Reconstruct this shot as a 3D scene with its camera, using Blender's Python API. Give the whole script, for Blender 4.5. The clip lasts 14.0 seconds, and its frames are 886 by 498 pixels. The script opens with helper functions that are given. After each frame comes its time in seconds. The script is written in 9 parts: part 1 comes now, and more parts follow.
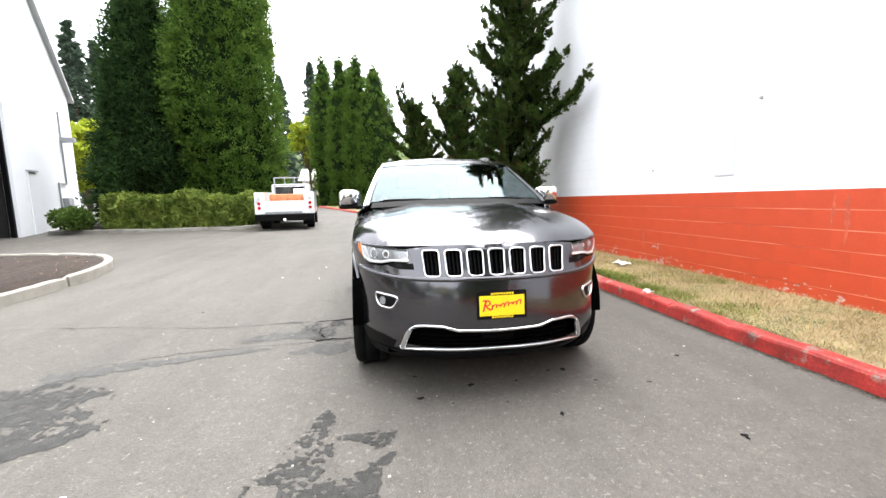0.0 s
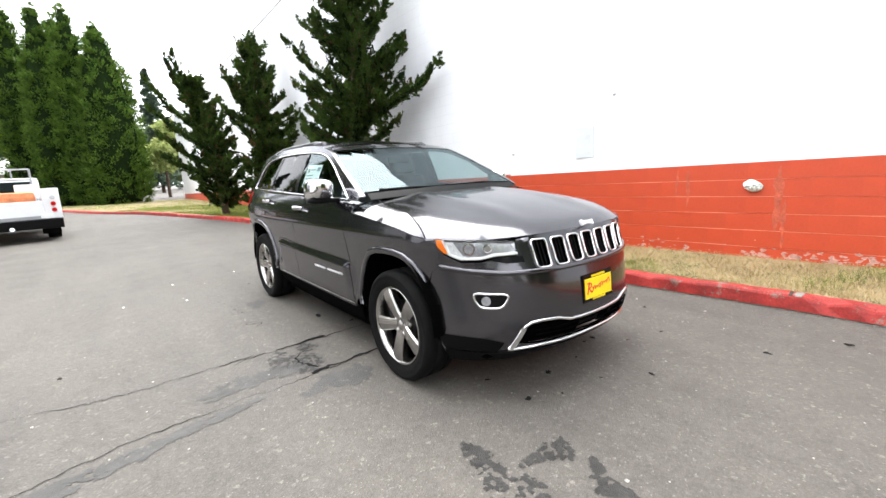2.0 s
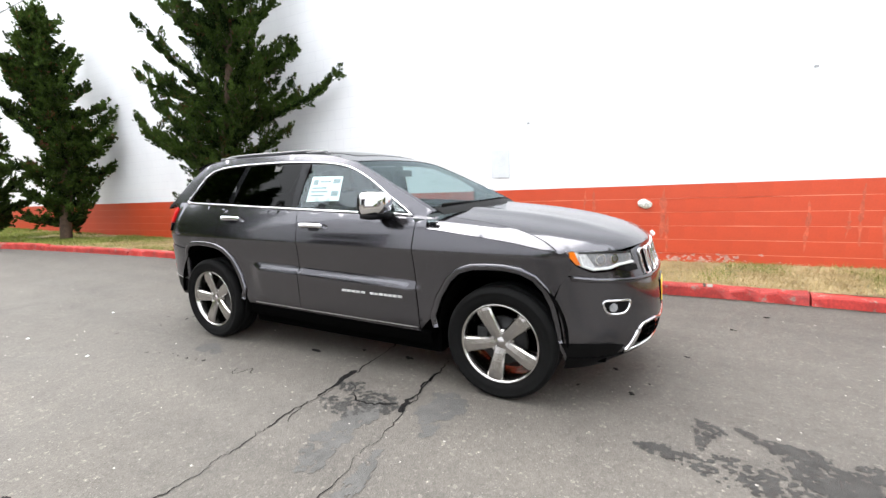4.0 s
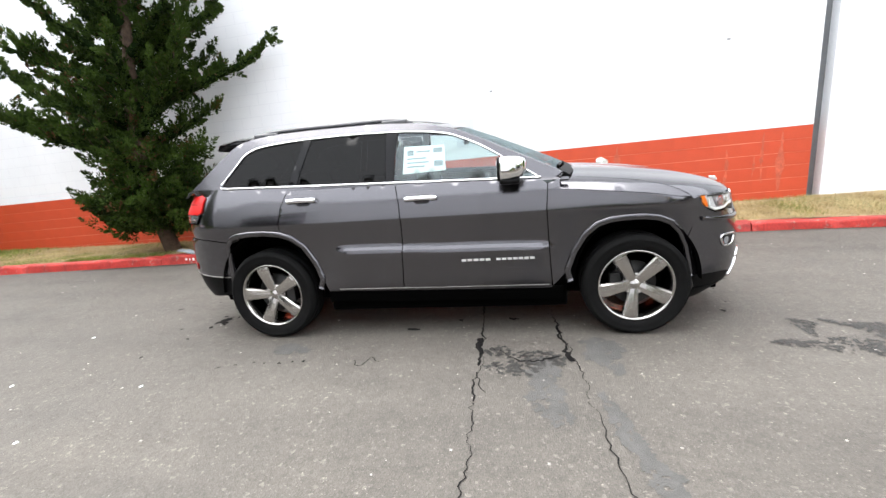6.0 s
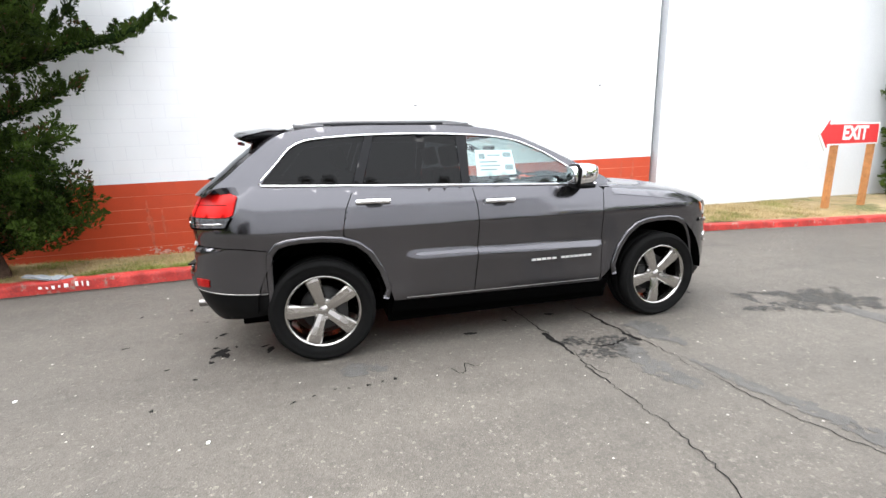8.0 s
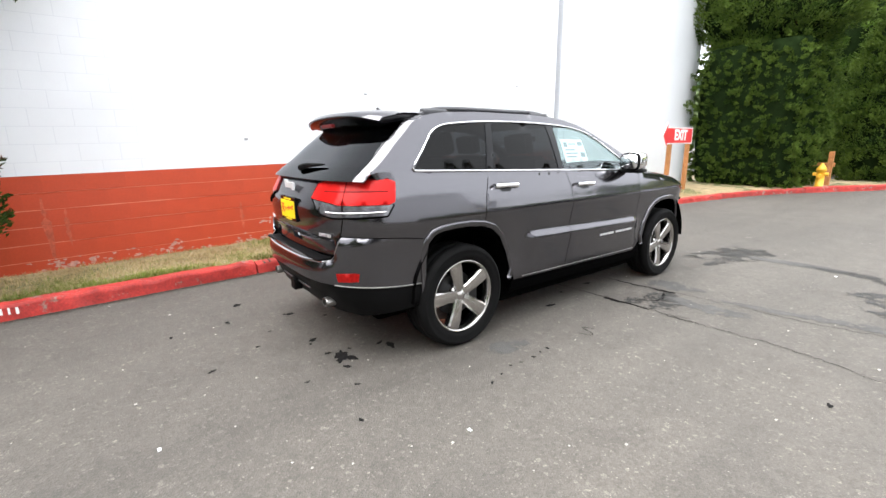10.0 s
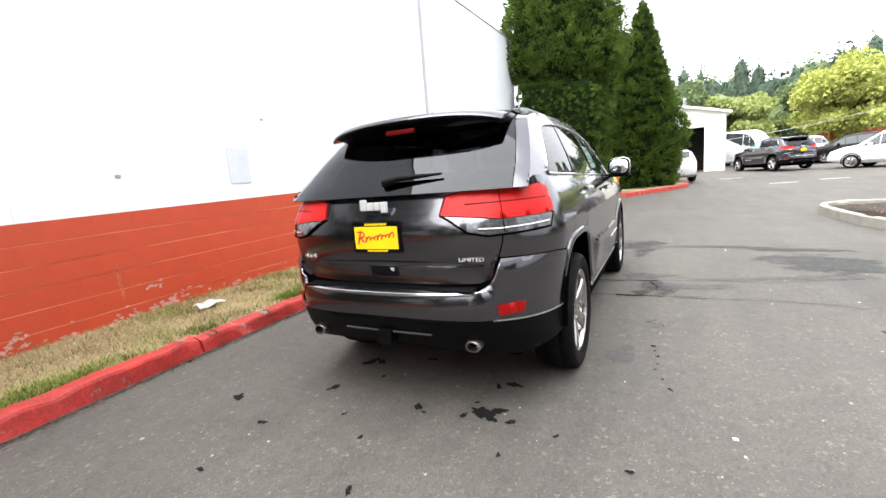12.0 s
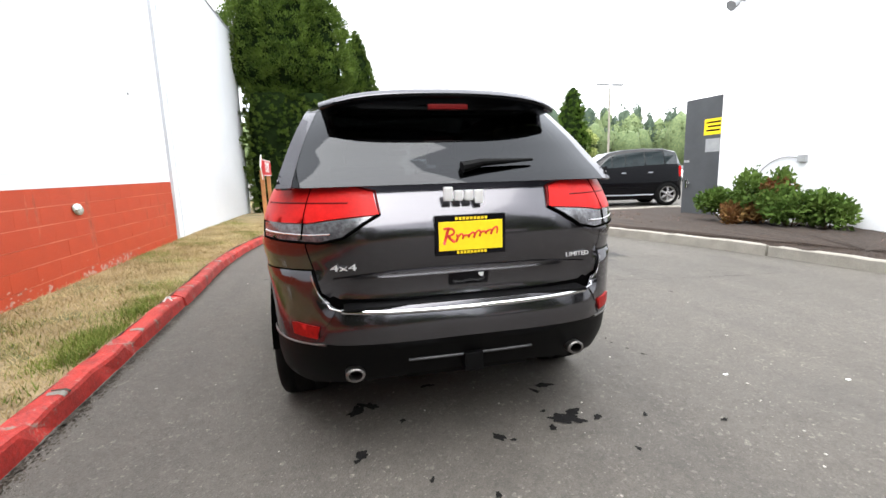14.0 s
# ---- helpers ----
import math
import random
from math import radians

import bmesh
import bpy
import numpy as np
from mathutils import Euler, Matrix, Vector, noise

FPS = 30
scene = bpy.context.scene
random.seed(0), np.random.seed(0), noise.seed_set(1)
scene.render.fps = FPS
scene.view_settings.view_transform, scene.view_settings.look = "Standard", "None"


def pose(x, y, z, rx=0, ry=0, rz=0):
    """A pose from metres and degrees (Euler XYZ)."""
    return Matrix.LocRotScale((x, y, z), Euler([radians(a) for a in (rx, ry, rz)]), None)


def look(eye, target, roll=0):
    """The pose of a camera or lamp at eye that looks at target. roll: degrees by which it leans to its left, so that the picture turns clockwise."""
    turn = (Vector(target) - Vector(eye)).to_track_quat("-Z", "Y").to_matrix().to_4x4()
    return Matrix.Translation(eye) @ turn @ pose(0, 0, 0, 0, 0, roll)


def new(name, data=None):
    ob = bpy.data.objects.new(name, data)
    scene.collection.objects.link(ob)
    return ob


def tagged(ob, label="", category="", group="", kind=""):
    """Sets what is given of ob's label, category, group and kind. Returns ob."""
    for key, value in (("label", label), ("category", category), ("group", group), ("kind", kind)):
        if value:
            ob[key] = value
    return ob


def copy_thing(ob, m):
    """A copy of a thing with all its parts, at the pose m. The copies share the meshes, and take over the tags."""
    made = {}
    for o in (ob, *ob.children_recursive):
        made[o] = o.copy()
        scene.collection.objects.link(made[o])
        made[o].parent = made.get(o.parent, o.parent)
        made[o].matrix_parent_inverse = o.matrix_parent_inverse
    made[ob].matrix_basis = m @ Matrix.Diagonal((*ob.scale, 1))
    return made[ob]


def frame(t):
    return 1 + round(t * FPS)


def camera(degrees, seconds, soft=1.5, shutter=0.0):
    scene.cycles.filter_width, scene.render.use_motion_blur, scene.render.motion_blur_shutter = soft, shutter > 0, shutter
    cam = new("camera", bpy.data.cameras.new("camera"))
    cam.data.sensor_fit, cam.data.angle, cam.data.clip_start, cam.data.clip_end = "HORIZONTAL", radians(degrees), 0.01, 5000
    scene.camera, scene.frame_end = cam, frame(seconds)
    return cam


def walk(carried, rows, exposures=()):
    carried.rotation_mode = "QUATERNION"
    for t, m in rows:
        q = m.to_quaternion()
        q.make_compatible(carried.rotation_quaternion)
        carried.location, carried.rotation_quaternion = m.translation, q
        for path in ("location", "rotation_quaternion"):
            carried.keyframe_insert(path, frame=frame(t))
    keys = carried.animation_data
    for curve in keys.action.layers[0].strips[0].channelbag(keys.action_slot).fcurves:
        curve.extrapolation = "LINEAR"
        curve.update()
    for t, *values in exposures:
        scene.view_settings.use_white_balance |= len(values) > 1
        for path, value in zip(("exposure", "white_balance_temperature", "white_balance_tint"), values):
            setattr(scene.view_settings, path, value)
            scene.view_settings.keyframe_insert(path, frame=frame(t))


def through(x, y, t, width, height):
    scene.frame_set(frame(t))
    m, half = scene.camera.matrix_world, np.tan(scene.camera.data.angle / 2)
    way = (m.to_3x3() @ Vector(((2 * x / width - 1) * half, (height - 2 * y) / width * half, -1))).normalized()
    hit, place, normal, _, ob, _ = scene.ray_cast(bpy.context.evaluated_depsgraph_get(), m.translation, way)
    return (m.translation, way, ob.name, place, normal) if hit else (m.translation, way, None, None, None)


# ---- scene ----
from mathutils.geometry import delaunay_2d_cdt

# ---- camera ----
cam = camera(91.44, 14.0)
# seconds, eye, target, roll
PATH = [
    (0, (-0.710, -4.937, 1.354), (-0.432, -2.974, 1.089), -1.24),
    (0.5, (-1.190, -4.739, 1.395), (-0.531, -2.880, 1.067), -2.40),
    (1, (-1.561, -4.437, 1.379), (-0.783, -2.622, 1.062), -2.34),
    (1.5, (-1.954, -4.169, 1.387), (-0.940, -2.468, 1.104), -1.83),
    (2, (-2.375, -3.881, 1.414), (-1.167, -2.328, 1.052), -2.96),
    (2.5, (-2.730, -3.542, 1.423), (-1.448, -2.049, 1.065), -2.43),
    (3, (-3.093, -3.209, 1.441), (-1.572, -1.976, 1.035), -2.65),
    (3.2, (-3.185, -3.050, 1.446), (-1.589, -1.910, 1.056), -2.03),
    (5.3, (-3.973, -1.302, 1.472), (-2.081, -0.788, 1.074), -2.96),
    (5.5, (-4.047, -1.121, 1.478), (-2.141, -0.724, 1.016), -2.68),
    (6, (-4.130, -0.612, 1.480), (-2.211, -0.271, 1.028), -4.83),
    (6.5, (-4.181, -0.115, 1.476), (-2.228, 0.071, 1.086), -3.13),
    (7, (-4.200, 0.388, 1.482), (-2.251, 0.300, 1.040), -1.86),
    (7.5, (-4.098, 0.903, 1.486), (-2.147, 0.705, 1.093), -1.38),
    (8, (-4.045, 1.386, 1.466), (-2.157, 0.878, 1.050), -1.44),
    (8.5, (-3.902, 1.901, 1.456), (-2.034, 1.312, 1.053), -2.11),
    (9, (-3.745, 2.401, 1.440), (-1.956, 1.588, 1.070), -1.14),
    (9.2, (-3.679, 2.613, 1.453), (-1.953, 1.694, 1.036), -0.24),
    (11.3, (-2.129, 4.223, 1.362), (-0.998, 2.611, 1.012), -3.50),
    (11.5, (-1.939, 4.279, 1.347), (-0.947, 2.578, 0.992), -2.67),
    (12, (-1.431, 4.331, 1.314), (-0.517, 2.581, 0.996), -4.51),
    (12.5, (-0.925, 4.389, 1.272), (-0.300, 2.514, 0.962), -1.62),
    (13, (-0.422, 4.371, 1.262), (-0.045, 2.432, 0.949), -2.67),
    (13.5, (0.088, 4.285, 1.275), (0.158, 2.302, 1.019), -1.69),
    (14, (0.536, 4.177, 1.266), (0.097, 2.252, 0.946), -1.81),
]
EXPOSURES = [(0.0, 1.99), (1.0, 1.92), (3.0, 1.83), (9.0, 1.84), (11.5, 1.75), (12.5, 1.72), (14.0, 1.62)]
walk(cam, [(t, look(eye, target, roll)) for t, eye, target, roll in PATH], EXPOSURES)

# ---- world and light ----
world = bpy.data.worlds.new("overcast_sky")
scene.world = world
world.use_nodes = True
wn, wl = world.node_tree.nodes, world.node_tree.links
wn.clear()
sky = wn.new("ShaderNodeTexSky")
sky.sky_type, sky.sun_disc = "NISHITA", False
sky.sun_elevation, sky.sun_rotation = radians(66), radians(32)
sky.air_density, sky.dust_density, sky.ozone_density = 1.0, 6.0, 1.0
grey = wn.new("ShaderNodeHueSaturation")
grey.inputs["Saturation"].default_value = 0.12
cloud = wn.new("ShaderNodeMixRGB")
cloud.inputs["Fac"].default_value = 0.62
cloud.inputs["Color2"].default_value = (14.5, 15.0, 15.8, 1)
bg = wn.new("ShaderNodeBackground")
bg.inputs["Strength"].default_value = 0.093
wo = wn.new("ShaderNodeOutputWorld")
wl.new(sky.outputs[0], grey.inputs["Color"])
wl.new(grey.outputs[0], cloud.inputs["Color1"])
wl.new(cloud.outputs[0], bg.inputs["Color"])
wl.new(bg.outputs[0], wo.inputs["Surface"])

sun = new("sun", bpy.data.lights.new("sun", "SUN"))
sun.data.energy, sun.data.angle, sun.data.color = 1.9, radians(80), (1.0, 0.98, 0.95)
sun.matrix_world = look((5, 8, 22), (0, 0, 0))


# ---- materials ----
def nodes_of(name):
    m = bpy.data.materials.new(name)
    m.use_nodes = True
    return m, m.node_tree.nodes, m.node_tree.links, m.node_tree.nodes["Principled BSDF"]


def surface(name, base, rough=0.6, metal=0.0, vary=0.12, scale=3.0, fine=60.0, bump=0.0, bscale=80.0, coat=0.0,
            spec=0.5, spots=None, spot_scale=2.0, spot_at=0.6, each=0.0, coords="Object"):
    """A painted, cast or grown surface: base colour with broad and fine variation, relief, and patches of a second colour."""
    m, n, l, b = nodes_of(name)
    tc = n.new("ShaderNodeTexCoord")

    def noisy(s, detail=4.0, roughness=0.6):
        t = n.new("ShaderNodeTexNoise")
        t.inputs["Scale"].default_value, t.inputs["Detail"].default_value, t.inputs["Roughness"].default_value = s, detail, roughness
        l.new(tc.outputs[coords], t.inputs["Vector"])
        return t.outputs["Fac"]

    def spread(fac, lo, hi, a=0.3, z=0.7):
        r = n.new("ShaderNodeMapRange")
        for k, v in (("From Min", a), ("From Max", z), ("To Min", lo), ("To Max", hi)):
            r.inputs[k].default_value = v
        l.new(fac, r.inputs["Value"])
        return r.outputs[0]

    def times(col, fac):
        x = n.new("ShaderNodeMixRGB")
        x.blend_type = "MULTIPLY"
        x.inputs["Fac"].default_value = 1.0
        l.new(col, x.inputs["Color1"])
        l.new(fac, x.inputs["Color2"])
        return x.outputs[0]

    c = n.new("ShaderNodeRGB")
    c.outputs[0].default_value = (*base, 1)
    col = c.outputs[0]
    if spots:
        x = n.new("ShaderNodeMixRGB")
        x.inputs["Color2"].default_value = (*spots, 1)
        l.new(col, x.inputs["Color1"])
        l.new(spread(noisy(spot_scale, 8.0, 0.7), 0, 1, spot_at, spot_at + 0.06), x.inputs["Fac"])
        col = x.outputs[0]
    if vary:
        col = times(col, spread(noisy(scale), 1 - vary, 1 + vary))
        col = times(col, spread(noisy(fine, 2.0), 1 - vary * 0.7, 1 + vary * 0.7))
    if each:
        o = n.new("ShaderNodeObjectInfo")
        col = times(col, spread(o.outputs["Random"], 1 - each, 1 + each, 0, 1))
    l.new(col, b.inputs["Base Color"])
    b.inputs["Roughness"].default_value, b.inputs["Metallic"].default_value = rough, metal
    b.inputs["Specular IOR Level"].default_value = spec
    b.inputs["Coat Weight"].default_value, b.inputs["Coat Roughness"].default_value = coat, 0.03
    if bump:
        k = n.new("ShaderNodeBump")
        k.inputs["Strength"].default_value, k.inputs["Distance"].default_value = min(1.0, bump), 0.01
        l.new(noisy(bscale, 5.0, 0.7), k.inputs["Height"])
        l.new(k.outputs[0], b.inputs["Normal"])
    return m


def leaf_material(name, dark, light, rough=0.55, through=0.25, patch=2.2):
    """Foliage that varies from leaf to leaf and lets some light through."""
    m, n, l, b = nodes_of(name)
    g = n.new("ShaderNodeNewGeometry")
    r = n.new("ShaderNodeValToRGB")
    r.color_ramp.elements[0].color, r.color_ramp.elements[1].color = (*dark, 1), (*light, 1)
    tc = n.new("ShaderNodeTexCoord")
    t = n.new("ShaderNodeTexNoise")
    t.inputs["Scale"].default_value, t.inputs["Detail"].default_value = patch, 3.0
    l.new(tc.outputs["Object"], t.inputs["Vector"])
    e = n.new("ShaderNodeMapRange")
    for k, v in (("From Min", 0.3), ("From Max", 0.7), ("To Min", -0.1), ("To Max", 0.7)):
        e.inputs[k].default_value = v
    l.new(t.outputs["Fac"], e.inputs["Value"])
    a = n.new("ShaderNodeMath")
    a.operation, a.use_clamp = "MULTIPLY_ADD", True
    a.inputs[1].default_value = 0.42
    l.new(g.outputs["Random Per Island"], a.inputs[0])
    l.new(e.outputs[0], a.inputs[2])
    l.new(a.outputs[0], r.inputs["Fac"])
    l.new(r.outputs[0], b.inputs["Base Color"])
    b.inputs["Roughness"].default_value = rough
    b.inputs["Specular IOR Level"].default_value = 0.08
    t = n.new("ShaderNodeBsdfTranslucent")
    l.new(r.outputs[0], t.inputs["Color"])
    x = n.new("ShaderNodeMixShader")
    x.inputs["Fac"].default_value = through
    l.new(b.outputs[0], x.inputs[1])
    l.new(t.outputs[0], x.inputs[2])
    l.new(x.outputs[0], n["Material Output"].inputs["Surface"])
    return m


def pane_material(name, tint, ior=1.5, least=0.0, gloss=(0.8, 0.8, 0.8)):
    """Thin window glass: sees through with a tint, and mirrors more at grazing angles."""
    m, n, l, b = nodes_of(name)
    n.remove(b)
    t = n.new("ShaderNodeBsdfTransparent")
    t.inputs["Color"].default_value = (*tint, 1)
    g = n.new("ShaderNodeBsdfGlossy")
    g.inputs["Roughness"].default_value = 0.01
    g.inputs["Color"].default_value = (*gloss, 1)
    f = n.new("ShaderNodeLayerWeight")
    f.inputs["Blend"].default_value = 0.5
    p = n.new("ShaderNodeMath")
    p.operation = "POWER"
    p.inputs[1].default_value = 5.0
    l.new(f.outputs["Facing"], p.inputs[0])
    head_on = ((ior - 1) / (ior + 1)) ** 2
    a = n.new("ShaderNodeMath")
    a.operation, a.use_clamp = "MULTIPLY_ADD", True
    a.inputs[1].default_value, a.inputs[2].default_value = 0.9 - head_on, head_on + least
    l.new(p.outputs[0], a.inputs[0])
    x = n.new("ShaderNodeMixShader")
    l.new(a.outputs[0], x.inputs["Fac"])
    l.new(t.outputs[0], x.inputs[1])
    l.new(g.outputs[0], x.inputs[2])
    l.new(x.outputs[0], n["Material Output"].inputs["Surface"])
    return m


M_PAINT = surface("granite_car_paint", (0.095, 0.093, 0.102), 0.18, 0.94, vary=0.05, scale=1.5, fine=900, coat=0.6)
M_PAINT.node_tree.nodes["Principled BSDF"].inputs["Specular Tint"].default_value = (0.75, 0.75, 0.77, 1)
M_CHROME = surface("chrome", (0.78, 0.78, 0.79), 0.09, 1.0, vary=0.03)
M_ALLOY = surface("machined_alloy", (0.46, 0.445, 0.43), 0.20, 1.0, vary=0.08, fine=200)
M_RUBBER = surface("tyre_rubber", (0.004, 0.004, 0.004), 0.8, spec=0.12, vary=0.2, scale=12, fine=150, bump=0.15, bscale=200)
M_BLACK = surface("black_plastic", (0.0028, 0.0028, 0.003), 0.5, spec=0.09, vary=0.15, fine=300, bump=0.05, bscale=500)
M_GLOSSBLACK = surface("gloss_black_trim", (0.004, 0.004, 0.005), 0.12, spec=0.18, vary=0.05)
# liner plastic, kept near black so it also stands for deep shade
M_SHADELINER = surface("liner_and_shade_black", (0.001, 0.001, 0.001), 0.95, spec=0.02, vary=0.1)
M_BRAKE = surface("dark_brake_steel", (0.03, 0.03, 0.03), 0.5, 0.6, vary=0.3, fine=90)
M_DISC = surface("brake_disc_steel", (0.25, 0.24, 0.23), 0.4, 1.0, vary=0.2, fine=90)
M_SEAT = surface("dark_leather", (0.012, 0.011, 0.011), 0.5, spec=0.3, vary=0.15, bump=0.1)
M_GLASS = pane_material("clear_window_glass", (0.70, 0.80, 0.79), 1.45, 0.06, (0.72, 0.8, 0.82))
M_SCREEN = pane_material("windscreen_glass", (0.62, 0.74, 0.73), 1.55, 0.10, (0.38, 0.46, 0.48))
M_TINT = pane_material("privacy_glass", (0.03, 0.031, 0.035), 1.32, 0.0)
M_REARGLASS = pane_material("rear_privacy_glass", (0.03, 0.031, 0.035), 1.45, 0.018, (0.7, 0.72, 0.75))
M_LENS = pane_material("clear_lens", (0.9, 0.9, 0.9), 1.45)
M_RED = surface("red_lamp_lens", (0.44, 0.007, 0.006), 0.30, spec=0.16, vary=0.12, scale=20)
M_REDDARK = surface("dark_red_lens", (0.10, 0.004, 0.004), 0.4, spec=0.1, vary=0.1, scale=30)
M_AMBER = surface("amber_lamp_lens", (0.85, 0.19, 0.01), 0.15, vary=0.05, coat=0.5)
M_WHITEPLATE = surface("white_paper", (0.8, 0.82, 0.8), 0.6, vary=0.03)
M_PRINT = surface("grey_print", (0.25, 0.27, 0.29), 0.7, vary=0.2, scale=60)
M_BADGE = surface("silver_badge", (0.72, 0.72, 0.72), 0.3, 0.35, vary=0.03)
M_SMOKE = surface("clear_lamp_block", (0.13, 0.13, 0.14), 0.15, 0.5, vary=0.45, scale=30, fine=70, coat=0.5)
M_YELLOW = surface("yellow_plate", (0.86, 0.62, 0.01), 0.4, vary=0.05)
M_PLATERED = surface("red_script", (0.62, 0.03, 0.02), 0.45, vary=0.05)


# ---- mesh helpers ----
def mesh_object(name, verts, faces, material, parent=None, label="", smooth=True):
    me = bpy.data.meshes.new(name)
    me.from_pydata([tuple(map(float, v)) for v in verts], [], [tuple(int(i) for i in f) for f in faces])
    if smooth:
        me.polygons.foreach_set("use_smooth", [True] * len(me.polygons))
    me.materials.append(material)
    ob = new(name, me)
    if parent:
        ob.parent = parent
    if label:
        ob["label"] = label
    return ob


def part(name, bm, material, parent=None, label="", smooth=False):
    """Links a bmesh as one mesh object, under a thing or a part."""
    me = bpy.data.meshes.new(name)
    bm.to_mesh(me)
    bm.free()
    if smooth:
        me.polygons.foreach_set("use_smooth", [True] * len(me.polygons))
    me.materials.append(material)
    ob = new(name, me)
    if parent:
        ob.parent = parent
    if label:
        ob["label"] = label
    return ob


def thing(name, m, label, category, group="", kind=""):
    ob = new(name)
    ob.matrix_world = m
    return tagged(ob, label, category, group, kind)


def box(bm, x0, x1, y0, y1, z0, z1, bevel=0.0, m=None):
    made = bmesh.ops.create_cube(bm, size=1.0)["verts"]
    t = Matrix.Translation(((x0 + x1) / 2, (y0 + y1) / 2, (z0 + z1) / 2)) @ Matrix.Diagonal((abs(x1 - x0), abs(y1 - y0), abs(z1 - z0), 1))
    if m is not None:
        t = m @ t
    bmesh.ops.transform(bm, matrix=t, verts=made)
    if bevel:
        edges = list({e for v in made for e in v.link_edges})
        bmesh.ops.bevel(bm, geom=edges, offset=bevel, segments=2, profile=0.7, affect="EDGES")
    return bm


def boxed(*a, bevel=0.0, m=None):
    return box(bmesh.new(), *a, bevel=bevel, m=m)


def rod(bm, a, b, r0, r1=None, sides=12):
    a, b = Vector(a), Vector(b)
    made = bmesh.ops.create_cone(bm, cap_ends=True, segments=sides, radius1=r0, radius2=r0 if r1 is None else r1, depth=(b - a).length)["verts"]
    q = (b - a).to_track_quat("Z", "Y").to_matrix().to_4x4()
    bmesh.ops.transform(bm, matrix=Matrix.Translation((a + b) / 2) @ q, verts=made)
    return bm


def lathe(profile, sides=40, axis="x"):
    """Verts and faces of a profile of (radius, along) turned about an axis."""
    p = np.array(profile, float)
    a = np.linspace(0, 2 * np.pi, sides, endpoint=False)
    r, h = p[:, 0][:, None], p[:, 1][:, None]
    c, s = r * np.cos(a), r * np.sin(a)
    hh = h + 0 * a
    v = np.stack({"x": (hh, c, s), "z": (c, s, hh)}[axis], -1).reshape(-1, 3)
    f = []
    for i in range(len(p) - 1):
        for j in range(sides):
            k = (j + 1) % sides
            f.append((i * sides + j, i * sides + k, (i + 1) * sides + k, (i + 1) * sides + j))
    return v, f


def ribbon(points, width, depth, normals, name, material, parent=None, label="", closed=False):
    """A flat bar that follows points on a surface, proud of it by depth."""
    p, n = np.array(points, float), np.array(normals, float)
    t = np.roll(p, -1, 0) - np.roll(p, 1, 0) if closed else np.gradient(p, axis=0)
    t /= np.linalg.norm(t, axis=1)[:, None] + 1e-9
    n /= np.linalg.norm(n, axis=1)[:, None] + 1e-9
    s = np.cross(t, n)
    s /= np.linalg.norm(s, axis=1)[:, None] + 1e-9
    w = np.asarray(width, float) * np.ones(len(p))
    w = w[:, None] / 2
    ring = [p - s * w - n * 0.004, p - s * w + n * depth * 0.6, p - s * w * 0.6 + n * depth, p + s * w * 0.6 + n * depth, p + s * w + n * depth * 0.6, p + s * w - n * 0.004]
    v = np.stack(ring, 1).reshape(-1, 3)
    k, f = len(ring), []
    rows = len(p) if closed else len(p) - 1
    for i in range(rows):
        j = (i + 1) % len(p)
        for a in range(k - 1):
            f.append((i * k + a, i * k + a + 1, j * k + a + 1, j * k + a))
    if not closed:
        f += [tuple(range(k)), tuple(range((len(p) - 1) * k + k - 1, (len(p) - 1) * k - 1, -1))]
    return mesh_object(name, v, f, material, parent, label)


def smooth_curve(points):
    """A smooth function through (x, y) points, without overshoot."""
    p = np.array(points, float)
    x, y = p[:, 0], p[:, 1]
    d = np.diff(y) / np.diff(x)
    m = np.r_[d[0], np.where(d[:-1] * d[1:] > 0, 2 * d[:-1] * d[1:] / (d[:-1] + d[1:] + 1e-12), 0), d[-1]]

    def f(q):
        q = np.clip(np.asarray(q, float), x[0], x[-1])
        i = np.clip(np.searchsorted(x, q) - 1, 0, len(x) - 2)
        h = x[i + 1] - x[i]
        s = (q - x[i]) / h
        return (2 * s**3 - 3 * s**2 + 1) * y[i] + (s**3 - 2 * s**2 + s) * h * m[i] + (3 * s**2 - 2 * s**3) * y[i + 1] + (s**3 - s**2) * h * m[i + 1]

    return f


def inside(poly, q):
    """Which of the points q lie in a polygon."""
    p = np.array(poly, float)
    a, b = p, np.roll(p, -1, 0)
    x, y = q[:, 0][:, None], q[:, 1][:, None]
    cross = ((a[:, 1] > y) != (b[:, 1] > y)) & (x < (b[:, 0] - a[:, 0]) * (y - a[:, 1]) / (b[:, 1] - a[:, 1] + 1e-12) + a[:, 0])
    return cross.sum(1) % 2 == 1


def edge_points(poly, step):
    out = []
    for a, b in zip(poly, poly[1:] + poly[:1]):
        a, b = np.array(a, float), np.array(b, float)
        n = max(1, int(np.ceil(np.linalg.norm(b - a) / step)))
        out += [a + (b - a) * k / n for k in range(n)]
    return out


def rounded(poly, r, steps=4):
    """The polygon with its corners rounded."""
    p, out = [np.array(q, float) for q in poly], []
    for a, b, c in zip(p[-1:] + p[:-1], p, p[1:] + p[:1]):
        u, w = a - b, c - b
        k = min(r, np.linalg.norm(u) * 0.45, np.linalg.norm(w) * 0.45)
        s, e = b + u / np.linalg.norm(u) * k, b + w / np.linalg.norm(w) * k
        for t in np.linspace(0, 1, steps):
            out.append(tuple((1 - t) ** 2 * s + 2 * t * (1 - t) * b + t**2 * e))
    return out


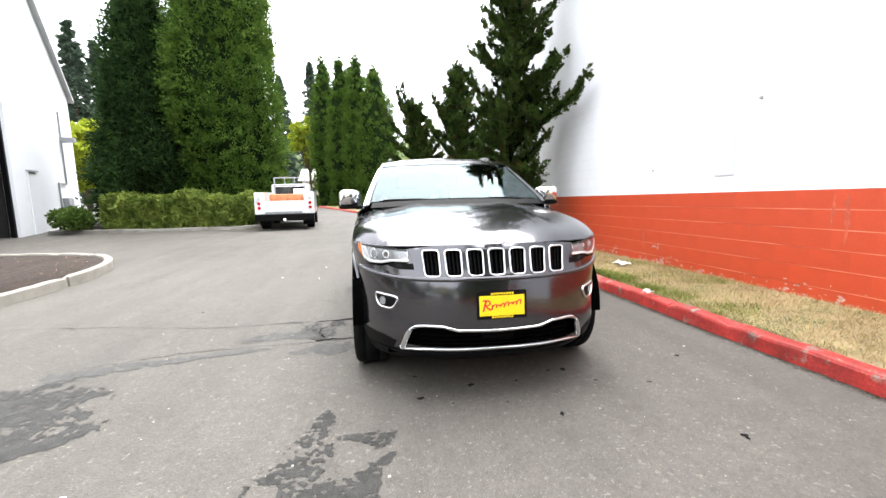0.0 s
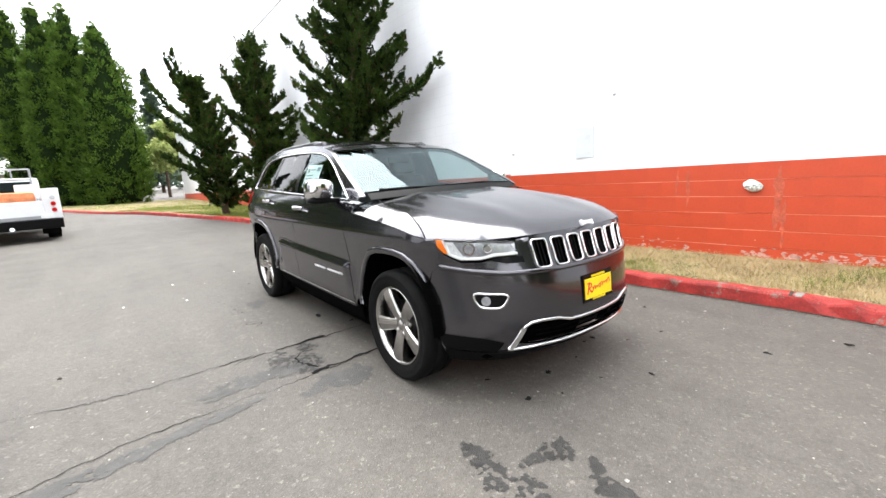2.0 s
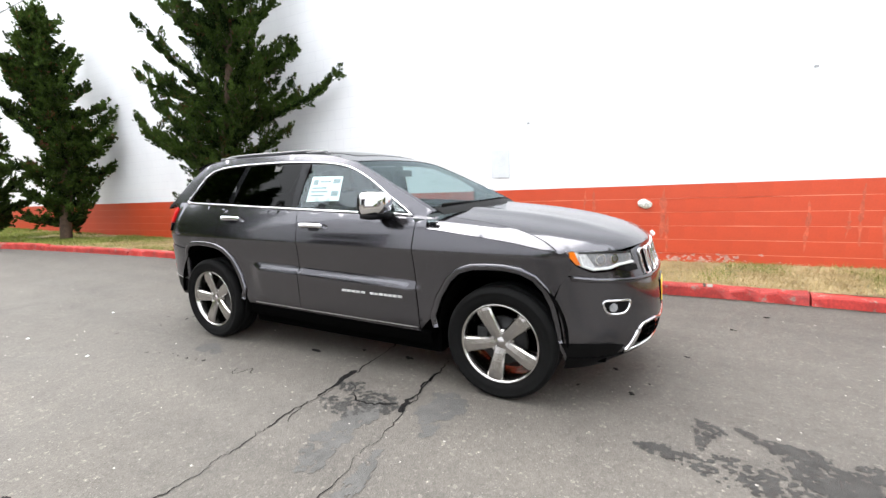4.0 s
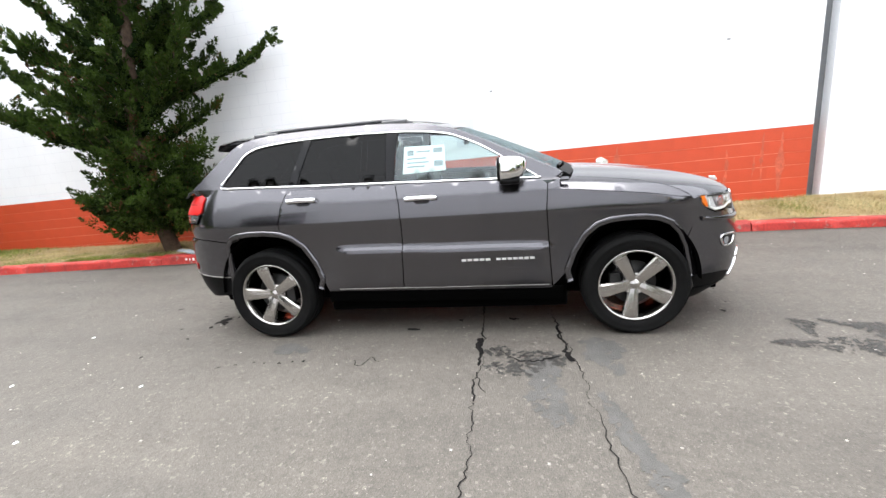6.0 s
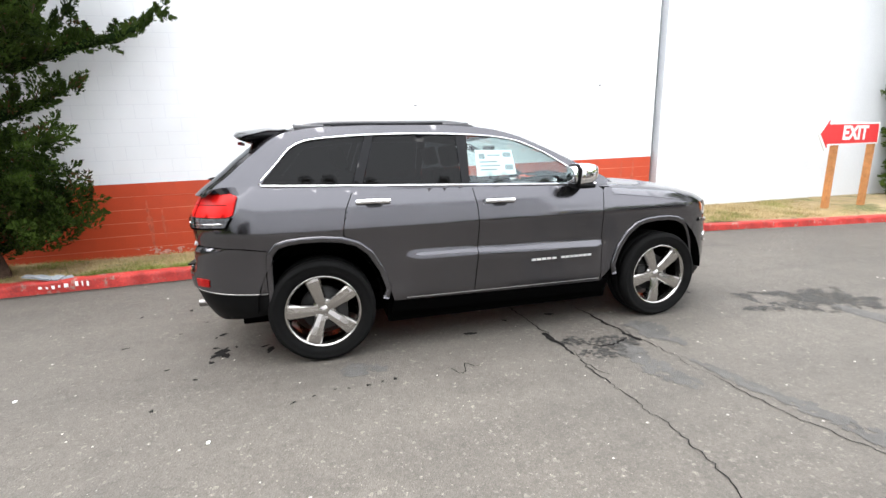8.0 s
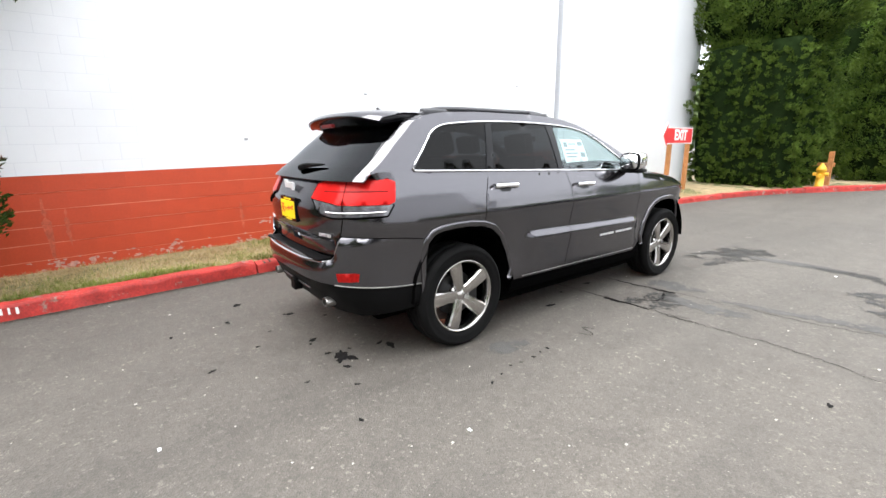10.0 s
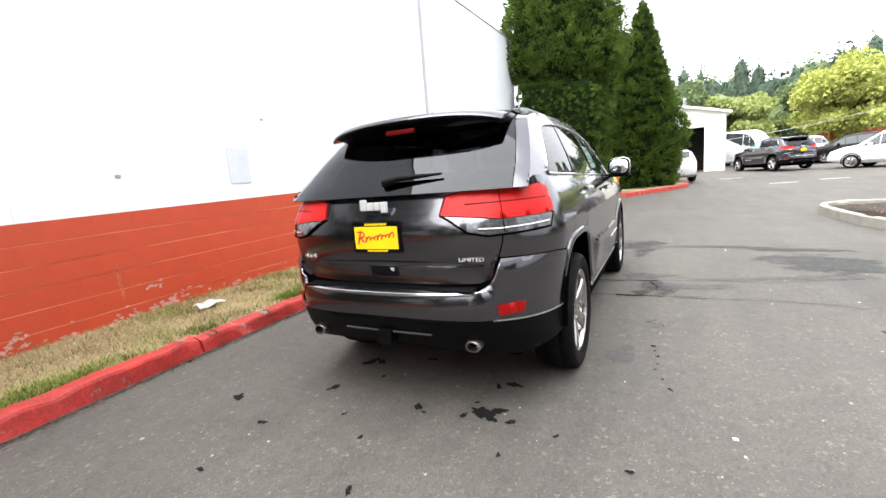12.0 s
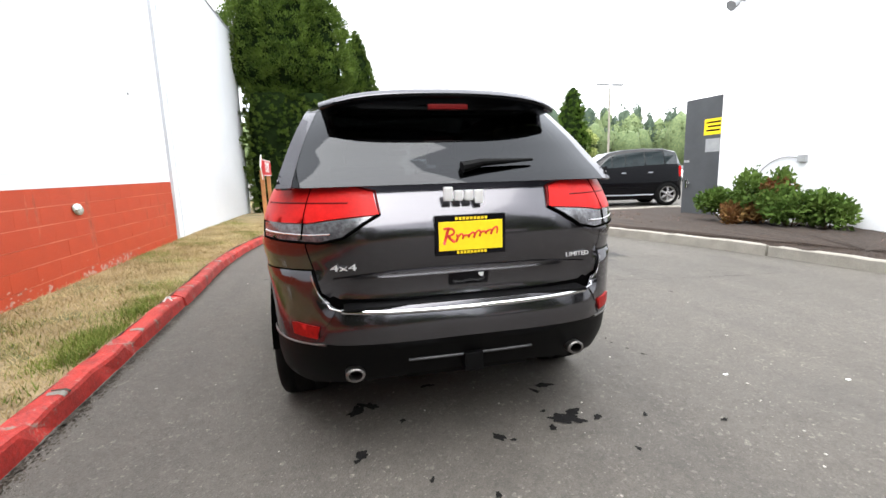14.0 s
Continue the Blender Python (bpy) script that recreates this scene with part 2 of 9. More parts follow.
def normals_on(surf, q):
    e = 1e-3
    du = surf(q[:, 0] + e, q[:, 1]) - surf(q[:, 0] - e, q[:, 1])
    dv = surf(q[:, 0], q[:, 1] + e) - surf(q[:, 0], q[:, 1] - e)
    n = np.cross(du, dv)
    return n / (np.linalg.norm(n, axis=1)[:, None] + 1e-12)


def sheet(poly, surf, step, holes=(), flip=False, skirt=0.012, lift=0.0):
    """Verts and faces of a panel: a polygon in the two coordinates of a surface, laid on that surface, with turned-in edges."""
    rim = [np.array(edge_points(list(q), step)) for q in (poly, *holes)]
    everything = np.concatenate(rim)
    lo, hi = everything.min(0), everything.max(0)
    nx, ny = (max(2, int(round(d / step)) + 1) for d in hi - lo)
    gx, gy = np.meshgrid(np.linspace(lo[0], hi[0], nx), np.linspace(lo[1], hi[1], ny))
    g = np.stack([gx.ravel(), gy.ravel()], 1)
    keep = inside(poly, g)
    for h in holes:
        keep &= ~inside(h, g)
    g = g[keep]
    if len(g):
        far = np.min(np.linalg.norm(g[:, None] - everything[None], axis=2), axis=1) > step * 0.45
        g = g[far]
    pts, edges, at = [], [], 0
    for r in rim:
        edges += [(at + k, at + (k + 1) % len(r)) for k in range(len(r))]
        at += len(r)
        pts += list(r)
    pts += list(g)
    found = delaunay_2d_cdt([Vector((float(a), float(b))) for a, b in pts], edges, [], 0, 1e-6)
    q = np.array([tuple(v) for v in found[0]])
    tri = np.array([tuple(t) for t in found[2]])
    mid = q[tri].mean(1)
    ok = inside(poly, mid)
    for h in holes:
        ok &= ~inside(h, mid)
    tri = tri[ok]
    a, b, c = q[tri[:, 0]], q[tri[:, 1]], q[tri[:, 2]]
    area = (b - a)[:, 0] * (c - a)[:, 1] - (b - a)[:, 1] * (c - a)[:, 0]
    tri = tri[np.abs(area) > 1e-9]
    area = area[np.abs(area) > 1e-9]
    tri = np.where((area < 0)[:, None], tri[:, ::-1], tri)
    n = normals_on(surf, q) * (-1 if flip else 1)
    v = surf(q[:, 0], q[:, 1]) + n * lift
    if flip:
        tri = tri[:, ::-1]
    faces = [tuple(t) for t in tri]
    verts = list(v)
    if skirt:
        count = {}
        for t in faces:
            for i, j in zip(t, t[1:] + t[:1]):
                count[(i, j)] = count.get((i, j), 0) + 1
        extra = {}

        def low(i, d):
            if (i, d) not in extra:
                extra[(i, d)] = len(verts)
                verts.append(v[i] - n[i] * d)
            return extra[(i, d)]

        for (i, j) in list(count):
            if (j, i) not in count:
                faces.append((low(j, 0.0), low(i, 0.0), low(i, skirt), low(j, skirt)))
    return verts, faces


def panel(name, poly, surf, material, parent, label="", step=0.04, holes=(), flip=False, skirt=0.012, lift=0.0):
    v, f = sheet(poly, surf, step, holes, flip, skirt, lift)
    return mesh_object(name, v, f, material, parent, label)


def trim(name, pts2, surf, width, depth, material, parent, label="", flip=False, closed=False, step=0.03):
    """A proud strip along a line given in a surface's two coordinates."""
    p = [np.array(q, float) for q in pts2]
    if closed:
        d = np.array(edge_points([tuple(q) for q in p], step))
    else:
        d = []
        for a, b in zip(p, p[1:]):
            k = max(1, int(np.ceil(np.linalg.norm(b - a) / step)))
            d += [a + (b - a) * t / k for t in range(k)]
        d = np.array(d + [p[-1]])
    n = normals_on(surf, d) * (-1 if flip else 1)
    return ribbon(surf(d[:, 0], d[:, 1]), width, depth, n, name, material, parent, label, closed)


def lettering(name, text, height, material, m, parent=None, depth=0.002, label="", stretch=1.0, bold=0.0):
    """Words in the built-in font, centred, as a mesh in the local x-z plane facing -y before m."""
    c = bpy.data.curves.new(name, "FONT")
    c.body, c.size, c.extrude, c.align_x, c.align_y = text, height * 1.4, depth, "CENTER", "CENTER"
    c.offset = bold
    tmp = bpy.data.objects.new(name, c)
    scene.collection.objects.link(tmp)
    me = bpy.data.meshes.new_from_object(tmp.evaluated_get(bpy.context.evaluated_depsgraph_get()))
    bpy.data.objects.remove(tmp)
    bpy.data.curves.remove(c)
    me.transform(m @ pose(0, 0, 0, 90) @ Matrix.Diagonal((stretch, 1, 1, 1)))
    me.name = name
    me.materials.clear()
    me.materials.append(material)
    ob = new(name, me)
    if parent:
        ob.parent = parent
    if label:
        ob["label"] = label
    return ob


def leaves(name, at, out, size, material, parent=None, label="", seed=1, wide=0.5, droop=0.3, curl=0.25, fill=None):
    """A crown of small bent sprays: one diamond folded along its spine at each place, pointing along out."""
    rng = np.random.default_rng(seed)
    at, out = np.asarray(at, float), np.asarray(out, float)
    n = len(at)
    out = out + rng.normal(0, droop, (n, 3))
    out /= np.linalg.norm(out, axis=1)[:, None] + 1e-9
    side = np.cross(out, rng.normal(0, 1, (n, 3)))
    side /= np.linalg.norm(side, axis=1)[:, None] + 1e-9
    up = np.cross(side, out)
    s = (np.asarray(size) * rng.uniform(0.6, 1.4, n))[:, None]
    w = s * wide
    v = np.stack([at - out * s * 0.5, at + side * w * 0.5 + up * s * curl, at + out * s * 0.5, at - side * w * 0.5 + up * s * curl], 1).reshape(-1, 3)
    base = np.arange(n)[:, None] * 4
    tri = np.concatenate([base + np.array([[0, 1, 2]]), base + np.array([[0, 2, 3]])], 0)
    if fill is not None:
        tri = np.concatenate([tri, fill[1] + len(v)], 0)
        v = np.concatenate([v, fill[0]], 0)
    return fast_mesh(name, v, tri, material, parent, label)


def hearts(at, radii, seed):
    """Low lumpy solids that fill crowns from within: vertices and triangles."""
    rng = np.random.default_rng(seed)
    lat, lon = np.linspace(-0.5, 0.5, 5)[1:-1] * np.pi, np.linspace(0, 2 * np.pi, 7, endpoint=False)
    unit = [(0, 0, -1)] + [(math.cos(b) * math.cos(a), math.sin(b) * math.cos(a), math.sin(a)) for a in lat for b in lon] + [(0, 0, 1)]
    tri = [(0, 1 + (k + 1) % 7, 1 + k) for k in range(7)] + [(22, 15 + k, 15 + (k + 1) % 7) for k in range(7)]
    for r in range(2):
        for k in range(7):
            a, b, c, d = 1 + r * 7 + k, 1 + r * 7 + (k + 1) % 7, 8 + r * 7 + (k + 1) % 7, 8 + r * 7 + k
            tri += [(a, b, c), (a, c, d)]
    unit, tri = np.array(unit), np.array(tri)
    v = np.concatenate([np.asarray(p) + unit * np.asarray(r) * rng.uniform(0.75, 1.1, (23, 1)) for p, r in zip(at, radii)])
    f = np.concatenate([tri + 23 * k for k in range(len(at))])
    return v, f


def fast_mesh(name, v, tri, material, parent=None, label="", smooth=False):
    me = bpy.data.meshes.new(name)
    v, tri = np.ascontiguousarray(v, np.float32), np.ascontiguousarray(tri, np.int32)
    me.vertices.add(len(v))
    me.vertices.foreach_set("co", v.ravel())
    me.loops.add(tri.size)
    me.loops.foreach_set("vertex_index", tri.ravel())
    me.polygons.add(len(tri))
    me.polygons.foreach_set("loop_start", np.arange(0, tri.size, tri.shape[1], dtype=np.int32))
    me.update(calc_edges=True)
    me.validate()
    if smooth:
        me.polygons.foreach_set("use_smooth", [True] * len(me.polygons))
    me.materials.append(material)
    ob = new(name, me)
    if parent:
        ob.parent = parent
    if label:
        ob["label"] = label
    return ob


def tube(bm, pts, radii, sides=8):
    """A tapering limb along points."""
    rings = []
    p = np.array(pts, float)
    t = np.gradient(p, axis=0)
    for q, d, r in zip(p, t, radii):
        d = Vector(d).normalized()
        a = d.orthogonal().normalized()
        b = d.cross(a)
        rings.append([bm.verts.new(Vector(q) + (a * math.cos(k * 2 * math.pi / sides) + b * math.sin(k * 2 * math.pi / sides)) * r) for k in range(sides)])
    for x, y in zip(rings, rings[1:]):
        for k in range(sides):
            bm.faces.new((x[k], x[(k + 1) % sides], y[(k + 1) % sides], y[k]))
    bm.faces.new(rings[-1])


# ---- materials of the setting ----
def asphalt_material():
    m, n, l, b = nodes_of("worn_asphalt")
    tc = n.new("ShaderNodeTexCoord")

    def noisy(s, d=6.0, r=0.65):
        t = n.new("ShaderNodeTexNoise")
        t.inputs["Scale"].default_value, t.inputs["Detail"].default_value, t.inputs["Roughness"].default_value = s, d, r
        l.new(tc.outputs["Object"], t.inputs["Vector"])
        return t.outputs["Fac"]

    def ramp(fac, *stops):
        r = n.new("ShaderNodeValToRGB")
        while len(r.color_ramp.elements) < len(stops):
            r.color_ramp.elements.new(0.5)
        for e, (p, v) in zip(r.color_ramp.elements, stops):
            e.position, e.color = p, (v, v * 0.985, v * 0.965, 1)
        l.new(fac, r.inputs["Fac"])
        return r.outputs[0]

    def mult(a, c):
        x = n.new("ShaderNodeMixRGB")
        x.blend_type = "MULTIPLY"
        x.inputs["Fac"].default_value = 1.0
        l.new(a, x.inputs["Color1"])
        l.new(c, x.inputs["Color2"])
        return x.outputs[0]

    broad = ramp(noisy(0.22, 8.0, 0.6), (0.3, 0.068), (0.55, 0.088), (0.75, 0.099))
    blot = ramp(noisy(1.7, 6.0, 0.7), (0.25, 0.84), (0.5, 1.0), (0.75, 1.05))
    v = n.new("ShaderNodeTexVoronoi")
    v.inputs["Scale"].default_value = 140.0
    l.new(tc.outputs["Object"], v.inputs["Vector"])
    stone = ramp(v.outputs["Color"], (0.0, 0.72), (0.55, 0.95), (0.85, 1.1), (0.94, 1.9))
    grit = ramp(noisy(420, 3.0, 0.8), (0.3, 0.8), (0.7, 1.2))
    mid = ramp(noisy(9.0, 5.0, 0.75), (0.3, 0.86), (0.5, 1.0), (0.7, 1.12))
    v2 = n.new("ShaderNodeTexVoronoi")
    v2.inputs["Scale"].default_value = 52.0
    l.new(tc.outputs["Object"], v2.inputs["Vector"])
    pebble = ramp(v2.outputs["Color"], (0.0, 0.80), (0.5, 1.0), (0.86, 1.0), (0.90, 1.55))
    grain = mult(mid, pebble)
    # tyre-worn lengthwise streaks along the drive
    mp = n.new("ShaderNodeMapping")
    mp.inputs["Scale"].default_value = (2.6, 0.28, 1.0)
    l.new(tc.outputs["Object"], mp.inputs["Vector"])
    ts = n.new("ShaderNodeTexNoise")
    ts.inputs["Scale"].default_value, ts.inputs["Detail"].default_value = 1.0, 6.0
    l.new(mp.outputs[0], ts.inputs["Vector"])
    streak = ramp(ts.outputs["Fac"], (0.3, 0.86), (0.5, 1.0), (0.7, 1.1))
    col = mult(mult(mult(mult(mult(broad, blot), stone), grit), grain), streak)
    l.new(col, b.inputs["Base Color"])
    rr = n.new("ShaderNodeMapRange")
    rr.inputs["To Min"].default_value, rr.inputs["To Max"].default_value = 0.6, 0.92
    l.new(noisy(0.9), rr.inputs["Value"])
    l.new(rr.outputs[0], b.inputs["Roughness"])
    k = n.new("ShaderNodeBump")
    k.inputs["Strength"].default_value, k.inputs["Distance"].default_value = 0.55, 0.006
    l.new(v.outputs["Distance"], k.inputs["Height"])
    l.new(k.outputs[0], b.inputs["Normal"])
    return m


def masonry_material(name, paint, line, bump=0.25):
    """Painted block wall: faint courses of 0.2 x 0.4 m in the wall's own plane (y, z)."""
    m, n, l, b = nodes_of(name)
    tc = n.new("ShaderNodeTexCoord")
    sep = n.new("ShaderNodeSeparateXYZ")
    com = n.new("ShaderNodeCombineXYZ")
    l.new(tc.outputs["Object"], sep.inputs[0])
    tilt = n.new("ShaderNodeMath")
    tilt.operation = "MULTIPLY_ADD"
    tilt.inputs[1].default_value = 0.0205
    l.new(sep.outputs["Y"], tilt.inputs[0])
    l.new(sep.outputs["Z"], tilt.inputs[2])
    l.new(sep.outputs["Y"], com.inputs["X"])
    l.new(tilt.outputs[0], com.inputs["Y"])
    br = n.new("ShaderNodeTexBrick")
    br.inputs["Scale"].default_value = 1.0
    br.inputs["Brick Width"].default_value, br.inputs["Row Height"].default_value = 0.406, 0.203
    br.inputs["Mortar Size"].default_value, br.inputs["Mortar Smooth"].default_value = 0.005, 0.6
    br.inputs["Color1"].default_value = br.inputs["Color2"].default_value = (*paint, 1)
    br.inputs["Mortar"].default_value = (*line, 1)
    l.new(com.outputs[0], br.inputs["Vector"])
    no = n.new("ShaderNodeTexNoise")
    no.inputs["Scale"].default_value, no.inputs["Detail"].default_value = 0.8, 8.0
    l.new(tc.outputs["Object"], no.inputs["Vector"])
    mr = n.new("ShaderNodeMapRange")
    for k, x in (("From Min", 0.3), ("From Max", 0.7), ("To Min", 0.93), ("To Max", 1.03)):
        mr.inputs[k].default_value = x
    l.new(no.outputs["Fac"], mr.inputs["Value"])
    mx = n.new("ShaderNodeMixRGB")
    mx.blend_type = "MULTIPLY"
    mx.inputs["Fac"].default_value = 1.0
    l.new(br.outputs["Color"], mx.inputs["Color1"])
    l.new(mr.outputs[0], mx.inputs["Color2"])
    l.new(mx.outputs[0], b.inputs["Base Color"])
    b.inputs["Roughness"].default_value = 0.65
    k = n.new("ShaderNodeBump")
    k.invert = True
    k.inputs["Strength"].default_value, k.inputs["Distance"].default_value = bump, 0.004
    l.new(br.outputs["Fac"], k.inputs["Height"])
    k2 = n.new("ShaderNodeBump")
    k2.inputs["Strength"].default_value, k2.inputs["Distance"].default_value = 0.25, 0.004
    fine = n.new("ShaderNodeTexNoise")
    fine.inputs["Scale"].default_value, fine.inputs["Detail"].default_value = 90, 4
    l.new(tc.outputs["Object"], fine.inputs["Vector"])
    l.new(fine.outputs["Fac"], k2.inputs["Height"])
    l.new(k.outputs[0], k2.inputs["Normal"])
    l.new(k2.outputs[0], b.inputs["Normal"])
    return m


M_ASPHALT = asphalt_material()
M_TAR = surface("old_tar_and_oil", (0.008, 0.0075, 0.0075), 0.85, spec=0.12, vary=0.35, scale=18, fine=200, bump=0.4, bscale=160)
M_GRIT = surface("kerb_foot_grit", (0.045, 0.036, 0.026), 0.9, vary=0.4, scale=8)
M_STAIN = surface("damp_asphalt", (0.032, 0.031, 0.029), 0.6, spec=0.25, vary=0.35, scale=9, fine=220, bump=0.5, bscale=220)
M_PATCH = surface("newer_asphalt", (0.077, 0.075, 0.072), 0.85, spec=0.2, vary=0.2, scale=6, fine=220, bump=0.5, bscale=220)
M_SOIL = surface("bark_mulch", (0.026, 0.017, 0.012), 0.95, vary=0.5, scale=14, fine=90, bump=1.0, bscale=45)
M_DRYSOIL = surface("dry_turf_soil", (0.30, 0.23, 0.13), 0.95, vary=0.3, scale=5, fine=70, bump=0.8, bscale=60, spots=(0.09, 0.10, 0.035), spot_scale=1.1, spot_at=0.52)
M_CONCRETE = surface("kerb_concrete", (0.25, 0.235, 0.205), 0.85, vary=0.18, scale=3, fine=90, bump=0.4, bscale=120, each=0.06)
M_REDKERB = surface("red_kerb_paint", (0.34, 0.022, 0.016), 0.6, vary=0.34, scale=5, fine=45, bump=0.5, bscale=60, spots=(0.24, 0.15, 0.12), spot_scale=6.0, spot_at=0.575, each=0.16)
M_REDWALL = surface("orange_red_wall_paint", (0.49, 0.056, 0.015), 0.55, vary=0.07, scale=2.2, fine=50, bump=0.3, bscale=90, each=0.012)
M_REDJOINT = surface("paler_mortar_paint", (0.62, 0.20, 0.12), 0.7, vary=0.12, scale=3)
M_STREAK = surface("washed_out_red", (0.475, 0.092, 0.045), 0.7, vary=0.25, scale=9, fine=60)
M_FLAKED = surface("flaked_paint_patch", (0.50, 0.27, 0.22), 0.8, vary=0.35, scale=25, fine=90, bump=0.4)
M_WHITEBLOCK = masonry_material("white_block_paint", (0.80, 0.81, 0.83), (0.72, 0.73, 0.76))
M_WHITEWALL = surface("white_wall_paint", (0.78, 0.80, 0.83), 0.6, vary=0.035, scale=0.7, fine=30, bump=0.15, bscale=60)
M_HATCH = surface("bluish_hatch_paint", (0.6, 0.625, 0.665), 0.5, vary=0.08, scale=4)
M_GREYMETAL = surface("grey_painted_metal", (0.30, 0.31, 0.32), 0.5, vary=0.12, scale=6, fine=80)
M_JOINTSHADE = surface("shaded_joint_grey", (0.14, 0.145, 0.15), 0.5, vary=0.15, scale=4)
M_DARKDOOR = surface("dark_grey_door_paint", (0.055, 0.06, 0.066), 0.5, vary=0.1, scale=3)
M_VOID = surface("dark_interior", (0.012, 0.011, 0.011), 0.9, vary=0.2)
M_WOOD = surface("stained_post_wood", (0.42, 0.18, 0.06), 0.7, vary=0.25, scale=9, fine=60, bump=0.3)
M_SIGNRED = surface("red_sign_paint", (0.62, 0.028, 0.03), 0.45, vary=0.05)
M_SIGNWHITE = surface("white_sign_paint", (0.8, 0.8, 0.78), 0.5, vary=0.04)
M_HYDRANT = surface("yellow_hydrant_paint", (0.75, 0.42, 0.03), 0.45, vary=0.1)
M_ROOF = surface("roof_sheet", (0.42, 0.42, 0.42), 0.6, vary=0.1)
M_WINDOW = surface("dark_window_glass", (0.014, 0.020, 0.022), 0.05, spec=0.6, vary=0.1)
M_PARKLINE = surface("worn_white_line", (0.5, 0.5, 0.48), 0.8, vary=0.3, scale=8)

SLOPE = -0.0205  # the courses of the long wall climb towards -y
WALL_X = 3.76


def rise_at(y):
    """The car park climbs gently beyond the drive."""
    return 0.0205 * max(0.0, -8 - y)


def course(z, y):
    return z + SLOPE * y


# ---- ground ----
def ground_sheet():
    xs = np.r_[-900, -300, -100, np.arange(-30, 31, 3), 100, 300, 900]
    ys = np.r_[-900, -300, -100, -78, -60, -45, -35, np.arange(-30, -8, 2), -8, np.arange(-6, 31, 3), 100, 300, 900]
    v = [(x, y, 0.0205 * min(70.0, max(0.0, -8 - y))) for y in ys for x in xs]
    w = len(xs)
    f = [(j * w + i, j * w + i + 1, (j + 1) * w + i + 1, (j + 1) * w + i) for j in range(len(ys) - 1) for i in range(w - 1)]
    return tagged(mesh_object("ground", v, f, M_ASPHALT, smooth=False), "weathered grey asphalt of the drive and car park", "asphalt", kind="structure")


ground_sheet()


def resample(points, step):
    """Evenly spaced points on a smooth line through the given ones."""
    p = np.array(points, float)
    t = np.r_[0, np.cumsum(np.linalg.norm(np.diff(p, axis=0), axis=1))]
    fx, fy = smooth_curve(np.c_[t, p[:, 0]]), smooth_curve(np.c_[t, p[:, 1]])
    n = int(t[-1] / step) + 1
    q = np.linspace(0, t[-1], n)
    return np.c_[fx(q), fy(q)]


def kerb_run(name, points, side, material, label, length=3.0, height=0.14, width=0.15, seed=3, broken=()):
    """A row of cast kerb stones along a line: side +1 puts the body to the left of the walking direction."""
    rng = np.random.default_rng(seed)
    p = resample(points, 0.15)
    d = np.gradient(p, axis=0)
    d /= np.linalg.norm(d, axis=1)[:, None]
    n = np.c_[-d[:, 1], d[:, 0]] * side
    run = tagged(new(name), label, "kerb", kind="structure")
    per = max(2, int(length / 0.15))
    prof = [(0.0, -0.02), (0.008, height - 0.03), (0.018, height - 0.009), (0.04, height), (width - 0.02, height), (width, height - 0.015), (width, -0.02)]
    for a in range(0, len(p) - 2, per):
        b = min(a + per, len(p) - 1)
        lift, lean = rng.normal(0, 0.010), rng.normal(0, 0.018)
        chip = 0.0
        v, f, k = [], [], len(prof)
        for i in range(a, b + 1):
            q = p[i] + (d[i] * 0.010 if i == a else -d[i] * 0.010 if i == b else 0)
            worn = rng.normal(0, 0.004)
            chip = rng.uniform(0.012, 0.04) if rng.uniform() < 0.10 or i in (a, b) else 0.0
            for o, z in prof:
                front = chip * (z > 0.05) * (o < 0.05)
                x = q + n[i] * (o + lean + worn * (z > 0.05) + front * 0.6)
                v.append((x[0], x[1], z + rise_at(x[1]) + (lift + worn if z > 0 else 0) - front))
        for i in range(b - a):
            for j in range(k - 1):
                quad = (i * k + j, i * k + j + 1, (i + 1) * k + j + 1, (i + 1) * k + j)
                f.append(quad if side < 0 else quad[::-1])
        f += [tuple(range(k)), tuple(range((b - a) * k, (b - a) * k + k))]
        stone = mesh_object("kerb_stone", v, f, material, run, smooth=False)
        for i in range(b - a):
            for y, span, soil in broken:
                lo, hi = sorted((p[a + i][1], p[a + i + 1][1]))
                if lo <= y < hi:
                    rows = [[Vector(v[(i + e) * k + j]) for j in range(1, 5)] for e in (0, 1)]
                    mid = (y - p[a + i][1]) / (p[a + i + 1][1] - p[a + i][1])
                    q = [r0.lerp(r1, mid + side_ * span / 0.15 * rng.uniform(0.5, 1.2)) + Vector((-n[a + i][0] * 0.004, -n[a + i][1] * 0.004, 0.004)) for side_ in (-1, 1) for r0, r1 in zip(*rows)]
                    q[0], q[4] = q[0].lerp(q[1], 0.45), q[4].lerp(q[5], 0.6)
                    q[3], q[7] = q[3].lerp(q[2], 0.35), q[7].lerp(q[6], 0.2)
                    mesh_object("broken_edge", q, [(j, j + 1, j + 5, j + 4) for j in range(3)], M_GRIT if soil else M_CONCRETE, stone, "broken kerb edge showing " + ("dirt" if soil else "bare concrete"), smooth=False)
    return p, n


